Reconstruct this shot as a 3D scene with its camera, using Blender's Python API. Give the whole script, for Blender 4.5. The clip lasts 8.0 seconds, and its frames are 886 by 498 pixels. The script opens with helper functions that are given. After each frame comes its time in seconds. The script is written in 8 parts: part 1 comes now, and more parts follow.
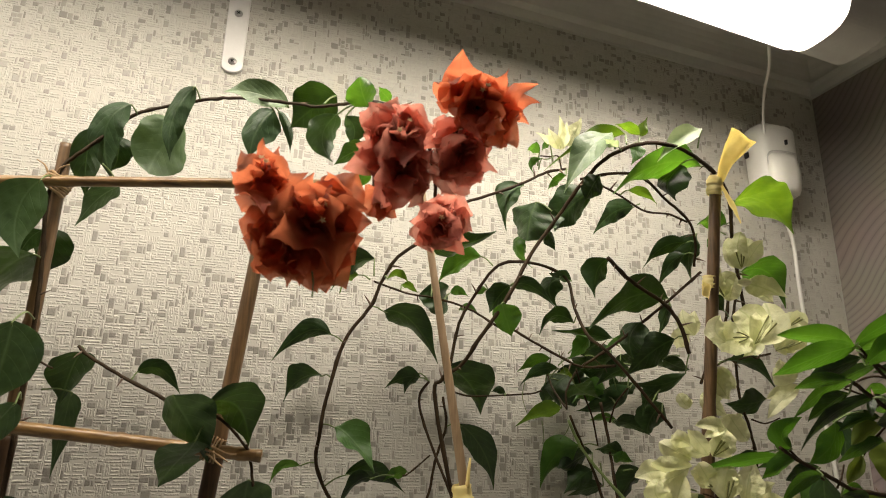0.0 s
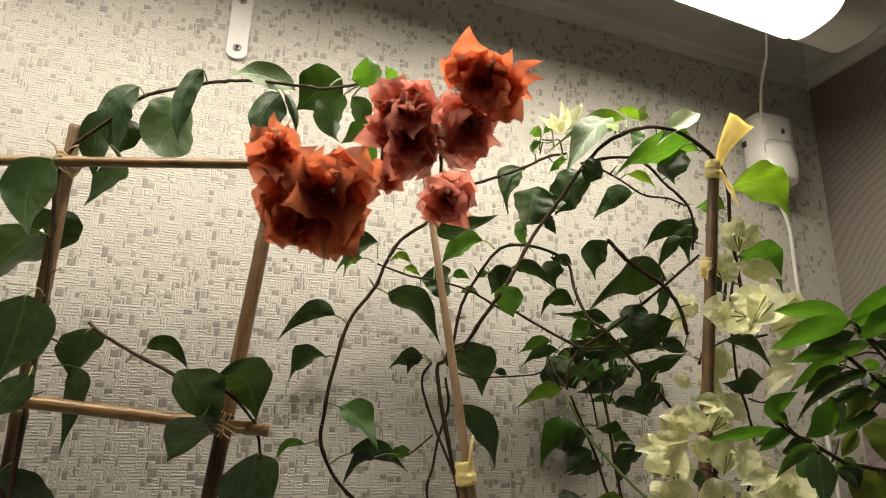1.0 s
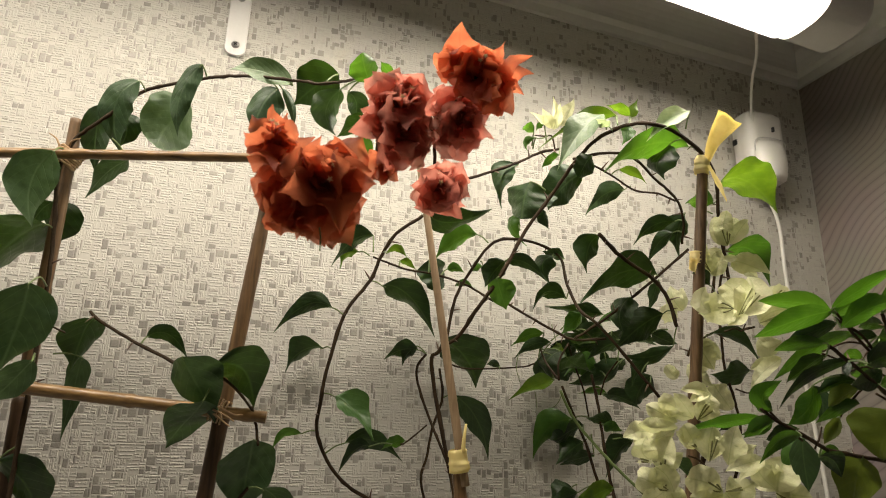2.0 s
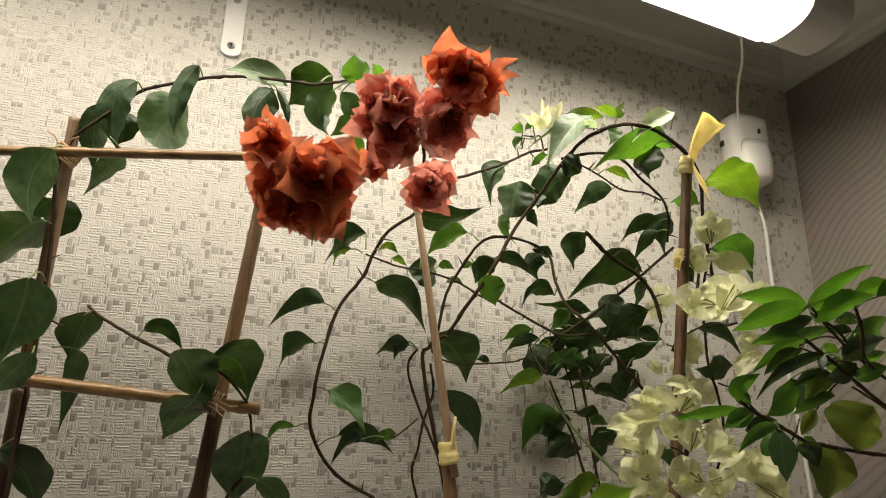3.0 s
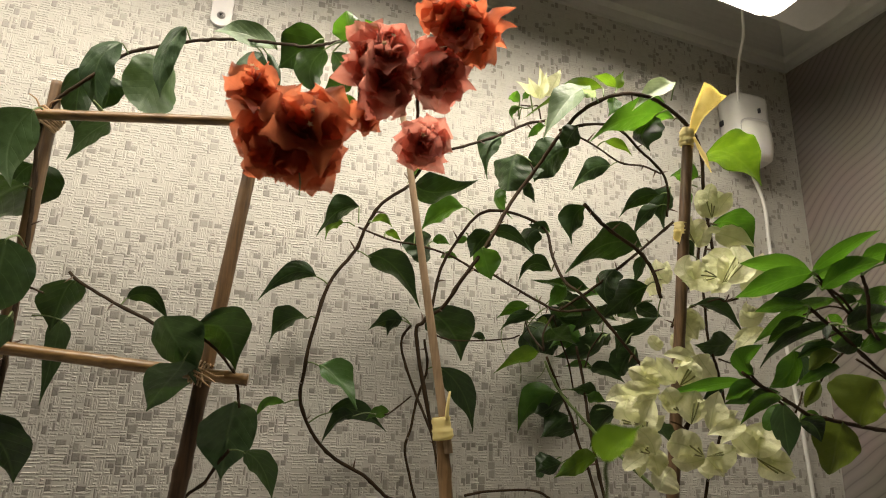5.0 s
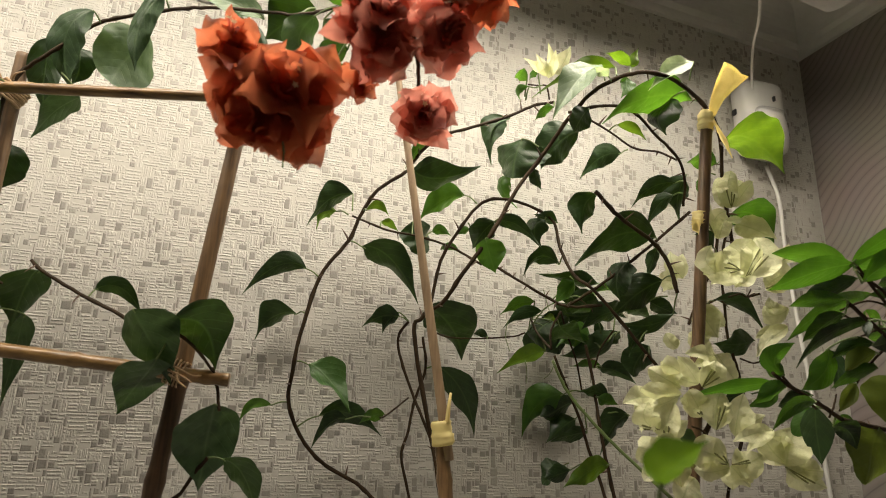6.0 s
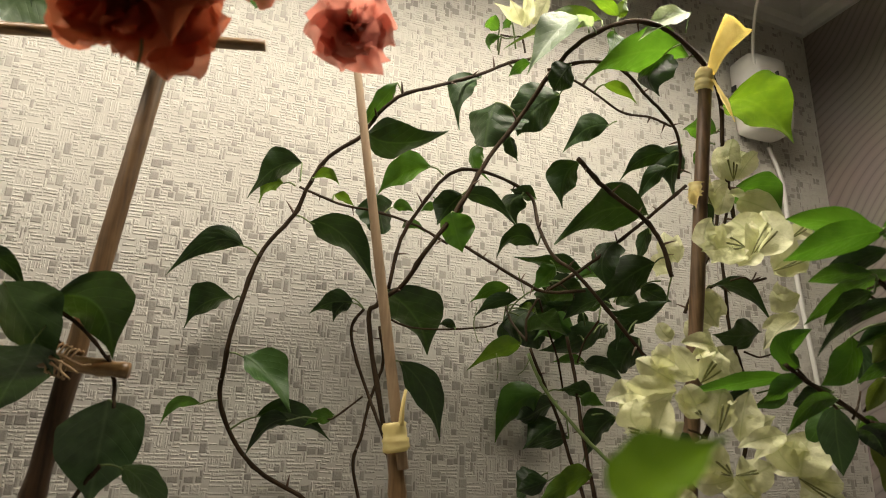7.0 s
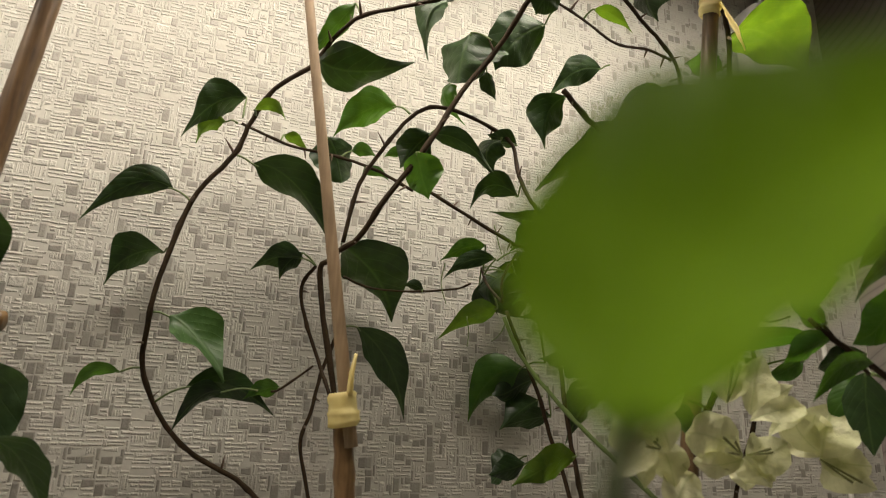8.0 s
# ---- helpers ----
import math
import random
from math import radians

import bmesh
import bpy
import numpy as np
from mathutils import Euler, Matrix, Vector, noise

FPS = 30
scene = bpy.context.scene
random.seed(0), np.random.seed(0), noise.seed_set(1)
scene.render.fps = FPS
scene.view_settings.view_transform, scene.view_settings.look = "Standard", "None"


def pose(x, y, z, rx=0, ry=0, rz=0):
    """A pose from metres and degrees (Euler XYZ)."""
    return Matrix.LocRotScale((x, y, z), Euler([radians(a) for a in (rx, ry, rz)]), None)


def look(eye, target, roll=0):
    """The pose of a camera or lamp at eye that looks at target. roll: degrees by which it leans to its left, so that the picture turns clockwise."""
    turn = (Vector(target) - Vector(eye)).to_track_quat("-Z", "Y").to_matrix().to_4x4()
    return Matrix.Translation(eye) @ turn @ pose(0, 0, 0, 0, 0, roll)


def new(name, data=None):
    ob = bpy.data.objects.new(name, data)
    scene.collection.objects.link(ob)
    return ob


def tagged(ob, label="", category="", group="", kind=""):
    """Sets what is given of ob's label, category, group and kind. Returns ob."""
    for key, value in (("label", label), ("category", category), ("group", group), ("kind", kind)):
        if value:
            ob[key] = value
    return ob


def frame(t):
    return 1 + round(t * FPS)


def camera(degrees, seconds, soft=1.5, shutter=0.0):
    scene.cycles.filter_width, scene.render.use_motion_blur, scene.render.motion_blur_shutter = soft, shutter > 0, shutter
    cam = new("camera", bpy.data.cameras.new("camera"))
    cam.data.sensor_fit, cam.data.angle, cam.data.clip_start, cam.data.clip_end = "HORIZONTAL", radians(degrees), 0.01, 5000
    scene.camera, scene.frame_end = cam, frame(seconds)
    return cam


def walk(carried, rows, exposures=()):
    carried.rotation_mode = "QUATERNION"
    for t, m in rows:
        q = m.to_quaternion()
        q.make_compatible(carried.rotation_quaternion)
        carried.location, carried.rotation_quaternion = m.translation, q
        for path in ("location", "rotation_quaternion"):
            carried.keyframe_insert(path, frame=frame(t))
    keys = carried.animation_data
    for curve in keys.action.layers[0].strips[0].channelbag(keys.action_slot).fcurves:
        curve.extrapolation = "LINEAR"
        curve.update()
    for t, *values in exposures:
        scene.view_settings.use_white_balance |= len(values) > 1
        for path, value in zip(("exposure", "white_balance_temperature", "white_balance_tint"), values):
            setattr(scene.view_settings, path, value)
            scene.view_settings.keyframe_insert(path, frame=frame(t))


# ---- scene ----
cam = camera(72.0, 8.0, soft=1.05)
PATH = [
    (0, (0.047, 0.057, 1.736), (0.573, 1.906, 2.286), 1.4),
    (0.5, (0.043, 0.054, 1.73), (0.573, 1.904, 2.277), 1.4),
    (1, (0.041, 0.054, 1.719), (0.576, 1.902, 2.263), 1.4),
    (2.5, (0.041, 0.038, 1.706), (0.592, 1.881, 2.255), 1.5),
    (3, (0.042, 0.031, 1.702), (0.6, 1.871, 2.251), 1.5),
    (3.5, (0.04, 0.02, 1.699), (0.602, 1.859, 2.248), 1.6),
    (4, (0.043, 0.025, 1.691), (0.614, 1.863, 2.236), 1.6),
    (4.5, (0.048, 0.039, 1.681), (0.617, 1.878, 2.225), 1.6),
    (6, (0.059, 0.095, 1.685), (0.646, 1.928, 2.23), 1.7),
    (6.5, (0.09, 0.135, 1.685), (0.683, 1.963, 2.24), 1.8),
    (7, (0.111, 0.16, 1.682), (0.709, 1.983, 2.25), 1.9),
    (7.5, (0.132, 0.196, 1.672), (0.74, 2.014, 2.241), 1.9),
    (8, (0.155, 0.222, 1.67), (0.773, 2.042, 2.221), 2.2),
]
walk(cam, [(t, look(eye, target, roll)) for t, eye, target, roll in PATH], ((0.0, 0.0), (6.5, 0.0), (7.5, -0.1), (8.0, -0.1)))

cam.data.dof.use_dof = True
cam.data.dof.focus_distance = 0.6
cam.data.dof.aperture_fstop = 13.0

# ---- light ----
LAMP_POWER = 34.5
world = bpy.data.worlds.new("world")
scene.world = world
world.use_nodes = True
world.node_tree.nodes["Background"].inputs["Color"].default_value = (0.30, 0.29, 0.28, 1)
world.node_tree.nodes["Background"].inputs["Strength"].default_value = 0.05


# ---- materials ----
def material(name):
    m = bpy.data.materials.new(name)
    m.use_nodes = True
    return m, m.node_tree.nodes, m.node_tree.links, m.node_tree.nodes["Principled BSDF"]


def put(n, key, value):
    n.inputs[key].default_value = value


def ramp(nodes, links, source, stops):
    r = nodes.new("ShaderNodeValToRGB")
    while len(r.color_ramp.elements) < len(stops):
        r.color_ramp.elements.new(0.5)
    for e, (p, c) in zip(r.color_ramp.elements, stops):
        e.position, e.color = p, (*c, 1)
    links.new(source, r.inputs["Fac"])
    return r.outputs["Color"]


def texture(nodes, links, kind, scale, coords="Object", **settings):
    co = nodes.new("ShaderNodeTexCoord")
    t = nodes.new("ShaderNodeTex" + kind)
    put(t, "Scale", scale)
    for key, value in settings.items():
        put(t, key, value)
    links.new(co.outputs[coords], t.inputs["Vector"])
    return t


def blend(nodes, links, kind, factor, a, b):
    x = nodes.new("ShaderNodeMix")
    x.data_type, x.blend_type = "RGBA", kind
    for key, value in ((0, factor), (6, a), (7, b)):
        if isinstance(value, (int, float)):
            x.inputs[key].default_value = value
        elif isinstance(value, tuple):
            x.inputs[key].default_value = (*value, 1)
        else:
            links.new(value, x.inputs[key])
    return x.outputs[2]


def bump(nodes, links, bsdf, height, strength, distance):
    b = nodes.new("ShaderNodeBump")
    put(b, "Strength", strength)
    put(b, "Distance", distance)
    links.new(height, b.inputs["Height"])
    links.new(b.outputs["Normal"], bsdf.inputs["Normal"])


def plain(name, colour, rough, vary=0.12, scale=30.0, relief=0.0, metal=0.0):
    """A surface with variation at two scales and a fine relief."""
    m, nodes, links, bsdf = material(name)
    coarse = texture(nodes, links, "Noise", scale, Detail=6.0)
    fine = texture(nodes, links, "Noise", scale * 14, Detail=3.0)
    both = blend(nodes, links, "MIX", 0.4, coarse.outputs["Fac"], fine.outputs["Fac"])
    low = tuple(c * (1 - vary) for c in colour)
    high = tuple(min(1, c * (1 + vary)) for c in colour)
    links.new(ramp(nodes, links, both, ((0.3, low), (0.7, high))), bsdf.inputs["Base Color"])
    put(bsdf, "Roughness", rough)
    put(bsdf, "Metallic", metal)
    if relief:
        bump(nodes, links, bsdf, fine.outputs["Fac"], 0.5, relief)
    return m


def sheet_material(name, dark, light, through_colour, share, rough, side_veins, vein, crinkle=0.0):
    """A leaf or a bract: veins from its own length and width, mottling, light through it."""
    m, nodes, links, bsdf = material(name)
    uv = nodes.new("ShaderNodeUVMap")
    split = nodes.new("ShaderNodeSeparateXYZ")
    links.new(uv.outputs["UV"], split.inputs[0])

    def calc(op, a, b=0.0, c=0.0):
        n = nodes.new("ShaderNodeMath")
        n.operation = op
        for i, value in enumerate((a, b, c)):
            if isinstance(value, (int, float)):
                n.inputs[i].default_value = value
            else:
                links.new(value, n.inputs[i])
        return n.outputs[0]

    across = calc("ABSOLUTE", calc("SUBTRACT", split.outputs[0], 0.5))
    mid = calc("SUBTRACT", 1.0, calc("SMOOTH_MIN", calc("MULTIPLY", across, 28.0), 1.0, 0.1))
    wave = calc("SINE", calc("MULTIPLY", calc("SUBTRACT", split.outputs[1], calc("MULTIPLY", calc("POWER", across, 1.35), 1.15)), side_veins))
    side = calc("MULTIPLY", calc("POWER", calc("MAXIMUM", wave, 0.0), 34.0), 0.45)
    veins = calc("MAXIMUM", mid, side)
    info = nodes.new("ShaderNodeObjectInfo")
    mottle = texture(nodes, links, "Noise", 120.0, Detail=5.0)
    factor = calc("ADD", calc("MULTIPLY_ADD", mottle.outputs["Fac"], 1.2, -0.33), calc("MULTIPLY", info.outputs["Random"], 0.5))
    base = ramp(nodes, links, factor, ((0.2, dark), (0.8, light)))
    colour = blend(nodes, links, "MIX", calc("MULTIPLY", veins, 0.55), base, vein)
    links.new(colour, bsdf.inputs["Base Color"])
    fine = texture(nodes, links, "Noise", 900.0, Detail=3.0)
    links.new(calc("ADD", rough - 0.1, calc("MULTIPLY", mottle.outputs["Fac"], 0.2)), bsdf.inputs["Roughness"])
    put(bsdf, "Specular IOR Level", 0.12 if crinkle else 0.46)
    relief = calc("ADD", calc("MULTIPLY", veins, -1.0), calc("MULTIPLY", fine.outputs["Fac"], 0.35))
    if not crinkle:
        quilt = texture(nodes, links, "Noise", 85.0, Detail=1.5)
        relief = calc("ADD", relief, calc("ADD", calc("MULTIPLY", quilt.outputs["Fac"], 7.0), calc("MULTIPLY", wave, -0.15)))
    if crinkle:
        crease = texture(nodes, links, "Noise", 210.0, Detail=2.0)
        relief = calc("ADD", relief, calc("MULTIPLY", crease.outputs["Fac"], crinkle))
    bump(nodes, links, bsdf, relief, 0.45, 0.0005)
    glow = nodes.new("ShaderNodeBsdfTranslucent")
    links.new(blend(nodes, links, "MULTIPLY", 0.7, through_colour, blend(nodes, links, "MIX", 0.5, (1.0, 1.0, 1.0), colour)), glow.inputs["Color"])
    mix = nodes.new("ShaderNodeMixShader")
    put(mix, "Fac", share)
    links.new(bsdf.outputs[0], mix.inputs[1])
    links.new(glow.outputs[0], mix.inputs[2])
    if crinkle:
        clear = nodes.new("ShaderNodeBsdfTransparent")
        put(clear, "Color", (*(0.35 + 0.65 * c for c in through_colour), 1))
        thin = nodes.new("ShaderNodeMixShader")
        put(thin, "Fac", 0.13)
        links.new(mix.outputs[0], thin.inputs[1])
        links.new(clear.outputs[0], thin.inputs[2])
        mix = thin
    links.new(mix.outputs[0], nodes["Material Output"].inputs["Surface"])
    return m


old = sheet_material("leaf_green", (0.004, 0.012, 0.003), (0.022, 0.052, 0.013), (0.12, 0.27, 0.015), 0.11, 0.42, 38.0, (0.07, 0.12, 0.035))
dusk = sheet_material("leaf_dusk", (0.013, 0.034, 0.012), (0.056, 0.104, 0.042), (0.14, 0.27, 0.05), 0.13, 0.45, 38.0, (0.10, 0.155, 0.07))
# Sage and mint: leaf greens lightened to carry the lamplight on lit leaves.
grey = sheet_material("leaf_sage_lit", (0.042, 0.080, 0.030), (0.105, 0.165, 0.072), (0.22, 0.37, 0.10), 0.24, 0.5, 46.0, (0.11, 0.165, 0.085))
mint = sheet_material("leaf_mint_lit", (0.055, 0.095, 0.038), (0.115, 0.170, 0.076), (0.20, 0.34, 0.08), 0.2, 0.45, 46.0, (0.19, 0.26, 0.14))
shrub = sheet_material("leaf_shrub", (0.016, 0.052, 0.007), (0.055, 0.135, 0.020), (0.19, 0.44, 0.025), 0.32, 0.36, 40.0, (0.08, 0.145, 0.035))
sprout = sheet_material("leaf_sprout", (0.035, 0.085, 0.020), (0.075, 0.150, 0.045), (0.20, 0.42, 0.06), 0.25, 0.42, 46.0, (0.10, 0.18, 0.06))
olive = sheet_material("leaf_olive", (0.048, 0.072, 0.010), (0.095, 0.130, 0.020), (0.30, 0.40, 0.04), 0.36, 0.42, 40.0, (0.11, 0.15, 0.04))
young = sheet_material("leaf_young", (0.017, 0.060, 0.005), (0.050, 0.130, 0.011), (0.20, 0.50, 0.025), 0.27, 0.45, 46.0, (0.10, 0.20, 0.03))
lime = sheet_material("leaf_lime", (0.024, 0.066, 0.004), (0.100, 0.160, 0.011), (0.28, 0.50, 0.02), 0.30, 0.5, 30.0, (0.07, 0.13, 0.02))
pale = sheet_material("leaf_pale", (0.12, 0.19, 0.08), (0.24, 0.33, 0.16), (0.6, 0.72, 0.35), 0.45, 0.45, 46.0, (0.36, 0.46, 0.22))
red = sheet_material("bract_red", (0.115, 0.019, 0.014), (0.41, 0.104, 0.066), (0.87, 0.285, 0.125), 0.56, 0.6, 60.0, (0.22, 0.028, 0.022), 15.0)
pink = sheet_material("bract_coral", (0.14, 0.032, 0.027), (0.50, 0.170, 0.136), (0.92, 0.41, 0.30), 0.56, 0.6, 60.0, (0.30, 0.05, 0.045), 15.0)
white = sheet_material("bract_cream", (0.66, 0.68, 0.39), (0.91, 0.91, 0.66), (0.92, 0.93, 0.56), 0.34, 0.6, 60.0, (0.40, 0.48, 0.17), 12.0)
bark = plain("bark", (0.040, 0.025, 0.012), 0.75, 0.45, 60.0, 0.0006)
put(bark.node_tree.nodes["Principled BSDF"], "Specular IOR Level", 0.2)
green_bark = plain("green_bark", (0.12, 0.17, 0.05), 0.55, 0.3, 60.0, 0.0004)
thorn_skin = plain("thorn_skin", (0.10, 0.06, 0.035), 0.6, 0.3, 90.0)
stamen_skin = plain("stamen_skin", (0.19, 0.20, 0.065), 0.6, 0.3, 90.0)
raffia = plain("raffia", (0.34, 0.225, 0.11), 0.65, 0.25, 80.0, 0.0004)
tape = sheet_material("tape", (0.78, 0.66, 0.26), (0.90, 0.80, 0.40), (0.95, 0.82, 0.30), 0.35, 0.45, 0.0, (0.80, 0.64, 0.22))
plaster = plain("plaster", (0.62, 0.61, 0.57), 0.85, 0.05, 6.0, 0.0005)
cornice_paint = plain("cornice_paint", (0.60, 0.59, 0.55), 0.7, 0.06, 8.0, 0.0004)
paper = plain("paper", (0.545, 0.530, 0.474), 0.7, 0.07, 14.0, 0.0003)
put(paper.node_tree.nodes["Principled BSDF"], "Specular IOR Level", 0.2)


def relief_material(name, low, high, rough, grain, metal=0.0, foamy=0.0014):
    """Embossed paper: each raised piece has a tone of its own, with fine fibres."""
    m, nodes, links, bsdf = material(name)
    piece = nodes.new("ShaderNodeNewGeometry")
    fibre = texture(nodes, links, "Noise", 700.0, Detail=3.0)
    stain = texture(nodes, links, "Noise", 9.0, Detail=4.0)
    tone = blend(nodes, links, "MIX", 0.3, ramp(nodes, links, piece.outputs["Random Per Island"], ((0.0, low), (1.0, high))), blend(nodes, links, "MULTIPLY", 1.0, high, ramp(nodes, links, stain.outputs["Fac"], ((0.3, (0.86, 0.85, 0.83)), (0.7, (1.0, 1.0, 1.0))))))
    links.new(blend(nodes, links, "MULTIPLY", grain, tone, fibre.outputs["Fac"]), bsdf.inputs["Base Color"])
    put(bsdf, "Roughness", rough)
    put(bsdf, "Specular IOR Level", 0.2)
    put(bsdf, "Metallic", metal)
    foam = texture(nodes, links, "Noise", 420.0, Detail=5.0)
    bump(nodes, links, bsdf, foam.outputs["Fac"], 0.8, foamy)
    return m


paper_strip = relief_material("paper_strip", (0.520, 0.505, 0.452), (0.615, 0.600, 0.540), 0.68, 0.14, 0.0, 0.0013)
paper_dark = relief_material("paper_dark", (0.275, 0.260, 0.229), (0.44, 0.418, 0.369), 0.45, 0.14, 0.32, 0.0004)
white_plastic = plain("white_plastic", (0.72, 0.71, 0.66), 0.38, 0.03, 12.0)
lens_plastic = plain("lens_plastic", (0.80, 0.79, 0.73), 0.3, 0.03, 20.0)
grey_plastic = plain("grey_plastic", (0.50, 0.49, 0.47), 0.45, 0.05, 14.0)
dark_plastic = plain("dark_plastic", (0.02, 0.02, 0.02), 0.4, 0.1)
steel_white = plain("steel_white", (0.74, 0.73, 0.70), 0.35, 0.04, 30.0)
screw_steel = plain("screw_steel", (0.45, 0.44, 0.42), 0.3, 0.2, 200.0, 0.0, 1.0)
# Tone of the unseen shelf, set by how much lamplight it sends back up.
shelf_bounce = plain("shelf_bounce", (0.38, 0.37, 0.348), 0.5, 0.06, 9.0)
board = plain("board", (0.22, 0.16, 0.11), 0.6, 0.2, 9.0, 0.0004)


def cane_material(name, dark, light, rough, grain_scale=(420.0, 420.0, 14.0)):
    """Bamboo or wood: long grain along the cane and a few darker blotches."""
    m, nodes, links, bsdf = material(name)
    co = nodes.new("ShaderNodeTexCoord")
    squeeze = nodes.new("ShaderNodeMapping")
    put(squeeze, "Scale", grain_scale)
    links.new(co.outputs["Object"], squeeze.inputs["Vector"])
    grain = nodes.new("ShaderNodeTexNoise")
    put(grain, "Scale", 1.0)
    put(grain, "Detail", 6.0)
    links.new(squeeze.outputs[0], grain.inputs["Vector"])
    blotch = texture(nodes, links, "Noise", 38.0, Detail=4.0)
    both = blend(nodes, links, "MIX", 0.45, grain.outputs["Fac"], blotch.outputs["Fac"])
    links.new(ramp(nodes, links, both, ((0.32, dark), (0.66, light))), bsdf.inputs["Base Color"])
    put(bsdf, "Roughness", rough)
    bump(nodes, links, bsdf, grain.outputs["Fac"], 0.5, 0.0005)
    return m


bamboo = cane_material("bamboo", (0.075, 0.042, 0.019), (0.28, 0.172, 0.080), 0.32)
bamboo_level = cane_material("bamboo_level", (0.075, 0.040, 0.014), (0.29, 0.172, 0.062), 0.32, (14.0, 420.0, 420.0))
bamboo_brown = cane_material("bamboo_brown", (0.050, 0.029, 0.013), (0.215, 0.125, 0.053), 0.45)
# Darker copy of bamboo_brown for the uprights' lower halves: leaf shade in the colour.
bamboo_shaded = cane_material("bamboo_shaded", (0.028, 0.016, 0.008), (0.110, 0.062, 0.030), 0.42)
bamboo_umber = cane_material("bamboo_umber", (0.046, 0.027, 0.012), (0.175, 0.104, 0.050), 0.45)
stake_wood = cane_material("stake_wood", (0.205, 0.136, 0.074), (0.355, 0.248, 0.142), 0.6)

glow_cover, nodes, links, bsdf = material("glow_cover")
put(bsdf, "Base Color", (0.9, 0.9, 0.88, 1))
put(bsdf, "Emission Color", (1.0, 0.893, 0.757, 1))
put(bsdf, "Emission Strength", LAMP_POWER)

# taupe paper with fine wavy contour lines
wavy, nodes, links, bsdf = material("wavy_paper")
co = nodes.new("ShaderNodeTexCoord")
turn = nodes.new("ShaderNodeMapping")
put(turn, "Rotation", (radians(38), 0, 0))
links.new(co.outputs["Object"], turn.inputs["Vector"])
wave = nodes.new("ShaderNodeTexWave")
wave.bands_direction, wave.wave_profile = "Z", "SIN"
put(wave, "Scale", 32.0)
put(wave, "Distortion", 26.0)
put(wave, "Detail", 0.6)
put(wave, "Detail Scale", 0.2)
links.new(turn.outputs[0], wave.inputs["Vector"])
soft_noise = texture(nodes, links, "Noise", 12.0, Detail=5.0)
lines = ramp(nodes, links, wave.outputs["Fac"], ((0.0, (0.18, 0.156, 0.135)), (0.06, (0.250, 0.218, 0.190)), (1.0, (0.285, 0.250, 0.217))))
links.new(blend(nodes, links, "MULTIPLY", 0.25, lines, soft_noise.outputs["Color"]), bsdf.inputs["Base Color"])
put(bsdf, "Roughness", 0.55)
bump(nodes, links, bsdf, wave.outputs["Fac"], 0.4, 0.0006)


# ---- building helpers ----
def thing(name, label, category, at=(0, 0, 0), group=""):
    ob = new(name)
    ob.location = at
    ob.empty_display_size = 0.02
    return tagged(ob, label, category, group)


def finish(name, mesh, mat, parent=None, label="", smooth=True):
    for m in mat if isinstance(mat, (list, tuple)) else (mat,):
        mesh.materials.append(m)
    if smooth:
        mesh.polygons.foreach_set("use_smooth", [True] * len(mesh.polygons))
    ob = new(name, mesh)
    if parent is not None:
        ob.parent = parent
        base = parent
        shift = Vector((0, 0, 0))
        while base is not None:
            shift += base.location
            base = base.parent
        ob.location = -shift
    if label:
        ob["label"] = label
    return ob


def part(name, bm, mat, parent=None, label="", smooth=True):
    mesh = bpy.data.meshes.new(name)
    bm.normal_update()
    bm.to_mesh(mesh)
    bm.free()
    return finish(name, mesh, mat, parent, label, smooth)


def box(bm, lo, hi, bevel=0.0):
    made = bmesh.ops.create_cube(bm, size=1.0)["verts"]
    for v in made:
        v.co = Vector([l + (h - l) * (c + 0.5) for l, h, c in zip(lo, hi, v.co)])
    if bevel:
        edges = list({e for v in made for e in v.link_edges})
        bmesh.ops.bevel(bm, geom=edges, offset=bevel, segments=3, affect="EDGES", profile=0.6)
    return bm


def glide(points, steps):
    """A smooth line (Catmull-Rom) through the points."""
    p = [Vector(q) for q in points]
    p = [p[0] * 2 - p[1]] + p + [p[-1] * 2 - p[-2]]
    line = []
    for i in range(1, len(p) - 2):
        for s in range(steps):
            u = s / steps
            a, b, c, d = p[i - 1 : i + 3]
            line.append(0.5 * (2 * b + (c - a) * u + (2 * a - 5 * b + 4 * c - d) * u * u + (3 * b - a - 3 * c + d) * u ** 3))
    return line + [p[-2]]


def tube(bm, line, radii, sides=8):
    """A tube along a line with a radius at each of its points, closed at both ends."""
    rings, side = [], None
    for i, q in enumerate(line):
        way = (line[min(i + 1, len(line) - 1)] - line[max(i - 1, 0)]).normalized()
        if side is None:
            side = way.cross(Vector((0.3, 0.9, 0.4))).normalized()
        side = (side - way * side.dot(way)).normalized()
        other = way.cross(side)
        rings.append([bm.verts.new(q + radii[i] * (math.cos(a) * side + math.sin(a) * other)) for a in (2 * math.pi * k / sides for k in range(sides))])
    for a, b in zip(rings, rings[1:]):
        for k in range(sides):
            bm.faces.new((a[k], a[(k + 1) % sides], b[(k + 1) % sides], b[k]))
    bm.faces.new(rings[0][::-1])
    bm.faces.new(rings[-1])
    return bm


# ---- the room ----
WALL, CORNER = 0.70, 0.808
LEFT, BACK, TOP = -2.2, -2.4, 2.33


def slab(name, lo, hi, mat, bevel=0.0):
    return tagged(part(name, box(bmesh.new(), lo, hi, bevel), mat, smooth=False), kind="structure")


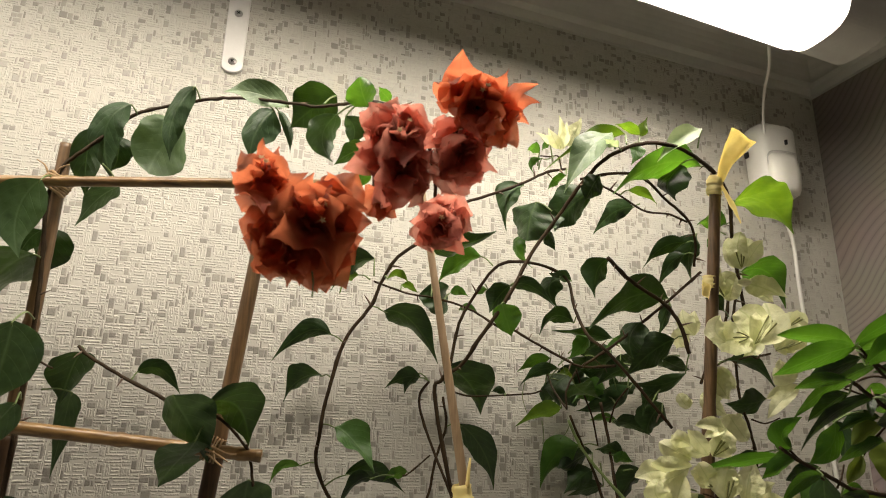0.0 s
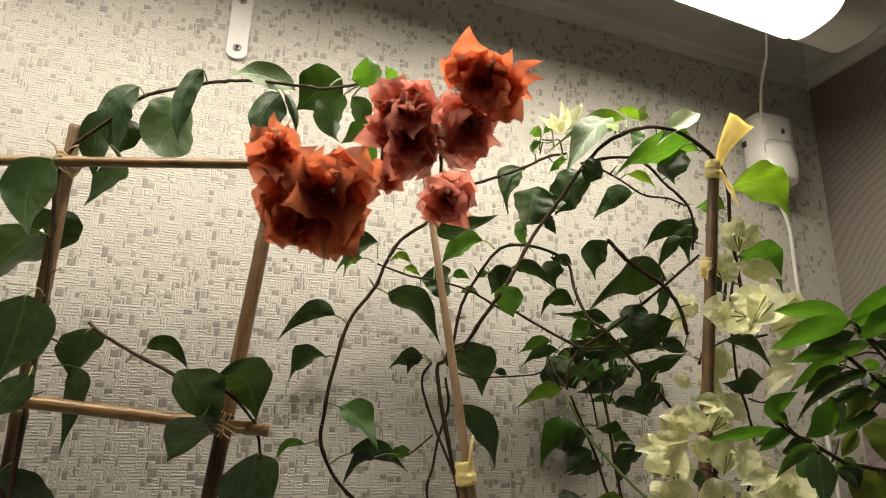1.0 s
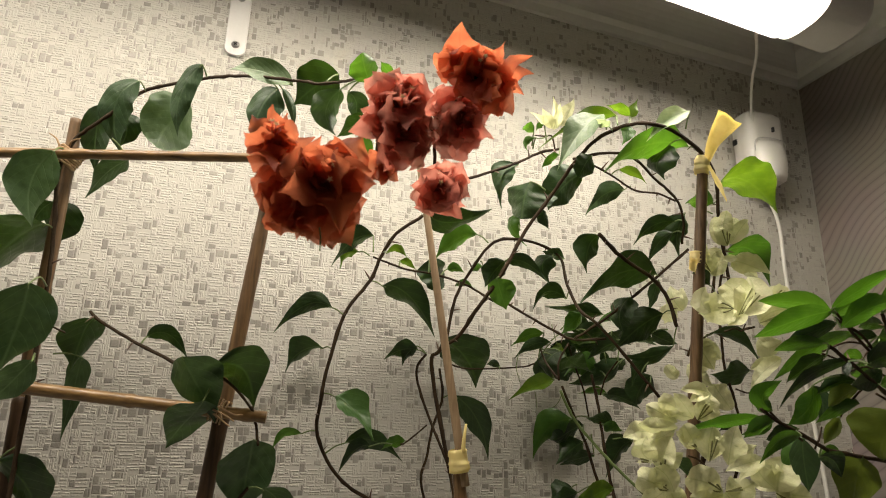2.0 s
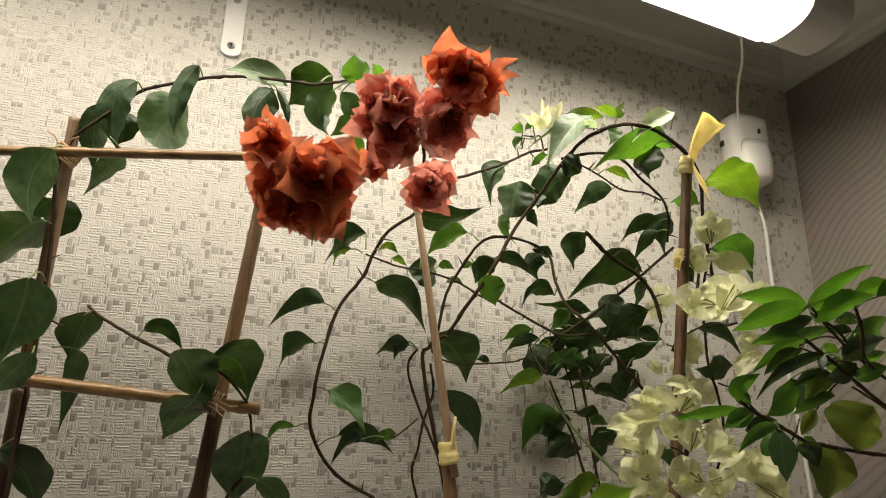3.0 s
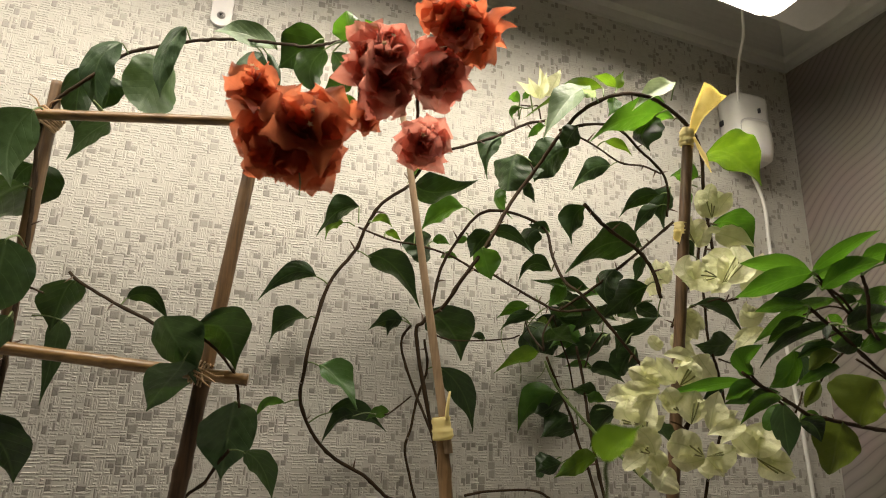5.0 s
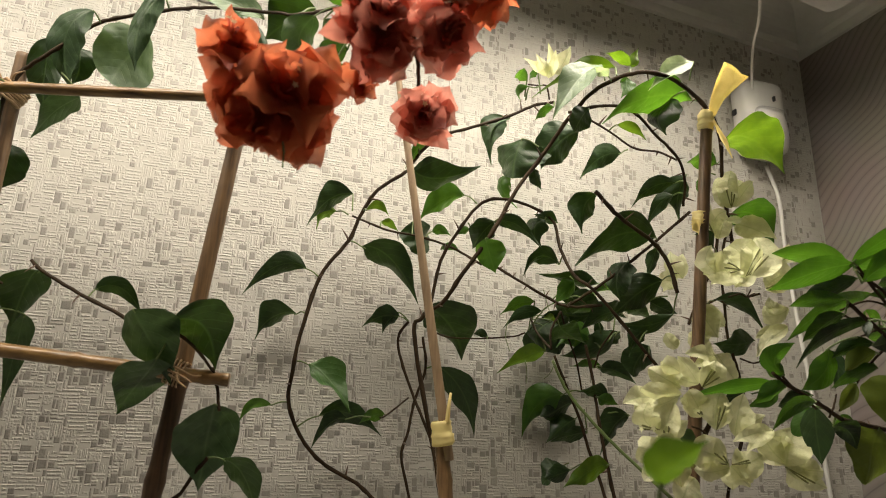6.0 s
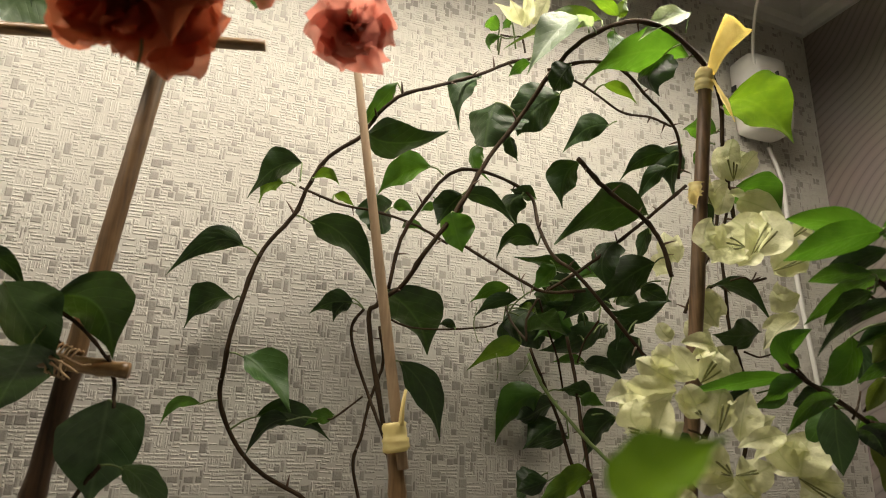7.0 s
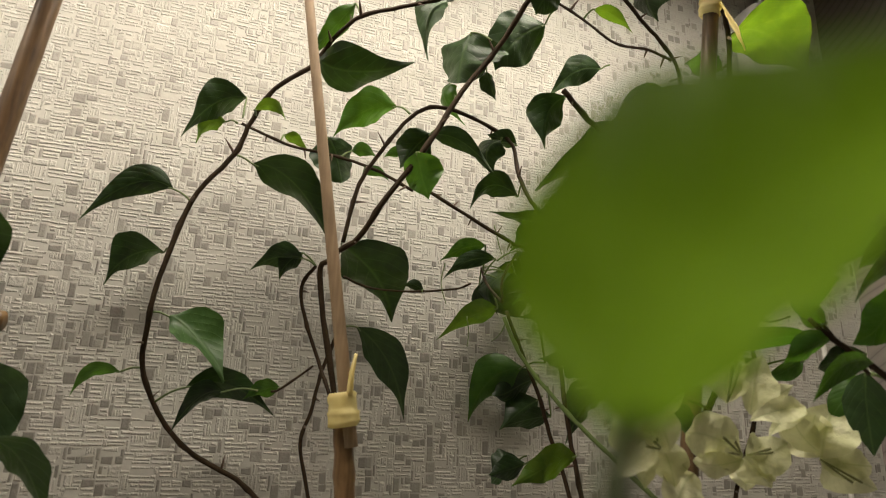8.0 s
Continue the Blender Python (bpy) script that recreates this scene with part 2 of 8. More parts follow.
wall_north = tagged(slab("wall_north", (LEFT, WALL, 0), (CORNER, WALL + 0.12, 2.45), paper), "cream embossed wallpaper in a woven block pattern")
tagged(slab("wall_east", (CORNER, BACK, 0), (CORNER + 0.12, WALL + 0.12, 2.45), wavy), "taupe wallpaper with fine dark wavy lines")
slab("wall_west", (LEFT - 0.12, BACK, 0), (LEFT, WALL + 0.12, 2.45), paper)
slab("wall_south", (LEFT - 0.12, BACK - 0.12, 0), (CORNER + 0.12, BACK, 2.45), paper)
slab("floor", (LEFT - 0.12, BACK - 0.12, -0.1), (CORNER + 0.12, WALL + 0.12, 0), board)
# Unseen board added to carry the plants; its pale top bounces light upward.
tagged(slab("unseen_shelf", (-1.2, -0.1, 1.26), (CORNER, WALL, 1.30), shelf_bounce), "plain unseen shelf board under the plants, pale to bounce light")


def level(x):
    """The height at which the cornice meets the wall: the old ceiling falls slightly to the corner."""
    return 2.276 - 0.066 * x


def hanging(name, mat, pairs):
    """A ceiling piece whose profile (out from the wall, up from the cornice's foot) runs along the long wall."""
    bm = bmesh.new()
    rings = []
    for x in (LEFT, CORNER):
        rings.append([bm.verts.new((x, WALL - out, level(x) + up)) for out, up in pairs])
    n = len(pairs)
    for k in range(n):
        bm.faces.new((rings[0][k], rings[0][(k + 1) % n], rings[1][(k + 1) % n], rings[1][k]))
    bm.faces.new(rings[0][::-1])
    bm.faces.new(rings[1])
    return tagged(part(name, bm, mat, smooth=False), kind="structure")


hanging("ceiling", plaster, ((0.0, 0.075), (3.2, 0.075), (3.2, 0.15), (0.0, 0.15)))
COVE = [(0.0, 0.0), (0.006, 0.0), (0.008, 0.012), (0.016, 0.016)]
COVE += [(0.016 + 0.044 * (1 - math.cos(a)), 0.016 + 0.046 * math.sin(a)) for a in (radians(d) for d in range(10, 91, 10))]
COVE += [(0.072, 0.064), (0.074, 0.0751), (0.0, 0.0751)]
tagged(hanging("cornice", cornice_paint, COVE), "white moulded ceiling cornice above the wallpaper")
bm = bmesh.new()
rings = [[bm.verts.new((CORNER - out, y, level(CORNER) + up)) for out, up in COVE] for y in (BACK, WALL)]
for k in range(len(COVE)):
    bm.faces.new((rings[0][k], rings[1][k], rings[1][(k + 1) % len(COVE)], rings[0][(k + 1) % len(COVE)]))
tagged(part("cornice", bm, cornice_paint, smooth=False), "white moulded ceiling cornice above the taupe wallpaper", kind="structure")


# woven blocks of the wallpaper: thin raised strips, level or upright, and smooth dark blocks
def wallpaper_relief():
    rng = random.Random(11)
    unit, x0, z0, x1, z1 = 0.0028, -0.62, 1.42, CORNER - 0.002, 2.30
    nx, nz = int((x1 - x0) / unit), int((z1 - z0) / unit)
    taken = np.zeros((nx, nz), bool)
    verts, faces, kinds = [], [], []

    def strip(ax, az, bx, bz, high, kind):
        e = min(0.0008, (bx - ax) * 0.33, (bz - az) * 0.33)
        j = [rng.uniform(-0.0006, 0.0006) for _ in range(4)]
        n = len(verts)
        for y, i in ((WALL, 0.0), (WALL - high, e)):
            verts.extend(((ax + i + j[0], y, az + i + j[1]), (bx - i + j[2], y, az + i + j[3]), (bx - i + j[2], y, bz - i + j[1]), (ax + i + j[0], y, bz - i + j[3])))
        faces.extend(((n + 4, n + 5, n + 6, n + 7), (n, n + 1, n + 5, n + 4), (n + 1, n + 2, n + 6, n + 5), (n + 2, n + 3, n + 7, n + 6), (n + 3, n, n + 4, n + 7)))
        kinds.extend([kind] * 5)

    for k in range(nz):
        for i in range(nx):
            if taken[i, k]:
                continue
            dice = rng.random()
            if dice < 0.25:
                w, h, kind = *rng.choice(((2, 3), (3, 2), (2, 2), (1, 3), (2, 3), (2, 4), (3, 2), (3, 3), (1, 3), (2, 2), (1, 2), (2, 1))), "dark"
            elif dice < 0.78:
                w, h, kind = rng.randint(2, 5), rng.randint(1, 3), "level"
            elif dice < 0.85:
                w, h, kind = rng.randint(2, 4), rng.randint(2, 4), "upright"
            else:
                w, h, kind = rng.randint(1, 4), rng.randint(1, 3), "smooth"
            w, h = min(w, nx - i), min(h, nz - k)
            for a in range(w):
                if taken[i + a, k]:
                    w = a
                    break
            taken[i : i + w, k : k + h] = True
            ax, az, bx, bz = x0 + i * unit, z0 + k * unit, x0 + (i + w) * unit, z0 + (k + h) * unit
            if kind == "smooth":
                strip(ax + 0.0004, az + 0.0004, bx - 0.0004, bz - 0.0004, rng.uniform(0.0002, 0.0006), 0)
            elif kind == "dark":
                strip(ax + 0.0004, az + 0.0004, bx - 0.0004, bz - 0.0004, rng.uniform(0.0001, 0.0003), 1)
            elif kind == "level":
                for r in range(h):
                    low, top = az + r * unit + rng.uniform(0.0000, 0.0009), az + (r + 1) * unit - rng.uniform(0.0000, 0.0009)
                    cuts = [ax + rng.uniform(-0.0008, 0.0012), bx - rng.uniform(-0.0008, 0.0012)]
                    if w > 4 and rng.random() < 0.45:
                        middle = rng.uniform(cuts[0] + 0.004, cuts[1] - 0.004)
                        cuts = [cuts[0], middle - 0.0004, middle + 0.0004, cuts[1]]
                    for a, b in zip(cuts[::2], cuts[1::2]):
                        if rng.random() < 0.9:
                            strip(a, low + rng.uniform(-0.0002, 0.0002), b, top, rng.uniform(0.00022, 0.00052), 0)
            else:
                n = max(1, round(w * 1.7))
                for r in range(n):
                    if rng.random() < 0.9:
                        strip(ax + r * (bx - ax) / n + rng.uniform(0.0001, 0.0005), az + rng.uniform(0, 0.0012), ax + (r + 1) * (bx - ax) / n - rng.uniform(0.0001, 0.0005), bz - rng.uniform(0, 0.0012), rng.uniform(0.00015, 0.0004), 0)
    mesh = bpy.data.meshes.new("paper_relief")
    mesh.from_pydata(verts, [], faces)
    ob = finish("paper_relief", mesh, (paper_strip, paper_dark), wall_north, "raised cream strips and grey-brown blocks", smooth=False)
    mesh.polygons.foreach_set("material_index", kinds)
    return tagged(ob, kind="stuff")


wallpaper_relief()


# ---- fixtures ----
def lamp_fixture():
    lamp = thing("ceiling_lamp", "long white linear ceiling lamp, lit, with grey end cap", "lamp", (0.0, 0.49, 2.30))
    way = Vector((1.0, 0.05, -0.062)).normalized()
    end = Vector((0.586, 0.4885, 2.180))

    def run(name, profile, start, stop, mat, label=""):
        bm = bmesh.new()
        rings = [[bm.verts.new(end + way * s + Vector((0, y, z))) for y, z in profile] for s in (start, stop)]
        n = len(profile)
        for k in range(n):
            bm.faces.new((rings[0][k], rings[0][(k + 1) % n], rings[1][(k + 1) % n], rings[1][k]))
        bm.faces.new(rings[0][::-1])
        bm.faces.new(rings[1])
        bmesh.ops.recalc_face_normals(bm, faces=bm.faces)
        return part(name, bm, mat, lamp, label, smooth=False)

    arc = [radians(d) for d in range(0, 181, 6)]

    def bulge(c, power):
        return math.copysign(abs(c) ** power, c)

    run("diffuser", [(0.0378 * bulge(math.cos(a), 0.72), -0.036 * bulge(math.sin(a), 0.72)) for a in arc], -1.12, 0.0, glow_cover, "glowing white half-round diffuser")
    cap = [(0.0416 * bulge(math.cos(a), 0.68), -0.0425 * bulge(math.sin(a), 0.68)) for a in arc] + [(-0.0405, 0.03), (0.0405, 0.03)]
    run("end_cap", cap, -0.003, 0.055, grey_plastic, "grey plastic end cap")
    run("end_cap", cap, -1.175, -1.12, grey_plastic, "grey plastic end cap")
    run("housing", [(-0.04, 0.0), (0.04, 0.0), (0.036, 0.05), (-0.036, 0.05)], -1.12, 0.0, grey_plastic, "grey metal housing")
    bm = bmesh.new()
    rings = [[bm.verts.new(end + way * s + Vector((0, y, z))) for y, z in ((0.0385, 0.02), (0.0405, 0.02), (0.0400, low), (0.0385, low))] for s, low in ((-1.12, -0.0310), (-0.010, -0.0310), (-0.002, -0.0284), (0.006, -0.024), (0.014, -0.017))]
    for a, b in zip(rings, rings[1:]):
        for k in range(4):
            bm.faces.new((a[k], a[(k + 1) % 4], b[(k + 1) % 4], b[k]))
    bm.faces.new(rings[0][::-1])
    bm.faces.new(rings[-1])
    bmesh.ops.recalc_face_normals(bm, faces=bm.faces)
    part("side_shade", bm, grey_plastic, lamp, "grey metal side shade", smooth=False)
    run("side_shade", [(-0.0385, 0.02), (-0.0425, 0.02), (-0.0425, -0.016), (-0.0385, -0.016)], -1.12, 0.0, grey_plastic, "grey metal side shade")
    run("bracket", [(-0.012, 0.05), (0.012, 0.05), (0.012, 0.16), (-0.012, 0.16)], -0.2, -0.16, grey_plastic)
    run("bracket", [(-0.012, 0.05), (0.012, 0.05), (0.012, 0.22), (-0.012, 0.22)], -0.70, -0.66, grey_plastic)


lamp_fixture()


def wall_sensor():
    x, z = 0.693, 2.091
    sensor = thing("alarm_sensor", "white plastic alarm sensor with a bulging lens on the wallpaper", "sensor", (x, WALL, z))
    bm = box(bmesh.new(), (x - 0.032, WALL - 0.046, z - 0.052), (x + 0.032, WALL - 0.001, z + 0.054), 0.015)
    for v in bm.verts:
        if v.co.z < z - 0.01:
            v.co.x = x + (v.co.x - x) * (1 - 0.07 * min(1, (z - 0.01 - v.co.z) / 0.042))
        if v.co.y < WALL - 0.02:
            v.co.y += 0.006 * abs(v.co.x - x) / 0.032
    part("body", bm, white_plastic, sensor)
    bm = bmesh.new()
    rows = []
    for i in range(9):
        a = i / 8
        zz = z + 0.005 - a * 0.95 * 0.058
        half = (0.0262 - 0.002 * a) * (1 - 0.10 * (abs(a - 0.5) * 2) ** 6)
        out = 0.0455 + 0.0065 * math.sin(math.pi * (0.10 + 0.75 * a))
        rows.append([bm.verts.new((x + half * s, WALL - out + 0.009 * abs(s) ** 3, zz)) for s in (-1, -0.75, -0.5, -0.25, 0, 0.25, 0.5, 0.75, 1)])
        rows[-1].append(bm.verts.new((x + half, WALL - 0.03, zz)))
        rows[-1].insert(0, bm.verts.new((x - half, WALL - 0.03, zz)))
    for a, b in zip(rows, rows[1:]):
        for k in range(len(a) - 1):
            bm.faces.new((a[k], b[k], b[k + 1], a[k + 1]))
    bm.faces.new(rows[0])
    bm.faces.new(rows[-1][::-1])
    part("lens", bm, lens_plastic, sensor, "smooth white curved lens")
    # Grey tube in place of the shadow line round the lens's top edge.
    rim = [(x - 0.024, WALL - 0.040, z - 0.018), (x - 0.0262, WALL - 0.0415, z), (x - 0.021, WALL - 0.0452, z + 0.0065), (x, WALL - 0.0475, z + 0.0075), (x + 0.021, WALL - 0.0452, z + 0.0065), (x + 0.0262, WALL - 0.0415, z), (x + 0.024, WALL - 0.040, z - 0.018)]
    part("lens_shade_line", tube(bmesh.new(), glide(rim, 5), [0.0007] * 31, 6), grey_plastic, sensor, "thin grey line for the shade round the lens")
    part("light_window", box(bmesh.new(), (x + 0.004, WALL - 0.0462, z + 0.020), (x + 0.0068, WALL - 0.038, z + 0.027), 0.001), dark_plastic, sensor, "small dark window")
    part("knockout", box(bmesh.new(), (x - 0.0335, WALL - 0.016, z + 0.008), (x - 0.028, WALL - 0.009, z + 0.016), 0.001), dark_plastic, sensor, "dark cable opening")
    bm = tube(bmesh.new(), glide([(0.540, 0.500, 2.200), (0.562, 0.530, 2.172), (0.575, 0.546, 2.171), (0.628, 0.600, 2.183), (0.652, 0.635, 2.173), (0.665, 0.655, 2.147), (0.670, 0.662, 2.120)], 6), [0.0020] * 37)
    tagged(part("sensor_cable", bm, white_plastic), "thin white cable hanging from the lamp to the sensor", "cable")
    bm = tube(bmesh.new(), glide([(0.712, 0.694, 2.035), (0.727, 0.694, 1.99), (0.7285, 0.695, 1.92), (0.733, 0.695, 1.83), (0.749, 0.695, 1.62), (0.755, 0.695, 1.30)], 6), [0.0027] * 31)
    tagged(part("wall_cable", bm, white_plastic), "white cable running down the wallpaper", "cable")


wall_sensor()


def wall_bracket():
    bracket = thing("wall_bracket", "white metal strap bracket with two screws on the wallpaper", "bracket", (-0.02, WALL, 2.18))
    bm = bmesh.new()
    outline = [(-0.0115, 0.15), (0.0115, 0.15), (0.0115, -0.068)]
    outline += [(0.0115 * math.cos(a), -0.068 - 0.008 * math.sin(a)) for a in (radians(d) for d in range(20, 180, 20))] + [(-0.0115, -0.068)]
    rings = [[bm.verts.new((-0.02 + u * s, WALL - out, 2.18 + w)) for u, w in outline] for out, s in ((0.0012, 1), (0.0045, 1), (0.0052, 0.94))]
    n = len(outline)
    for a, b in zip(rings, rings[1:]):
        for k in range(n):
            bm.faces.new((a[k], a[(k + 1) % n], b[(k + 1) % n], b[k]))
    bm.faces.new(rings[-1])
    bm.faces.new(rings[0][::-1])
    bmesh.ops.recalc_face_normals(bm, faces=bm.faces)
    part("strap", bm, steel_white, bracket, smooth=False)
    for z in (2.179, 2.117):
        bm = bmesh.new()
        for r, d, y in ((0.0048, 0.0016, 0.0056), (0.0036, 0.0012, 0.0066)):
            c = bmesh.ops.create_cone(bm, cap_ends=True, segments=20, radius1=r, radius2=r * 0.86, depth=d)["verts"]
            bmesh.ops.rotate(bm, verts=c, matrix=Matrix.Rotation(radians(90), 3, "X"))
            bmesh.ops.translate(bm, verts=c, vec=(-0.02, WALL - y, z))
        screw = part("screw", bm, screw_steel, bracket, "round steel cross-head screw")
        bm = bmesh.new()
        for a in (35, 125):
            made = bmesh.ops.create_cube(bm, size=1)["verts"]
            bmesh.ops.scale(bm, verts=made, vec=(0.0042, 0.0012, 0.0011))
            bmesh.ops.rotate(bm, verts=made, matrix=Matrix.Rotation(radians(a), 3, "Y"))
            bmesh.ops.translate(bm, verts=made, vec=(-0.02, WALL - 0.0070, z))
        part("slot", bm, dark_plastic, screw)


wall_bracket()


# ---- canes and ties ----
def cane(name, parent, points, r0, r1, mat, nodes_at=(), label=""):
    """A cane along the points, with a ring and a slight swelling at each node (share of its length)."""
    line = [Vector(points[0]).lerp(Vector(points[-1]), i / 60) for i in range(61)]
    if len(points) > 2:
        line = glide(points, 60 // (len(points) - 1))
    n = len(line) - 1
    rng = random.Random(len(name) + int(r0 * 1e5) + int(points[0][0] * 1000))
    radii = []
    for i in range(n + 1):
        u = i / n
        swell = sum(0.16 * math.exp(-((u - k) * n / 0.9) ** 2) - 0.10 * math.exp(-((u - k - 0.022) * n / 0.8) ** 2) for k in nodes_at)
        radii.append((r0 + (r1 - r0) * u) * (1 + swell + rng.uniform(-0.015, 0.015)))
    bm = tube(bmesh.new(), [q - line[0] for q in line], radii, 14)
    ob = part(name, bm, mat, parent, label)
    ob.location = ob.location + line[0]
    return ob


def wrap(name, parent, middle, axis, radius, turns, height, thick, mat, label, seed):
    """Twine or tape wound round a cane."""
    rng = random.Random(seed)
    axis = Vector(axis).normalized()
    side = axis.cross(Vector((0.2, 0.9, 0.1))).normalized()
    other = axis.cross(side)
    line = []
    for i in range(turns * 12 + 1):
        a = 2 * math.pi * i / 12
        r = radius + thick * (0.6 + rng.uniform(-0.3, 0.5))
        line.append(Vector(middle) + axis * (height * (i / (turns * 12) - 0.5) + rng.uniform(-1, 1) * thick * 0.4) + r * (math.cos(a) * side + math.sin(a) * other))
    return part(name, tube(bmesh.new(), line, [thick * rng.uniform(0.75, 1.2) for _ in line], 6), mat, parent, label)


def band(name, parent, middle, axis, radius, height, mat, label, seed):
    """A crumpled band of tape pulled tight round a cane."""
    rng = random.Random(seed)
    axis = Vector(axis).normalized()
    side = axis.cross(Vector((0.2, 0.9, 0.1))).normalized()
    other = axis.cross(side)
    bm = bmesh.new()
    layer = bm.loops.layers.uv.new("UVMap")
    rows = []
    for i in range(13):
        fold = rng.uniform(-0.0006, 0.0009)
        lean = rng.uniform(-0.0012, 0.0012)
        r = radius + 0.0009 + fold if 0 < i < 12 else radius - 0.0006
        rows.append([bm.verts.new(Vector(middle) + axis * (height * (i / 12 - 0.5) + lean * math.cos(a) * (0 < i < 12)) + (r + rng.uniform(-0.0003, 0.0003)) * (math.cos(a) * side + math.sin(a) * other)) for a in (2 * math.pi * k / 18 for k in range(18))])
    for i, (a, b) in enumerate(zip(rows, rows[1:])):
        for k in range(18):
            f = bm.faces.new((a[k], a[(k + 1) % 18], b[(k + 1) % 18], b[k]))
            for loop in f.loops:
                loop[layer].uv = (0.2, i / 12)
    return part(name, bm, mat, parent, label)


def straw(parent, a, b, r, mat, seed, label=""):
    rng = random.Random(seed)
    a, b = Vector(a), Vector(b)
    mid = a.lerp(b, 0.5) + Vector([rng.uniform(-0.003, 0.003) for _ in range(3)])
    line = glide((a, mid, b), 5)
    return part("twine_end", tube(bmesh.new(), line, [r * (1 - 0.5 * i / 10) for i in range(len(line))], 5), mat, parent, label)


trellis = thing("bamboo_trellis", "tied brown bamboo cane trellis standing behind the leaves", "trellis", (-0.06, 0.59, 1.30))
# Each upright is split at the crossbar; its lower piece has painted shade.
cane("upright", trellis, ((-0.1315, 0.618, 1.30), (-0.1337, 0.614, 1.722)), 0.0062, 0.0058, bamboo_shaded, (0.55, 0.985))
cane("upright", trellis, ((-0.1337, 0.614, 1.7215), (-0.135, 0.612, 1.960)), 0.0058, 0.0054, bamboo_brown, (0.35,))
cane("upright", trellis, ((-0.020, 0.596, 1.30), (0.0188, 0.5795, 1.716)), 0.0068, 0.0063, bamboo_shaded, (0.47, 0.82, 0.985))
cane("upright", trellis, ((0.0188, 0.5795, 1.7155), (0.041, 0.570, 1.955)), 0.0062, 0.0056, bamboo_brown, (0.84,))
cane("crossbar", trellis, ((-0.200, 0.595, 1.9115), (0.104, 0.540, 1.928)), 0.0044, 0.0040, bamboo_level, (0.273,))
cane("crossbar", trellis, ((-0.180, 0.5988, 1.7314), (0.052, 0.562, 1.709)), 0.0050, 0.0048, bamboo_level, (0.565, 0.939))
wrap("tie", trellis, (-0.133, 0.602, 1.920), (0.6, 0, 1), 0.0092, 7, 0.014, 0.0012, raffia, "straw-coloured twine tie", 1)
wrap("tie", trellis, (-0.134, 0.605, 1.729), (0.6, 0, 1), 0.0085, 4, 0.012, 0.0011, raffia, "straw-coloured twine tie", 2)
wrap("tie", trellis, (0.016, 0.572, 1.713), (1, 0, -0.4), 0.0085, 5, 0.012, 0.0008, raffia, "straw-coloured twine tie", 3)
for i, (a, b) in enumerate((((0.012, 0.556, 1.714), (0.034, 0.548, 1.703)), ((0.013, 0.556, 1.711), (0.030, 0.546, 1.699)), ((0.016, 0.556, 1.716), (0.040, 0.550, 1.709)), ((0.018, 0.556, 1.712), (0.026, 0.547, 1.700)), ((-0.13, 0.59, 1.926), (-0.118, 0.582, 1.934)), ((-0.138, 0.592, 1.926), (-0.148, 0.584, 1.936)))):
    straw(trellis, a, Vector(a).lerp(Vector(b), 0.75), 0.0010, raffia, i, "frayed twine end")

stake = thing("wooden_stake", "thin pale wooden stake taped to a thicker bamboo cane", "stake", (0.235, 0.598, 1.30))
cane("thin_stick", stake, ((0.2285, 0.592, 1.655), (0.1665, 0.583, 1.993)), 0.0044, 0.0029, stake_wood)
cane("bamboo_cane", stake, ((0.262, 0.598, 1.30), (0.2235, 0.596, 1.670)), 0.0064, 0.0060, bamboo, (0.92,))
band("tape_wrap", stake, (0.2225, 0.593, 1.676), (-0.05, 0, 0.3), 0.0080, 0.020, tape, "yellow tape wound round the stake", 5)
straw(stake, (0.2245, 0.586, 1.684), (0.2262, 0.584, 1.708), 0.0022, tape, 7, "yellow tape end")

pole = thing("bamboo_pole", "brown bamboo pole with yellow ribbon ties", "stake", (0.42, 0.562, 1.30))
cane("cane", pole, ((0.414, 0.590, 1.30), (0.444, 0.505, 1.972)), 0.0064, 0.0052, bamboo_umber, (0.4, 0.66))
band("ribbon_wrap", pole, (0.4428, 0.507, 1.960), (0.04, -0.12, 1), 0.0062, 0.019, tape, "yellow ribbon wound round the pole", 9)
band("ribbon_wrap", pole, (0.4385, 0.5205, 1.868), (0.04, -0.12, 1), 0.0062, 0.013, tape, "yellow ribbon wound round the pole", 10)


def ribbon(parent, points, widths, side, seed):
    """A flat, slightly creased ribbon end, with thickness."""
    rng = random.Random(seed)
    bm = bmesh.new()
    line = glide(points, 6)
    side = Vector(side).normalized()
    rows = []
    for i, q in enumerate(line):
        u = i / (len(line) - 1) * (len(widths) - 1)
        w = widths[int(u)] + (widths[min(int(u) + 1, len(widths) - 1)] - widths[int(u)]) * (u - int(u))
        way = (line[min(i + 1, len(line) - 1)] - line[max(i - 1, 0)]).normalized()
        s = (side - way * side.dot(way)).normalized()
        up = way.cross(s)
        rows.append([bm.verts.new(q + s * w * k + up * (0.0005 * math.sin(3 * k * 3 + i * 0.5) * w / 0.008 + rng.uniform(-0.0003, 0.0003))) for k in (-0.5, -0.25, 0, 0.25, 0.5)])
    faces = [bm.faces.new((a[k], a[k + 1], b[k + 1], b[k])) for a, b in zip(rows, rows[1:]) for k in range(4)]
    bmesh.ops.solidify(bm, geom=faces, thickness=0.0004)
    return part("ribbon_end", bm, tape, parent, "flat yellow ribbon end")


ribbon(pole, ((0.4435, 0.500, 1.962), (0.449, 0.494, 1.982), (0.4655, 0.487, 2.008)), (0.006, 0.014, 0.026), (0.9, -0.2, -0.35), 1)
ribbon(pole, ((0.445, 0.500, 1.958), (0.451, 0.497, 1.940), (0.459, 0.497, 1.921)), (0.007, 0.009, 0.003), (1, 0.3, 0.2), 2)
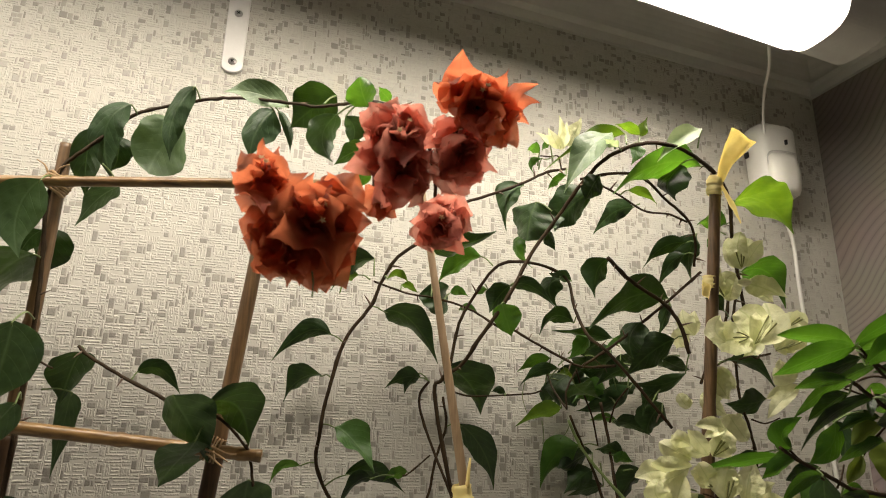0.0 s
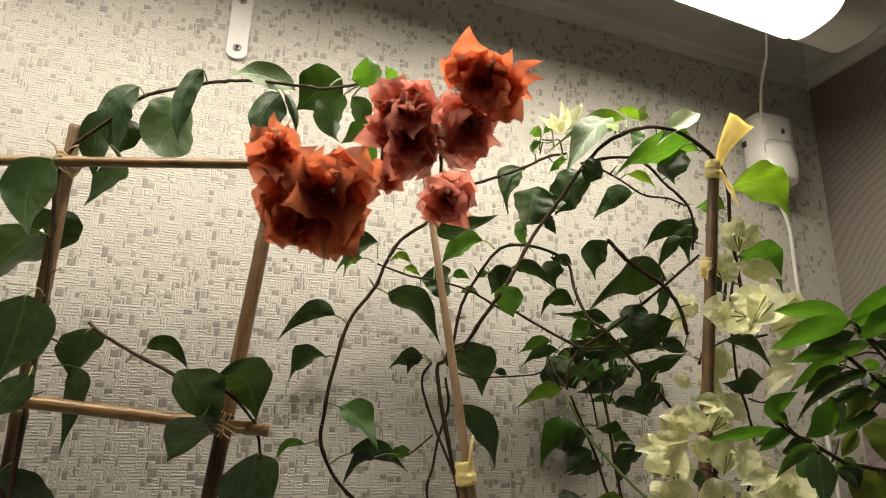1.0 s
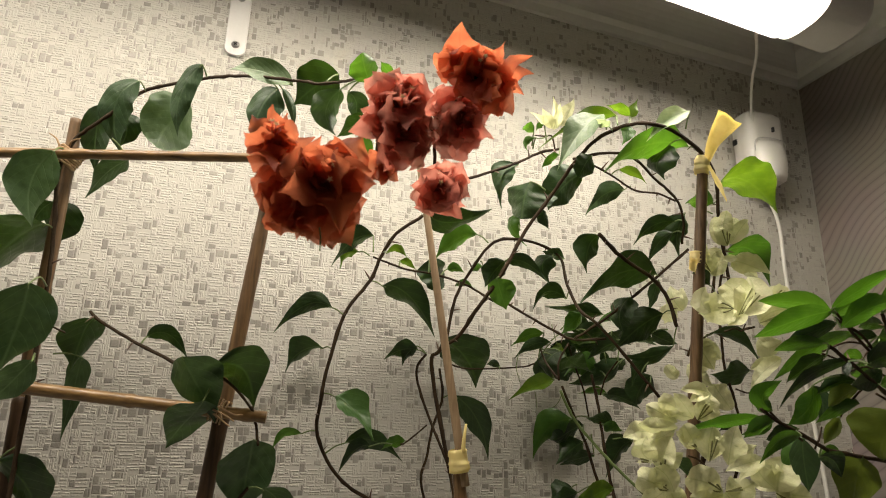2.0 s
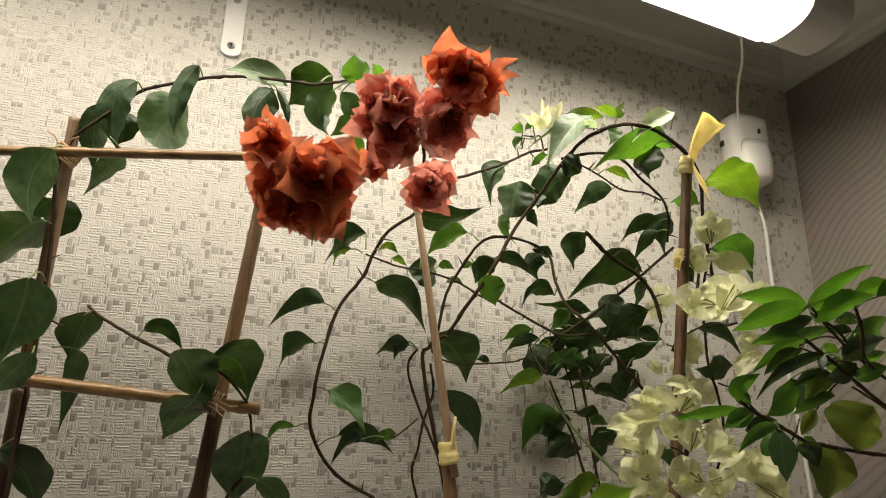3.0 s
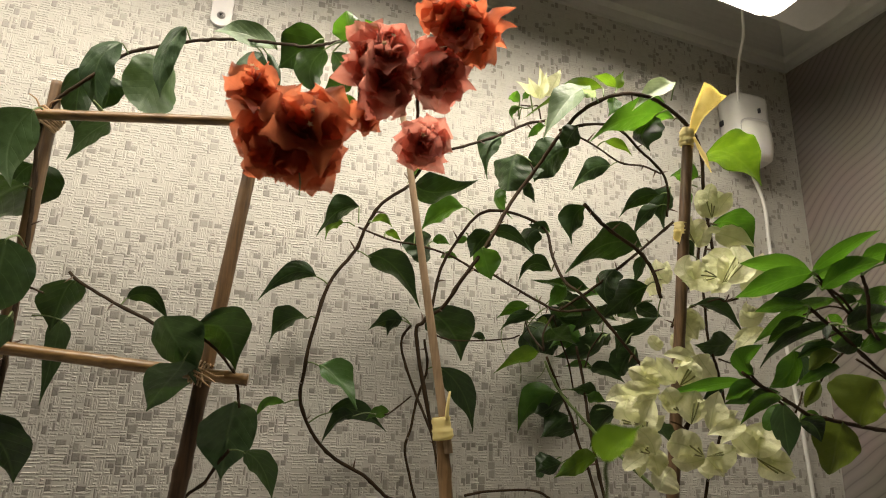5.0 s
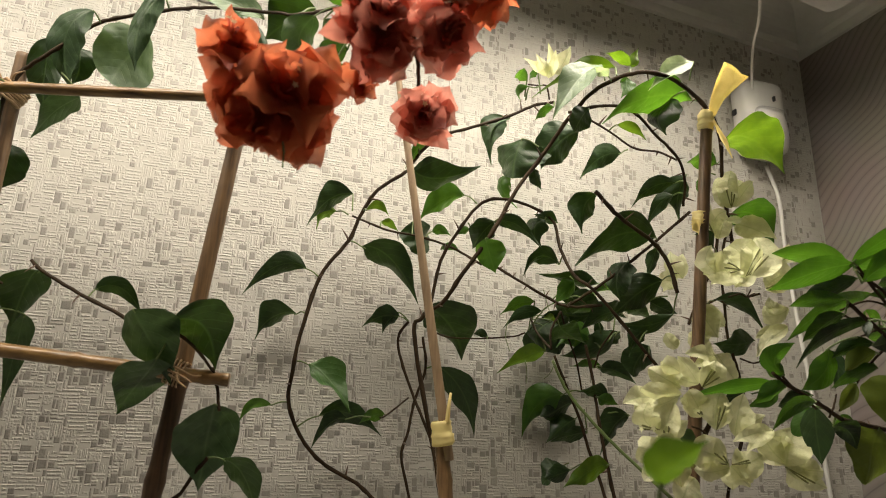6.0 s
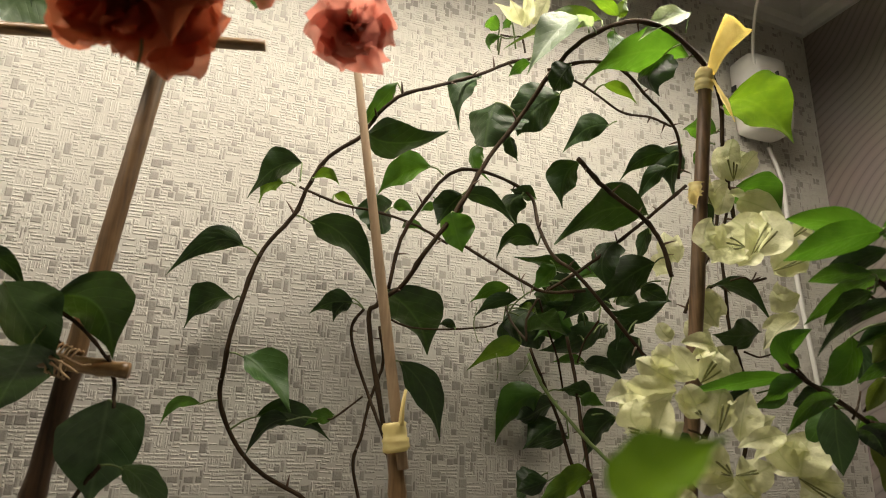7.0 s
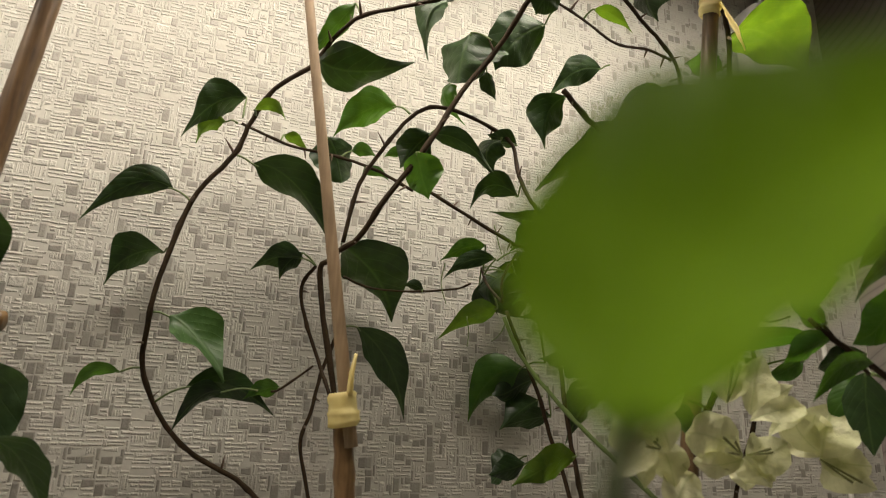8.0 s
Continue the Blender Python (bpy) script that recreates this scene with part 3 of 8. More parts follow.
ribbon(pole, ((0.434, 0.519, 1.868), (0.429, 0.515, 1.862), (0.425, 0.513, 1.852)), (0.006, 0.009, 0.010), (0.8, 0.2, 0.5), 3)


# ---- plants ----
A = thing("bougainvillea", "climbing bougainvillea with coral-red flower clusters on a bamboo trellis", "plant", (-0.10, 0.60, 1.30), "bougainvilleas on the shelf")
B = thing("bougainvillea", "thorny bougainvillea with arching brown stems and small green leaves", "plant", (0.30, 0.63, 1.30), "bougainvilleas on the shelf")
C = thing("bougainvillea", "bougainvillea with cream-white papery flowers beside a bamboo pole", "plant", (0.45, 0.55, 1.30), "bougainvilleas on the shelf")
D = thing("leafy_shrub", "leafy potted shrub with long glossy bright green leaves", "plant", (0.62, 0.42, 1.30))
E = thing("young_shoot", "single green shoot with a bright young leaf", "plant", (0.16, 0.25, 1.30))

# one thorn for all, 1 long along z
bm = tube(bmesh.new(), [Vector((0.12 * math.sin(u * 1.6), 0, u)) for u in (0, 0.3, 0.6, 0.85, 1.0)], [0.10, 0.078, 0.055, 0.028, 0.006], 6)
thorn_mesh = bpy.data.meshes.new("thorn")
bm.to_mesh(thorn_mesh)
bm.free()
thorn_mesh.materials.append(thorn_skin)
thorn_mesh.polygons.foreach_set("use_smooth", [True] * len(thorn_mesh.polygons))
grow = random.Random(21)


def shift_of(parent):
    s = Vector((0, 0, 0))
    while parent is not None:
        s += parent.location
        parent = parent.parent
    return s


def stem(plant, r0, r1, thorns, *points):
    """A woody stem through the points, knobbly at its nodes, with thorns."""
    line = glide(points, 6)
    n = len(line) - 1
    radii = []
    for i in range(n + 1):
        knob = 0.22 if i % 9 == 4 else 0.0
        radii.append((r0 + (r1 - r0) * i / n) * (1 + knob + grow.uniform(-0.06, 0.06)))
    line = [q + Vector([grow.uniform(-1, 1) * r0 * 0.18 for _ in range(3)]) for q in line]
    skin = green_bark if plant is E or thorns < 0 or r1 < 0.00055 else bark
    thorns = round(max(0, thorns) * 1.7)
    ob = part("stem", tube(bmesh.new(), line, radii, 8), skin, plant)
    for t in range(thorns):
        i = min(n - 1, max(1, round((t + 0.5 + grow.uniform(-0.3, 0.3)) / thorns * n)))
        way = (line[i + 1] - line[i - 1]).normalized()
        out = way.cross(Vector([grow.uniform(-1, 1) for _ in range(3)])).normalized() + way * 0.25
        th = new("thorn", thorn_mesh)
        th.parent = ob
        size = grow.uniform(0.007, 0.0135)
        th.matrix_local = Matrix.Translation(line[i]) @ out.to_track_quat("Z", "X").to_matrix().to_4x4() @ Matrix.Diagonal((size, size, size, 1))
    return ob


OVATE = ((0.0, 0.03), (0.05, 0.20), (0.12, 0.52), (0.22, 0.84), (0.33, 1.0), (0.46, 0.97), (0.58, 0.80), (0.69, 0.55), (0.78, 0.33), (0.86, 0.17), (0.93, 0.08), (1.0, 0.01))
LONG = ((0.0, 0.04), (0.06, 0.30), (0.15, 0.60), (0.28, 0.88), (0.42, 1.0), (0.56, 0.98), (0.69, 0.82), (0.80, 0.58), (0.89, 0.32), (0.95, 0.15), (0.98, 0.07), (1.0, 0.01))
ROUND = ((0.0, 0.08), (0.06, 0.45), (0.14, 0.72), (0.26, 0.93), (0.40, 1.0), (0.55, 0.99), (0.68, 0.92), (0.80, 0.78), (0.89, 0.58), (0.95, 0.36), (0.985, 0.17), (1.0, 0.03))
PAPERY = ((0.0, 0.06), (0.06, 0.36), (0.14, 0.66), (0.25, 0.92), (0.36, 1.0), (0.48, 0.95), (0.59, 0.78), (0.69, 0.57), (0.78, 0.38), (0.87, 0.21), (0.94, 0.09), (1.0, 0.01))
PETAL = ((0.0, 0.06), (0.05, 0.30), (0.12, 0.58), (0.22, 0.84), (0.34, 0.98), (0.46, 1.0), (0.58, 0.93), (0.69, 0.78), (0.79, 0.58), (0.87, 0.37), (0.93, 0.21), (0.97, 0.10), (1.0, 0.01))
DISC = ((0.0, 0.08), (0.03, 0.34), (0.08, 0.56), (0.16, 0.77), (0.28, 0.94), (0.42, 1.0), (0.56, 0.98), (0.69, 0.88), (0.80, 0.72), (0.89, 0.50), (0.95, 0.30), (0.985, 0.13), (1.0, 0.02))
HEART = ((0.0, 0.05), (0.03, 0.26), (0.08, 0.52), (0.16, 0.77), (0.27, 0.95), (0.39, 1.0), (0.52, 0.97), (0.64, 0.84), (0.74, 0.62), (0.82, 0.39), (0.89, 0.19), (0.95, 0.08), (1.0, 0.01))


def sheet(name, mat, base, mid, tip, half, shape, fold, ripple, parent, label=""):
    """A leaf blade or a bract on a curved midrib: base, middle, tip and the vector of its half width; folded along the midrib, with uneven edges."""
    base, mid, tip, half = Vector(base), Vector(mid), Vector(tip), Vector(half)
    axis = tip - base
    wide = half.length
    along = axis.normalized()
    follow = min(1.0, max(0.2, 1.3 - 2 * wide / axis.length))
    up = axis.cross(half).normalized()
    top = up if up.z >= 0 else -up
    phase = [grow.uniform(0, 6.28) for _ in range(4)]
    twist, cup = grow.uniform(-0.45, 0.45), grow.uniform(-0.10, 0.16)
    bm = bmesh.new()
    layer = bm.loops.layers.uv.new("UVMap")
    cols = (-1, -0.86, -0.62, -0.32, 0, 0.32, 0.62, 0.86, 1)
    rows = []
    steps = [i / 19 for i in range(20)]
    for v, w in zip(steps, np.interp(steps, [q[0] for q in shape], [q[1] for q in shape])):
        w = float(w)
        spine = base * ((1 - v) * (1 - 2 * v)) + mid * (4 * v * (1 - v)) + tip * (v * (2 * v - 1))
        way = base * (4 * v - 3) + mid * (4 - 8 * v) + tip * (4 * v - 1)
        side = up.cross(way.normalized() * follow + along * (1 - follow)).normalized() * wide
        turned = math.cos(twist * (v - 0.4)) * side + math.sin(twist * (v - 0.4)) * wide * up
        row = []
        for u in cols:
            edge = abs(u) ** 1.4
            lift = fold * wide * w * edge + ripple * wide * edge * math.sin(8 * v + phase[0 if u < 0 else 1]) * min(1, 3 * w) + 0.5 * ripple * wide * edge * w * math.sin(21 * v + phase[2 if u < 0 else 3])
            lift += cup * wide * math.sin(5 * v + phase[2]) * (1 - u * u)
            row.append((bm.verts.new(spine + turned * (w * u * (1 + 0.022 * math.sin(17 * v + phase[1]))) + top * lift), (0.5 + 0.5 * u * w, v)))
        rows.append(row)
    for a, b in zip(rows, rows[1:]):
        for k in range(len(cols) - 1):
            quad = (a[k], a[k + 1], b[k + 1], b[k])
            f = bm.faces.new([q[0] for q in quad])
            for loop, q in zip(f.loops, quad):
                loop[layer].uv = q[1]
    return part(name, bm, mat, parent, label)


def leaf(plant, mat, base, mid, tip, half, root):
    """A leaf with its stalk, which runs back to the stem at root."""
    stout = 2 * Vector(half).length / ((Vector(mid) - Vector(base)).length + (Vector(tip) - Vector(mid)).length)
    shape = DISC if stout > 0.92 else HEART if plant is A or stout > 0.72 else LONG if plant is D else OVATE
    ob = sheet("leaf", mat, base, mid, tip, half, shape, grow.uniform(0.06, 0.34) if plant is A else grow.uniform(0.12, 0.46), 0.09 if plant is D else 0.11 if plant is A else 0.16, plant)
    b, r, m = Vector(base), Vector(root), Vector(mid)
    line = glide((r, r.lerp(b, 0.5) + Vector((0, 0, 0.08 * (b - r).length)), b, b + (m - b) * 0.12), 4)
    part("leaf_stalk", tube(bmesh.new(), line, [0.0008 - 0.0003 * i / 12 for i in range(len(line))], 6), green_bark, ob)
    return ob


def star(centre, out, r, mat, parent):
    """A tiny open flower: a star of five lobes on the end of its tube."""
    bm = bmesh.new()
    turn = out.to_track_quat("Z", "X").to_matrix()
    c = bm.verts.new(centre)
    rim = [bm.verts.new(centre + turn @ Vector((q * math.cos(a), q * math.sin(a), 0.35 * q))) for a, q in ((math.pi * k / 5, r if k % 2 else r * 0.45) for k in range(10))]
    for k in range(10):
        bm.faces.new((c, rim[k], rim[(k + 1) % 10]))
    return part("open_flower", bm, mat, parent)


def bract(plant, mat, base, mid, tip, half, tubes):
    """One papery bract, some with slender flower tubes in front of it, a few of them open."""
    ob = sheet("bract", mat, base, mid, tip, half, (PETAL if grow.random() < 0.7 else ROUND) if plant is C else PAPERY, grow.uniform(0.12, 0.60), 0.22, plant)
    b, m, h = Vector(base), Vector(mid), Vector(half)
    up = (m - b).cross(h).normalized()
    if up.y > 0:
        up = -up
    for k in range(tubes):
        far, aside = grow.uniform(0.75, 1.25), (k - 1) * 0.30 + grow.uniform(-0.08, 0.08)
        line = glide((b, b.lerp(m, far * 0.5) + up * 0.004 + h * aside * 0.6, b.lerp(m, far) + up * 0.0075 + h * aside), 4)
        part("flower_tube", tube(bmesh.new(), line, [0.0004, 0.0004, 0.0005, 0.0005, 0.0006, 0.0006, 0.0007, 0.0008, 0.0006], 6), stamen_skin, ob)
        if k != 1:
            star(line[-1], (line[-1] - line[-2]).normalized() + up * 0.4, 0.0026, white, ob)
    return ob


def flower_head(plant, mat, centre, radius, florets):
    """A head of papery flowers: an empty that carries its outer bracts, and the small inner florets that fill it."""
    c = Vector(centre)
    head = tagged(new("flower_cluster"), "dense cluster of papery coral bracts")
    head.parent = plant
    head.location = c - shift_of(plant)
    head.empty_display_size = 0.01
    for i in range(florets):
        z = 1 - 2 * (i + 0.5) / florets
        a = i * 2.39996
        r = math.sqrt(max(0, 1 - z * z))
        out = Vector((r * math.cos(a), r * math.sin(a) * 0.8, z))
        side = out.cross(Vector((grow.uniform(-1, 1), grow.uniform(-1, 1), grow.uniform(-1, 1)))).normalized()
        start = c + out * radius * 0.1
        for k in range(3):
            turn = 2.0944 * k + grow.uniform(-0.3, 0.3)
            away = side * math.cos(turn) + out.cross(side) * math.sin(turn)
            size = radius * grow.uniform(0.75, 1.0)
            stop = start + (out + away * grow.uniform(0.3, 0.9)).normalized() * size
            half = out.cross(away).normalized() * size * grow.uniform(0.42, 0.55)
            sheet("bract", mat, start, start.lerp(stop, 0.5) - away * size * 0.08, stop, half, PAPERY, grow.uniform(0.0, 0.45), 0.30, head)
    for k in range(3):
        way = Vector((grow.uniform(-0.5, 0.5), -1, grow.uniform(-0.2, 0.7))).normalized()
        line = glide((c, c + way * radius * 0.5, c + way * radius * 0.95), 3)
        part("flower_tube", tube(bmesh.new(), line, [0.0006] * 6 + [0.001], 6), pink, head)
        if k < 2:
            star(line[-1], way, 0.002, white, head)
    return head


stem(A, 0.0019, 0.0011, 6, (-0.1243, 0.5986, 1.303), (-0.1243, 0.5986, 1.42), (-0.1246, 0.5986, 1.684), (-0.126, 0.6, 1.729), (-0.128, 0.602, 1.795), (-0.133, 0.605, 1.856), (-0.137, 0.6, 1.906), (-0.128, 0.595, 1.935), (-0.109, 0.588, 1.953), (-0.082, 0.582, 1.981), (-0.059, 0.575, 1.99), (-0.019, 0.56, 1.997), (0.011, 0.545, 1.995), (0.05, 0.522, 1.985), (0.069, 0.51, 1.979), (0.087, 0.495, 1.977), (0.108, 0.455, 1.961), (0.12, 0.41, 1.929), (0.129, 0.385, 1.902))
stem(A, 0.0012, 0.0016, 2, (-0.089, 0.58, 1.786), (-0.079, 0.578, 1.778), (-0.048, 0.572, 1.761), (-0.019, 0.565, 1.747), (0.014, 0.575, 1.721))
stem(A, 0.0008, 0.0008, 0, (-0.122, 0.6, 1.776), (-0.115, 0.595, 1.773), (-0.105, 0.585, 1.769))
stem(A, 0.0013, 0.0011, 0, (0.04, 0.56, 1.717), (0.045, 0.565, 1.703), (0.048, 0.56, 1.688))
stem(A, 0.0012, 0.001, 0, (0.004, 0.552, 1.742), (0.019, 0.553, 1.736), (0.031, 0.555, 1.726), (0.04, 0.56, 1.715))
stem(A, 0.0013, 0.0013, 0, (0.044, 0.575, 1.656), (0.037, 0.58, 1.646), (0.029, 0.585, 1.632), (0.0077, 0.5983, 1.5947), (0.0029, 0.5983, 1.42), (0.002, 0.5983, 1.303))
stem(A, 0.0016, 0.0012, 2, (0.12, 0.41, 1.929), (0.104, 0.385, 1.902), (0.099, 0.385, 1.88), (0.096, 0.39, 1.861), (0.078, 0.395, 1.857))
stem(A, 0.0014, 0.0012, 0, (0.129, 0.385, 1.902), (0.141, 0.365, 1.898), (0.15, 0.352, 1.91))
stem(A, 0.0013, 0.0011, 0, (0.129, 0.385, 1.902), (0.138, 0.4, 1.885), (0.143, 0.415, 1.868))
stem(B, 0.0018, 0.0017, 5, (0.2342, 0.6718, 1.303), (0.2327, 0.6718, 1.42), (0.2251, 0.6718, 1.5818), (0.191, 0.675, 1.611), (0.17, 0.677, 1.629), (0.137, 0.677, 1.647), (0.116, 0.676, 1.67), (0.103, 0.669, 1.698), (0.103, 0.655, 1.728), (0.106, 0.65, 1.755), (0.118, 0.645, 1.808), (0.141, 0.638, 1.844), (0.149, 0.632, 1.867), (0.162, 0.622, 1.891), (0.186, 0.61, 1.909))
stem(B, 0.0015, 0.0013, 6, (0.186, 0.610, 1.909), (0.197, 0.599, 1.927), (0.212, 0.585, 1.939), (0.238, 0.578, 1.949), (0.272, 0.573, 1.964), (0.296, 0.566, 1.977), (0.313, 0.556, 1.979))
stem(B, 0.001, 0.0012, 3, (0.143, 0.64, 1.869), (0.178, 0.645, 1.861), (0.208, 0.64, 1.857), (0.238, 0.63, 1.847), (0.263, 0.612, 1.828))
stem(B, 0.0020, 0.0018, 9, (0.2581, 0.6532, 1.303), (0.2576, 0.6532, 1.42), (0.2551, 0.6532, 1.5735), (0.244, 0.65, 1.617), (0.209, 0.64, 1.754), (0.213, 0.632, 1.777), (0.229, 0.62, 1.791), (0.242, 0.605, 1.816), (0.263, 0.595, 1.849), (0.289, 0.588, 1.899), (0.313, 0.575, 1.937), (0.324, 0.55, 1.961), (0.34, 0.53, 1.982), (0.357, 0.508, 1.989), (0.375, 0.492, 1.987), (0.405, 0.492, 1.982), (0.447, 0.505, 1.968), (0.47, 0.52, 1.949), (0.477, 0.53, 1.921), (0.483, 0.535, 1.891), (0.492, 0.54, 1.85))
stem(B, 0.0015, 0.0016, 4, (0.22, 0.63, 1.789), (0.227, 0.625, 1.831), (0.243, 0.62, 1.862), (0.261, 0.615, 1.888), (0.28, 0.605, 1.894), (0.323, 0.62, 1.895), (0.343, 0.618, 1.882), (0.343, 0.605, 1.85), (0.348, 0.59, 1.822), (0.362, 0.575, 1.803), (0.396, 0.57, 1.764), (0.421, 0.57, 1.737))
stem(B, 0.0014, 0.0013, 4, (0.324, 0.55, 1.967), (0.349, 0.53, 1.969), (0.377, 0.527, 1.968), (0.405, 0.53, 1.949), (0.436, 0.54, 1.935), (0.446, 0.545, 1.915), (0.446, 0.55, 1.891))
stem(B, 0.001, 0.001, 3, (0.334, 0.55, 1.969), (0.367, 0.55, 1.956), (0.394, 0.55, 1.943), (0.418, 0.545, 1.941), (0.435, 0.54, 1.933))
stem(B, 0.0012, 0.0014, 4, (0.27, 0.605, 1.828), (0.294, 0.6, 1.814), (0.323, 0.6, 1.801), (0.343, 0.595, 1.792), (0.371, 0.58, 1.793))
stem(B, 0.0014, 0.0015, 4, (0.343, 0.595, 1.792), (0.375, 0.585, 1.815), (0.4, 0.575, 1.836), (0.43, 0.56, 1.864), (0.453, 0.55, 1.886))
stem(B, 0.0019, 0.0019, 3, (0.344, 0.541, 1.888), (0.37, 0.545, 1.869), (0.41, 0.552, 1.851), (0.426, 0.552, 1.831), (0.433, 0.552, 1.805))
stem(B, 0.0013, 0.0014, 2, (0.206, 0.655, 1.776), (0.198, 0.66, 1.761), (0.203, 0.662, 1.738), (0.215, 0.662, 1.709), (0.222, 0.655, 1.69), (0.23, 0.645, 1.665), (0.237, 0.64, 1.623), (0.2443, 0.6348, 1.5789), (0.246, 0.6348, 1.42), (0.2463, 0.6348, 1.303))
stem(B, 0.0013, 0.0013, 3, (0.218, 0.645, 1.761), (0.226, 0.66, 1.733), (0.219, 0.668, 1.704), (0.214, 0.67, 1.675), (0.209, 0.67, 1.653), (0.218, 0.67, 1.617), (0.2289, 0.67, 1.5733), (0.2313, 0.67, 1.42), (0.2318, 0.67, 1.303))
stem(B, 0.0009, 0.0008, 0, (0.224, 0.64, 1.767), (0.246, 0.65, 1.763), (0.28, 0.655, 1.765), (0.308, 0.64, 1.767), (0.316, 0.63, 1.77))
stem(B, 0.0008, 0.0008, 0, (0.212, 0.665, 1.706), (0.191, 0.665, 1.689), (0.185, 0.664, 1.687))
stem(B, 0.0012, 0.0018, 3, (0.331, 0.6, 1.746), (0.346, 0.605, 1.718), (0.361, 0.61, 1.691), (0.371, 0.612, 1.663), (0.38, 0.612, 1.641), (0.387, 0.6, 1.595), (0.3936, 0.5888, 1.5519), (0.395, 0.5888, 1.42), (0.3953, 0.5888, 1.303))
stem(B, 0.0014, 0.0018, 3, (0.37, 0.61, 1.76), (0.376, 0.61, 1.731), (0.374, 0.6, 1.697), (0.377, 0.595, 1.659), (0.382, 0.59, 1.623), (0.3881, 0.5839, 1.5788), (0.3895, 0.5839, 1.42), (0.3898, 0.5839, 1.303))
stem(B, 0.001, 0.001, 0, (0.328, 0.6, 1.752), (0.328, 0.6, 1.769), (0.337, 0.597, 1.787))
stem(B, 0.0013, 0.0013, 0, (0.269, 0.66, 1.612), (0.295, 0.665, 1.615), (0.344, 0.66, 1.616), (0.373, 0.66, 1.602), (0.4135, 0.66, 1.582), (0.4225, 0.66, 1.42), (0.4243, 0.66, 1.303))
stem(C, 0.0016, 0.0015, 2, (0.48, 0.545, 1.869), (0.476, 0.55, 1.838), (0.46, 0.555, 1.805), (0.448, 0.558, 1.778))
stem(C, 0.0013, 0.0016, 4, (0.478, 0.545, 1.828), (0.479, 0.545, 1.796), (0.482, 0.548, 1.767), (0.491, 0.55, 1.739), (0.495, 0.55, 1.711), (0.489, 0.55, 1.679), (0.471, 0.55, 1.642), (0.46, 0.55, 1.602), (0.4481, 0.55, 1.5586), (0.4454, 0.55, 1.42), (0.4449, 0.55, 1.303))
stem(C, 0.001, 0.001, 1, (0.455, 0.55, 1.792), (0.473, 0.545, 1.802), (0.49, 0.54, 1.802), (0.507, 0.53, 1.807))
stem(C, 0.0012, 0.0014, 1, (0.485, 0.535, 1.892), (0.485, 0.54, 1.868), (0.48, 0.545, 1.838))
stem(C, 0.002, 0.0022, 1, (0.4264, 0.56, 1.303), (0.4267, 0.56, 1.42), (0.4284, 0.56, 1.5566), (0.436, 0.56, 1.601), (0.442, 0.56, 1.636), (0.448, 0.55, 1.678), (0.452, 0.54, 1.7))
stem(D, 0.0017, 0.0021, 2, (0.489, 0.45, 1.695), (0.516, 0.45, 1.691), (0.566, 0.46, 1.686), (0.622, 0.47, 1.682), (0.687, 0.48, 1.669), (0.7306, 0.4867, 1.649), (0.7403, 0.4867, 1.42), (0.7423, 0.4867, 1.303))
stem(D, 0.0014, 0.0019, 2, (0.449, 0.4, 1.771), (0.481, 0.405, 1.755), (0.505, 0.41, 1.743), (0.539, 0.42, 1.729), (0.58, 0.43, 1.712), (0.652, 0.45, 1.671), (0.69, 0.4606, 1.6494), (0.6985, 0.4606, 1.42), (0.7001, 0.4606, 1.303))
stem(D, 0.0013, 0.0016, 1, (0.417, 0.44, 1.725), (0.432, 0.44, 1.716), (0.453, 0.442, 1.708), (0.489, 0.45, 1.695))
stem(D, 0.001, 0.0013, 1, (0.443, 0.385, 1.793), (0.465, 0.39, 1.777), (0.497, 0.4, 1.762), (0.531, 0.41, 1.751), (0.578, 0.42, 1.733))
stem(D, 0.0012, 0.0014, 1, (0.468, 0.37, 1.792), (0.477, 0.375, 1.778), (0.494, 0.39, 1.759), (0.531, 0.41, 1.751))
stem(E, 0.0005, 0.0008, 0, (0.1704, 0.244, 1.6696), (0.1725, 0.2475, 1.660), (0.175, 0.254, 1.640), (0.178, 0.275, 1.503), (0.179, 0.285, 1.302))
stem(B, 0.0013, 0.0015, -1, (0.329, 0.6, 1.742), (0.344, 0.6, 1.714), (0.366, 0.59, 1.685), (0.39, 0.575, 1.657), (0.418, 0.56, 1.628))
stem(D, 0.001, 0.0012, 0, (0.441, 0.385, 1.789), (0.47, 0.39, 1.779), (0.496, 0.4, 1.765), (0.524, 0.41, 1.755))
stem(D, 0.0009, 0.001, 0, (0.426, 0.44, 1.723), (0.441, 0.442, 1.712), (0.46, 0.446, 1.702))
stem(D, 0.0008, 0.0009, 0, (0.487, 0.45, 1.701), (0.488, 0.43, 1.725), (0.497, 0.42, 1.741), (0.506, 0.41, 1.754))
stem(B, 0.0004, 0.0003, 0, (0.287, 0.605, 1.776), (0.285, 0.606, 1.762), (0.289, 0.606, 1.748))
stem(B, 0.0004, 0.0003, 0, (0.304, 0.605, 1.741), (0.306, 0.606, 1.73), (0.305, 0.606, 1.72))
stem(B, 0.0004, 0.0003, 0, (0.331, 0.6, 1.739), (0.327, 0.602, 1.73), (0.322, 0.604, 1.725))
stem(B, 0.0004, 0.0003, 0, (0.321, 0.6, 1.807), (0.324, 0.6, 1.796), (0.327, 0.6, 1.786))
stem(A, 0.0005, 0.0004, 0, (0.066, 0.37, 1.81), (0.067, 0.368, 1.803), (0.067, 0.367, 1.796))
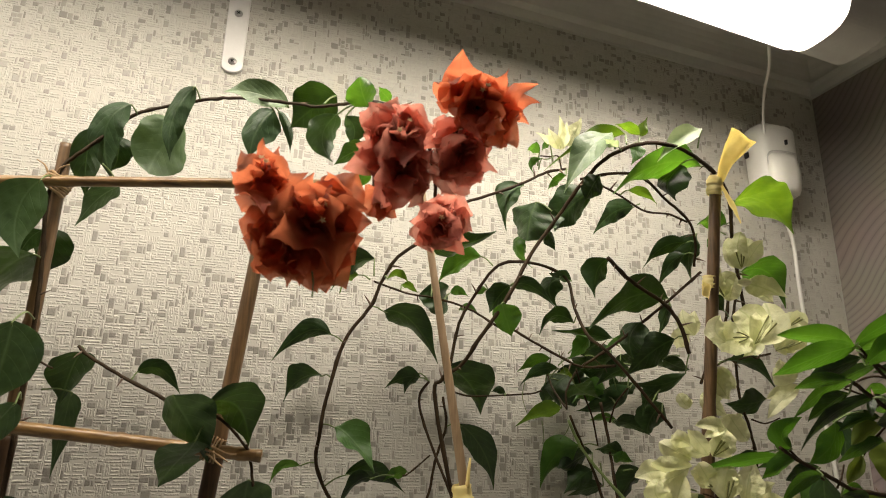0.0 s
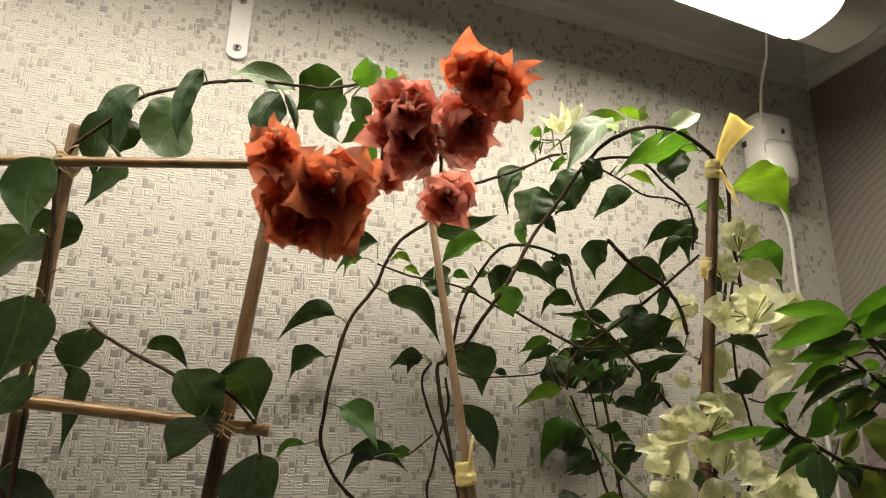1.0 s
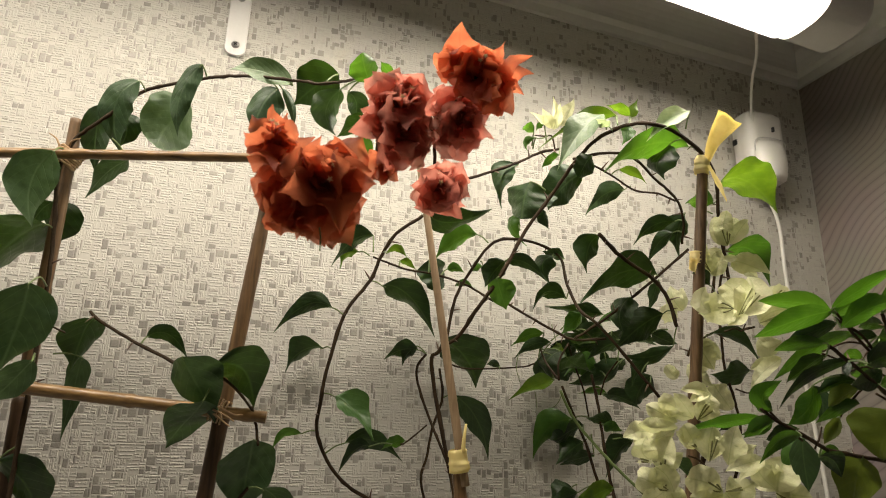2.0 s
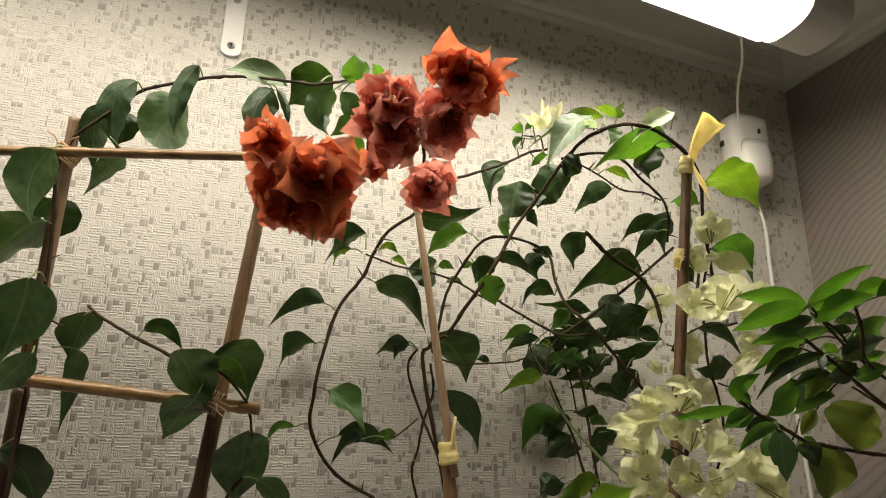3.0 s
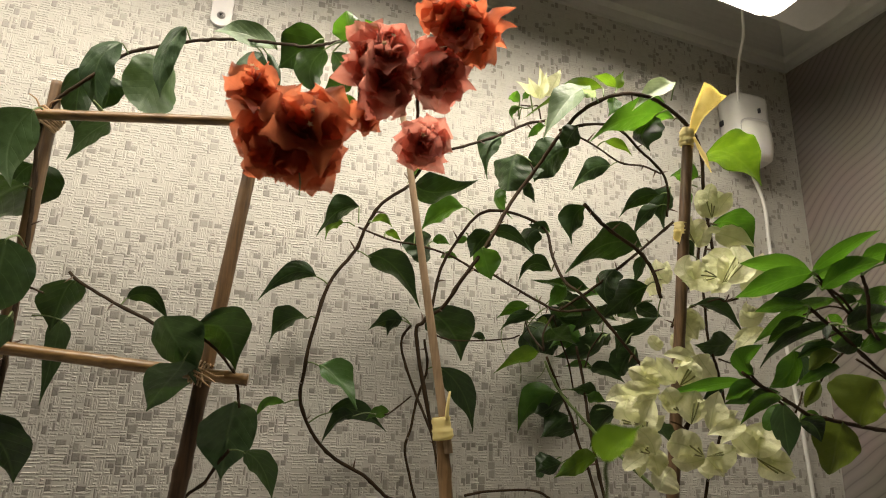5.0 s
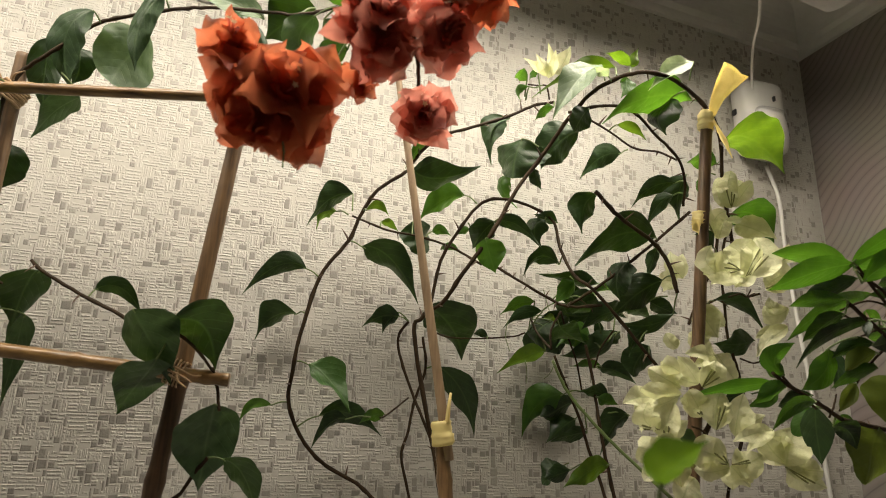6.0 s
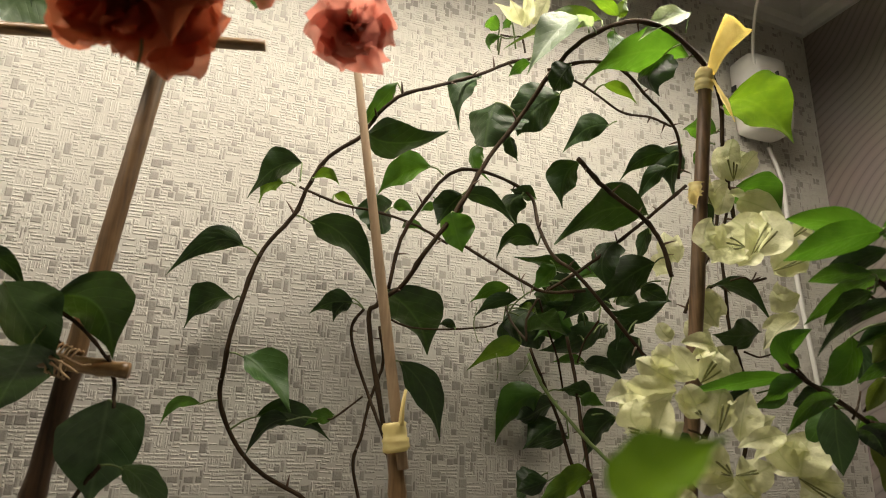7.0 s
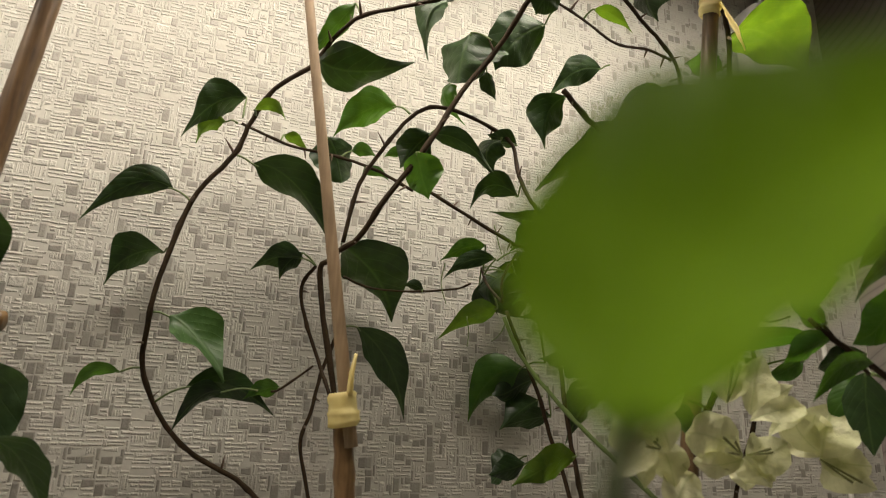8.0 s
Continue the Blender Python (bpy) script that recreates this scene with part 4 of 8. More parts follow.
stem(B, 0.0009, 0.0009, 0, (0.35, 0.62, 1.792), (0.362, 0.63, 1.77), (0.377, 0.64, 1.747), (0.385, 0.645, 1.718))
stem(B, 0.0009, 0.0009, 0, (0.395, 0.6, 1.774), (0.393, 0.62, 1.759), (0.391, 0.63, 1.741))
stem(D, 0.0007, 0.0009, 0, (0.453, 0.41, 1.768), (0.481, 0.41, 1.777), (0.507, 0.41, 1.772), (0.524, 0.41, 1.755))
stem(D, 0.0007, 0.0009, 0, (0.482, 0.42, 1.753), (0.501, 0.415, 1.759), (0.523, 0.415, 1.751))
stem(B, 0.001, 0.001, 0, (0.328, 0.6, 1.752), (0.331, 0.625, 1.765), (0.334, 0.645, 1.777), (0.337, 0.66, 1.791))
stem(B, 0.0008, 0.0006, 0, (0.2964, 0.535, 1.967), (0.2937, 0.535, 1.98), (0.2862, 0.535, 1.979), (0.2751, 0.535, 1.978))
stem(B, 0.0007, 0.0005, 0, (0.2877, 0.532, 1.978), (0.2802, 0.532, 1.974), (0.2749, 0.532, 1.974))
stem(C, 0.0008, 0.0006, 0, (0.4609, 0.52, 1.798), (0.4745, 0.52, 1.802), (0.481, 0.52, 1.8), (0.4869, 0.52, 1.807))
stem(C, 0.0008, 0.0006, 0, (0.4765, 0.53, 1.746), (0.491, 0.53, 1.743), (0.5085, 0.53, 1.748))
stem(C, 0.0009, 0.0007, 0, (0.4143, 0.5, 1.675), (0.4037, 0.5, 1.684), (0.3939, 0.5, 1.687))
stem(D, 0.001, 0.0008, 0, (0.5257, 0.43, 1.74), (0.5442, 0.43, 1.731), (0.5627, 0.43, 1.721))
stem(D, 0.0008, 0.0006, 0, (0.4636, 0.42, 1.768), (0.4727, 0.42, 1.766), (0.4819, 0.42, 1.764), (0.4967, 0.42, 1.765))
stem(D, 0.0008, 0.0006, 0, (0.4705, 0.445, 1.696), (0.4768, 0.445, 1.705), (0.4805, 0.445, 1.713))

first = flower_head(A, red, (0.0363, 0.3760, 1.8608), 0.0125, 4)
sheet("bract", red, (0.0379, 0.3825, 1.857), (0.0348, 0.3811, 1.87), (0.0342, 0.3798, 1.885), (0.0096, -0.0068, -0.0019), PAPERY, grow.uniform(-0.1, 0.4), 0.26, first)
sheet("bract", red, (0.0378, 0.3877, 1.859), (0.0392, 0.3864, 1.871), (0.0429, 0.3857, 1.884), (0.0079, -0.0045, -0.0042), PAPERY, grow.uniform(-0.1, 0.4), 0.30, first)
sheet("bract", red, (0.0358, 0.3797, 1.86), (0.0285, 0.3779, 1.868), (0.0234, 0.3795, 1.876), (0.0053, 0.0013, 0.0056), PAPERY, grow.uniform(-0.1, 0.4), 0.26, first)
sheet("bract", red, (0.0356, 0.3853, 1.863), (0.0276, 0.3859, 1.864), (0.0214, 0.3884, 1.868), (0.0011, 0.0001, 0.0058), PAPERY, grow.uniform(-0.1, 0.4), 0.30, first)
sheet("bract", red, (0.0392, 0.3782, 1.858), (0.0448, 0.3709, 1.864), (0.0504, 0.3614, 1.859), (-0.0049, -0.0038, 0.006), PAPERY, grow.uniform(-0.1, 0.4), 0.26, first)
sheet("bract", red, (0.0392, 0.3836, 1.861), (0.0461, 0.3786, 1.863), (0.0502, 0.3716, 1.858), (-0.0012, -0.0031, 0.0051), PAPERY, grow.uniform(-0.1, 0.4), 0.30, first)
sheet("bract", red, (0.036, 0.3802, 1.859), (0.0281, 0.3692, 1.856), (0.0211, 0.3619, 1.856), (0.0024, -0.007, 0.0039), PAPERY, grow.uniform(-0.1, 0.4), 0.26, first)
sheet("bract", red, (0.0357, 0.3854, 1.861), (0.0294, 0.3778, 1.857), (0.0234, 0.373, 1.855), (-0.0001, -0.0053, 0.0031), PAPERY, grow.uniform(-0.1, 0.4), 0.30, first)
sheet("bract", red, (0.0388, 0.3763, 1.855), (0.0355, 0.3671, 1.847), (0.0397, 0.3552, 1.833), (0.0095, 0.0064, 0.0031), PAPERY, grow.uniform(-0.1, 0.4), 0.26, first)
sheet("bract", red, (0.0386, 0.3831, 1.858), (0.0372, 0.3759, 1.851), (0.0428, 0.3656, 1.84), (0.0075, 0.0044, 0.0051), PAPERY, grow.uniform(-0.1, 0.4), 0.30, first)
sheet("bract", red, (0.0358, 0.3752, 1.859), (0.0382, 0.3721, 1.865), (0.0422, 0.3667, 1.868), (-0.0065, -0.003, 0.0022), PAPERY, grow.uniform(-0.1, 0.4), 0.26, first)
sheet("bract", red, (0.0359, 0.3713, 1.857), (0.0405, 0.37, 1.86), (0.0449, 0.3672, 1.86), (-0.0019, -0.0026, 0.0031), PAPERY, grow.uniform(-0.1, 0.4), 0.30, first)
second = flower_head(A, red, (0.0625, 0.3800, 1.8376), 0.0235, 10)
sheet("bract", red, (0.0474, 0.3794, 1.841), (0.034, 0.3734, 1.845), (0.0238, 0.3681, 1.845), (0.0036, -0.0082, 0.0076), PAPERY, grow.uniform(-0.1, 0.4), 0.26, second)
sheet("bract", red, (0.0473, 0.3855, 1.843), (0.041, 0.3781, 1.853), (0.0347, 0.3715, 1.857), (0.0081, -0.0059, 0.0037), PAPERY, grow.uniform(-0.1, 0.4), 0.30, second)
sheet("bract", red, (0.0447, 0.3856, 1.838), (0.0335, 0.3766, 1.836), (0.027, 0.3738, 1.835), (0.0006, -0.0102, 0.0052), PAPERY, grow.uniform(-0.1, 0.4), 0.26, second)
sheet("bract", red, (0.0448, 0.3834, 1.837), (0.0364, 0.3777, 1.832), (0.0317, 0.3761, 1.829), (-0.0022, -0.0081, 0.0038), PAPERY, grow.uniform(-0.1, 0.4), 0.30, second)
sheet("bract", red, (0.0472, 0.3859, 1.847), (0.0499, 0.3835, 1.859), (0.06, 0.3768, 1.867), (-0.0088, 0.0021, 0.0064), PAPERY, grow.uniform(-0.1, 0.4), 0.26, second)
sheet("bract", red, (0.0474, 0.3933, 1.85), (0.0532, 0.3917, 1.86), (0.065, 0.3869, 1.865), (-0.0052, 0.0008, 0.0066), PAPERY, grow.uniform(-0.1, 0.4), 0.30, second)
sheet("bract", red, (0.067, 0.376, 1.839), (0.0591, 0.373, 1.851), (0.0628, 0.3684, 1.864), (0.01, 0.0013, 0.0023), PAPERY, grow.uniform(-0.1, 0.4), 0.26, second)
sheet("bract", red, (0.0674, 0.3837, 1.842), (0.0642, 0.3803, 1.854), (0.0713, 0.3767, 1.864), (0.0087, 0.0022, -0.0005), PAPERY, grow.uniform(-0.1, 0.4), 0.30, second)
sheet("bract", red, (0.0672, 0.378, 1.839), (0.0756, 0.3748, 1.856), (0.0693, 0.3676, 1.865), (-0.0098, 0.0066, 0.0038), PAPERY, grow.uniform(-0.1, 0.4), 0.26, second)
sheet("bract", red, (0.0667, 0.3734, 1.837), (0.0675, 0.3708, 1.852), (0.0593, 0.3665, 1.857), (-0.0068, 0.0061, -0.0002), PAPERY, grow.uniform(-0.1, 0.4), 0.30, second)
sheet("bract", red, (0.0701, 0.3765, 1.842), (0.0801, 0.3732, 1.861), (0.0867, 0.3693, 1.867), (-0.0103, 0.0032, 0.0091), PAPERY, grow.uniform(-0.1, 0.4), 0.26, second)
sheet("bract", red, (0.0698, 0.3733, 1.841), (0.0711, 0.3707, 1.856), (0.0734, 0.3674, 1.862), (-0.0094, 0.0043, 0.0036), PAPERY, grow.uniform(-0.1, 0.4), 0.30, second)
sheet("bract", red, (0.0677, 0.3814, 1.837), (0.0801, 0.3708, 1.843), (0.0926, 0.3685, 1.847), (-0.0077, -0.014, 0.007), PAPERY, grow.uniform(-0.1, 0.4), 0.26, second)
sheet("bract", red, (0.0684, 0.3878, 1.84), (0.0716, 0.3791, 1.848), (0.077, 0.376, 1.855), (-0.0086, -0.0072, 0.0011), PAPERY, grow.uniform(-0.1, 0.4), 0.30, second)
sheet("bract", red, (0.0739, 0.3762, 1.836), (0.0845, 0.3693, 1.839), (0.0953, 0.3655, 1.838), (-0.0024, -0.0028, 0.0094), PAPERY, grow.uniform(-0.1, 0.4), 0.26, second)
sheet("bract", red, (0.0734, 0.3717, 1.834), (0.0771, 0.3653, 1.84), (0.083, 0.3607, 1.845), (-0.0049, -0.0005, 0.0037), PAPERY, grow.uniform(-0.1, 0.4), 0.30, second)
sheet("bract", red, (0.0749, 0.3812, 1.831), (0.0853, 0.3822, 1.831), (0.0932, 0.381, 1.834), (-0.0018, -0.0045, 0.0084), PAPERY, grow.uniform(-0.1, 0.4), 0.26, second)
sheet("bract", red, (0.0757, 0.3878, 1.833), (0.0837, 0.3877, 1.836), (0.0887, 0.3863, 1.84), (-0.0034, -0.0027, 0.0055), PAPERY, grow.uniform(-0.1, 0.4), 0.30, second)
sheet("bract", red, (0.0683, 0.3819, 1.83), (0.0822, 0.381, 1.823), (0.0892, 0.3799, 1.818), (0.0044, -0.0059, 0.0079), PAPERY, grow.uniform(-0.1, 0.4), 0.26, second)
sheet("bract", red, (0.068, 0.3789, 1.829), (0.0813, 0.3765, 1.827), (0.0882, 0.3748, 1.825), (0.0011, -0.0052, 0.008), PAPERY, grow.uniform(-0.1, 0.4), 0.30, second)
sheet("bract", red, (0.0655, 0.3843, 1.827), (0.0786, 0.3853, 1.815), (0.0855, 0.3801, 1.804), (0.0086, -0.0012, 0.0088), PAPERY, grow.uniform(-0.1, 0.4), 0.26, second)
sheet("bract", red, (0.0652, 0.3811, 1.826), (0.0723, 0.3836, 1.812), (0.075, 0.3799, 1.801), (0.0103, -0.0003, 0.0048), PAPERY, grow.uniform(-0.1, 0.4), 0.30, second)
sheet("bract", red, (0.0623, 0.3859, 1.827), (0.0657, 0.3718, 1.81), (0.0695, 0.3648, 1.798), (0.0109, -0.0007, 0.0046), PAPERY, grow.uniform(-0.1, 0.4), 0.26, second)
sheet("bract", red, (0.0625, 0.3889, 1.828), (0.061, 0.3774, 1.813), (0.0604, 0.3719, 1.802), (0.0085, 0.0005, -0), PAPERY, grow.uniform(-0.1, 0.4), 0.30, second)
sheet("bract", red, (0.0555, 0.3806, 1.824), (0.056, 0.3734, 1.813), (0.054, 0.3616, 1.799), (-0.0089, 0.0019, 0.0009), PAPERY, grow.uniform(-0.1, 0.4), 0.26, second)
sheet("bract", red, (0.0554, 0.3772, 1.823), (0.0595, 0.3704, 1.815), (0.0624, 0.3597, 1.804), (-0.0059, 0.0025, -0.0029), PAPERY, grow.uniform(-0.1, 0.4), 0.30, second)
sheet("bract", red, (0.052, 0.3806, 1.827), (0.0467, 0.3735, 1.812), (0.0462, 0.3703, 1.803), (-0.0096, 0.0068, 0.005), PAPERY, grow.uniform(-0.1, 0.4), 0.26, second)
sheet("bract", red, (0.052, 0.378, 1.827), (0.0516, 0.3726, 1.814), (0.0537, 0.3698, 1.806), (-0.0078, 0.0063, 0.0011), PAPERY, grow.uniform(-0.1, 0.4), 0.30, second)
sheet("bract", red, (0.0485, 0.3797, 1.83), (0.0381, 0.3778, 1.825), (0.0295, 0.3771, 1.826), (-0.0014, 0.0024, 0.0111), PAPERY, grow.uniform(-0.1, 0.4), 0.26, second)
sheet("bract", red, (0.0485, 0.3768, 1.829), (0.0389, 0.3741, 1.827), (0.0326, 0.3726, 1.831), (0.0016, 0.0019, 0.0083), PAPERY, grow.uniform(-0.1, 0.4), 0.30, second)
sheet("bract", red, (0.0504, 0.3808, 1.827), (0.0402, 0.3742, 1.815), (0.0375, 0.3728, 1.808), (-0.0069, -0.0096, 0.003), PAPERY, grow.uniform(-0.1, 0.4), 0.26, second)
sheet("bract", red, (0.0504, 0.3778, 1.826), (0.0413, 0.3722, 1.82), (0.0381, 0.3709, 1.816), (-0.0029, -0.0063, 0.003), PAPERY, grow.uniform(-0.1, 0.4), 0.30, second)
sheet("bract", red, (0.0624, 0.3787, 1.838), (0.0691, 0.3603, 1.84), (0.077, 0.3492, 1.842), (-0.0071, 0.0075, 0.0126), PAPERY, grow.uniform(-0.1, 0.4), 0.26, second)
sheet("bract", red, (0.0621, 0.3753, 1.837), (0.062, 0.3615, 1.841), (0.0642, 0.3525, 1.845), (-0.0063, 0.006, 0.0041), PAPERY, grow.uniform(-0.1, 0.4), 0.30, second)
sheet("bract", red, (0.0589, 0.3759, 1.837), (0.0506, 0.3634, 1.838), (0.0417, 0.3556, 1.834), (0.0032, 0.0057, 0.0145), PAPERY, grow.uniform(-0.1, 0.4), 0.26, second)
sheet("bract", red, (0.059, 0.3801, 1.839), (0.0499, 0.3707, 1.835), (0.0437, 0.3651, 1.828), (-0.0028, 0.005, 0.0121), PAPERY, grow.uniform(-0.1, 0.4), 0.30, second)
sheet("bract", red, (0.061, 0.3791, 1.835), (0.0559, 0.3767, 1.824), (0.049, 0.3686, 1.812), (-0.011, -0.0118, 0.0027), PAPERY, grow.uniform(-0.1, 0.4), 0.26, second)
sheet("bract", red, (0.0612, 0.385, 1.837), (0.0619, 0.383, 1.827), (0.0605, 0.3766, 1.815), (-0.0089, -0.0067, -0.0023), PAPERY, grow.uniform(-0.1, 0.4), 0.30, second)
sheet("bract", red, (0.0639, 0.3741, 1.834), (0.0732, 0.3669, 1.823), (0.0769, 0.3616, 1.806), (0.0118, 0.0057, 0.0101), PAPERY, grow.uniform(-0.1, 0.4), 0.26, second)
sheet("bract", red, (0.0644, 0.3792, 1.836), (0.0689, 0.3745, 1.825), (0.0678, 0.3709, 1.811), (0.0103, 0.0052, 0.0043), PAPERY, grow.uniform(-0.1, 0.4), 0.30, second)
sheet("bract", red, (0.0603, 0.3741, 1.838), (0.0605, 0.3631, 1.844), (0.0629, 0.358, 1.851), (-0.0096, 0.0075, 0.005), PAPERY, grow.uniform(-0.1, 0.4), 0.26, second)
sheet("bract", red, (0.0607, 0.3808, 1.841), (0.0575, 0.3725, 1.845), (0.0561, 0.3686, 1.851), (-0.0067, 0.0068, 0.0006), PAPERY, grow.uniform(-0.1, 0.4), 0.30, second)
sheet("bract", red, (0.0621, 0.3734, 1.835), (0.0536, 0.3566, 1.827), (0.042, 0.3507, 1.82), (-0.0028, 0.0005, 0.011), PAPERY, grow.uniform(-0.1, 0.4), 0.26, second)
sheet("bract", red, (0.0624, 0.3796, 1.837), (0.055, 0.3639, 1.833), (0.044, 0.3573, 1.831), (0.0009, 0.0002, 0.0094), PAPERY, grow.uniform(-0.1, 0.4), 0.30, second)
sheet("bract", red, (0.0642, 0.3808, 1.838), (0.077, 0.3742, 1.836), (0.0879, 0.3681, 1.835), (-0.0013, -0.01, 0.008), PAPERY, grow.uniform(-0.1, 0.4), 0.26, second)
sheet("bract", red, (0.0641, 0.3791, 1.837), (0.072, 0.3763, 1.831), (0.0793, 0.3735, 1.827), (0.0031, -0.0073, 0.0049), PAPERY, grow.uniform(-0.1, 0.4), 0.30, second)
third = flower_head(A, pink, (0.1075, 0.3680, 1.8847), 0.0215, 8)
sheet("bract", pink, (0.1074, 0.3709, 1.899), (0.1067, 0.3699, 1.908), (0.1061, 0.3692, 1.918), (0.0144, 0.0068, 0.0065), PAPERY, grow.uniform(-0.1, 0.4), 0.26, third)
sheet("bract", pink, (0.1068, 0.3675, 1.897), (0.1102, 0.3664, 1.904), (0.1139, 0.3655, 1.911), (0.0096, 0.0078, 0.0001), PAPERY, grow.uniform(-0.1, 0.4), 0.30, third)
sheet("bract", pink, (0.1048, 0.3755, 1.898), (0.0919, 0.3644, 1.897), (0.0827, 0.3524, 1.895), (0.0051, 0.0019, 0.0113), PAPERY, grow.uniform(-0.1, 0.4), 0.26, third)
sheet("bract", pink, (0.1043, 0.3719, 1.896), (0.093, 0.3647, 1.893), (0.0848, 0.3562, 1.889), (0.0016, 0.0015, 0.0102), PAPERY, grow.uniform(-0.1, 0.4), 0.30, third)
sheet("bract", pink, (0.1116, 0.3732, 1.9), (0.1184, 0.3637, 1.901), (0.1231, 0.3515, 1.893), (-0.0036, -0.0067, 0.0078), PAPERY, grow.uniform(-0.1, 0.4), 0.26, third)
sheet("bract", pink, (0.111, 0.3709, 1.898), (0.1177, 0.3655, 1.895), (0.1199, 0.358, 1.886), (0.0016, -0.0048, 0.0044), PAPERY, grow.uniform(-0.1, 0.4), 0.30, third)
sheet("bract", pink, (0.1047, 0.3736, 1.893), (0.0945, 0.3666, 1.889), (0.0864, 0.3613, 1.887), (-0.0006, -0.011, 0.005), PAPERY, grow.uniform(-0.1, 0.4), 0.26, third)
sheet("bract", pink, (0.1041, 0.3701, 1.891), (0.0976, 0.3666, 1.884), (0.0923, 0.3641, 1.879), (-0.0048, -0.0067, 0.0027), PAPERY, grow.uniform(-0.1, 0.4), 0.30, third)
sheet("bract", pink, (0.1071, 0.3675, 1.89), (0.1032, 0.3687, 1.9), (0.0958, 0.3719, 1.909), (0.008, -0.0075, 0.005), PAPERY, grow.uniform(-0.1, 0.4), 0.26, third)
sheet("bract", pink, (0.1076, 0.3704, 1.892), (0.1017, 0.3729, 1.899), (0.0937, 0.3776, 1.904), (0.0036, -0.0069, 0.0063), PAPERY, grow.uniform(-0.1, 0.4), 0.30, third)
sheet("bract", pink, (0.1123, 0.3754, 1.895), (0.1154, 0.3655, 1.904), (0.1156, 0.3576, 1.905), (-0.0077, 0.008, 0.0081), PAPERY, grow.uniform(-0.1, 0.4), 0.26, third)
sheet("bract", pink, (0.1132, 0.3795, 1.898), (0.1101, 0.372, 1.906), (0.1081, 0.3655, 1.907), (-0.0066, 0.0091, 0.0031), PAPERY, grow.uniform(-0.1, 0.4), 0.30, third)
sheet("bract", pink, (0.1092, 0.3744, 1.878), (0.0912, 0.3616, 1.871), (0.0762, 0.3565, 1.863), (-0.0008, 0.0019, 0.0115), PAPERY, grow.uniform(-0.1, 0.4), 0.26, third)
sheet("bract", pink, (0.1096, 0.3769, 1.88), (0.0956, 0.3628, 1.879), (0.0821, 0.3555, 1.878), (0.0034, 0.0013, 0.0095), PAPERY, grow.uniform(-0.1, 0.4), 0.30, third)
sheet("bract", pink, (0.109, 0.3729, 1.876), (0.0968, 0.3648, 1.874), (0.0813, 0.3524, 1.872), (0.0029, 0.0015, 0.01), PAPERY, grow.uniform(-0.1, 0.4), 0.26, third)
sheet("bract", pink, (0.1097, 0.377, 1.878), (0.0985, 0.3712, 1.873), (0.0837, 0.3619, 1.868), (0.0001, 0.0015, 0.0091), PAPERY, grow.uniform(-0.1, 0.4), 0.30, third)
sheet("bract", pink, (0.1092, 0.3732, 1.874), (0.1174, 0.3627, 1.877), (0.1247, 0.3557, 1.88), (-0.006, -0.0015, 0.009), PAPERY, grow.uniform(-0.1, 0.4), 0.26, third)
sheet("bract", pink, (0.1085, 0.3704, 1.873), (0.1172, 0.3625, 1.872), (0.1248, 0.3575, 1.872), (-0.0025, -0.0025, 0.0089), PAPERY, grow.uniform(-0.1, 0.4), 0.30, third)
sheet("bract", pink, (0.108, 0.3666, 1.869), (0.1166, 0.3634, 1.865), (0.1275, 0.3566, 1.867), (-0.0005, 0.0009, 0.0129), PAPERY, grow.uniform(-0.1, 0.4), 0.26, third)
sheet("bract", pink, (0.109, 0.371, 1.871), (0.1153, 0.3671, 1.871), (0.1204, 0.3611, 1.876), (-0.0041, 0.0021, 0.0086), PAPERY, grow.uniform(-0.1, 0.4), 0.30, third)
sheet("bract", pink, (0.1072, 0.3714, 1.871), (0.1084, 0.3659, 1.857), (0.1052, 0.3643, 1.846), (-0.0107, -0.0008, -0.001), PAPERY, grow.uniform(-0.1, 0.4), 0.26, third)
sheet("bract", pink, (0.1084, 0.3777, 1.874), (0.1125, 0.3722, 1.865), (0.1135, 0.3705, 1.857), (-0.0057, 0.0006, -0.0034), PAPERY, grow.uniform(-0.1, 0.4), 0.30, third)
sheet("bract", pink, (0.1072, 0.3714, 1.869), (0.0971, 0.3609, 1.857), (0.0924, 0.3518, 1.844), (-0.0088, -0.0095, 0.0018), PAPERY, grow.uniform(-0.1, 0.4), 0.26, third)
sheet("bract", pink, (0.1085, 0.3788, 1.872), (0.1028, 0.3706, 1.86), (0.1016, 0.3629, 1.849), (-0.0078, -0.0058, -0.001), PAPERY, grow.uniform(-0.1, 0.4), 0.30, third)
sheet("bract", pink, (0.1083, 0.3681, 1.869), (0.1183, 0.3632, 1.858), (0.1223, 0.3613, 1.851), (0.0044, -0.0109, 0.0032), PAPERY, grow.uniform(-0.1, 0.4), 0.26, third)
sheet("bract", pink, (0.1075, 0.3648, 1.868), (0.1186, 0.3579, 1.862), (0.1234, 0.3551, 1.858), (0.0005, -0.0081, 0.0038), PAPERY, grow.uniform(-0.1, 0.4), 0.30, third)
sheet("bract", pink, (0.1071, 0.3665, 1.886), (0.1186, 0.3674, 1.892), (0.1325, 0.3707, 1.89), (-0.0007, -0.0048, 0.01), PAPERY, grow.uniform(-0.1, 0.4), 0.26, third)
sheet("bract", pink, (0.1081, 0.3709, 1.888), (0.1188, 0.3733, 1.891), (0.1287, 0.3783, 1.885), (0.0025, -0.004, 0.007), PAPERY, grow.uniform(-0.1, 0.4), 0.30, third)
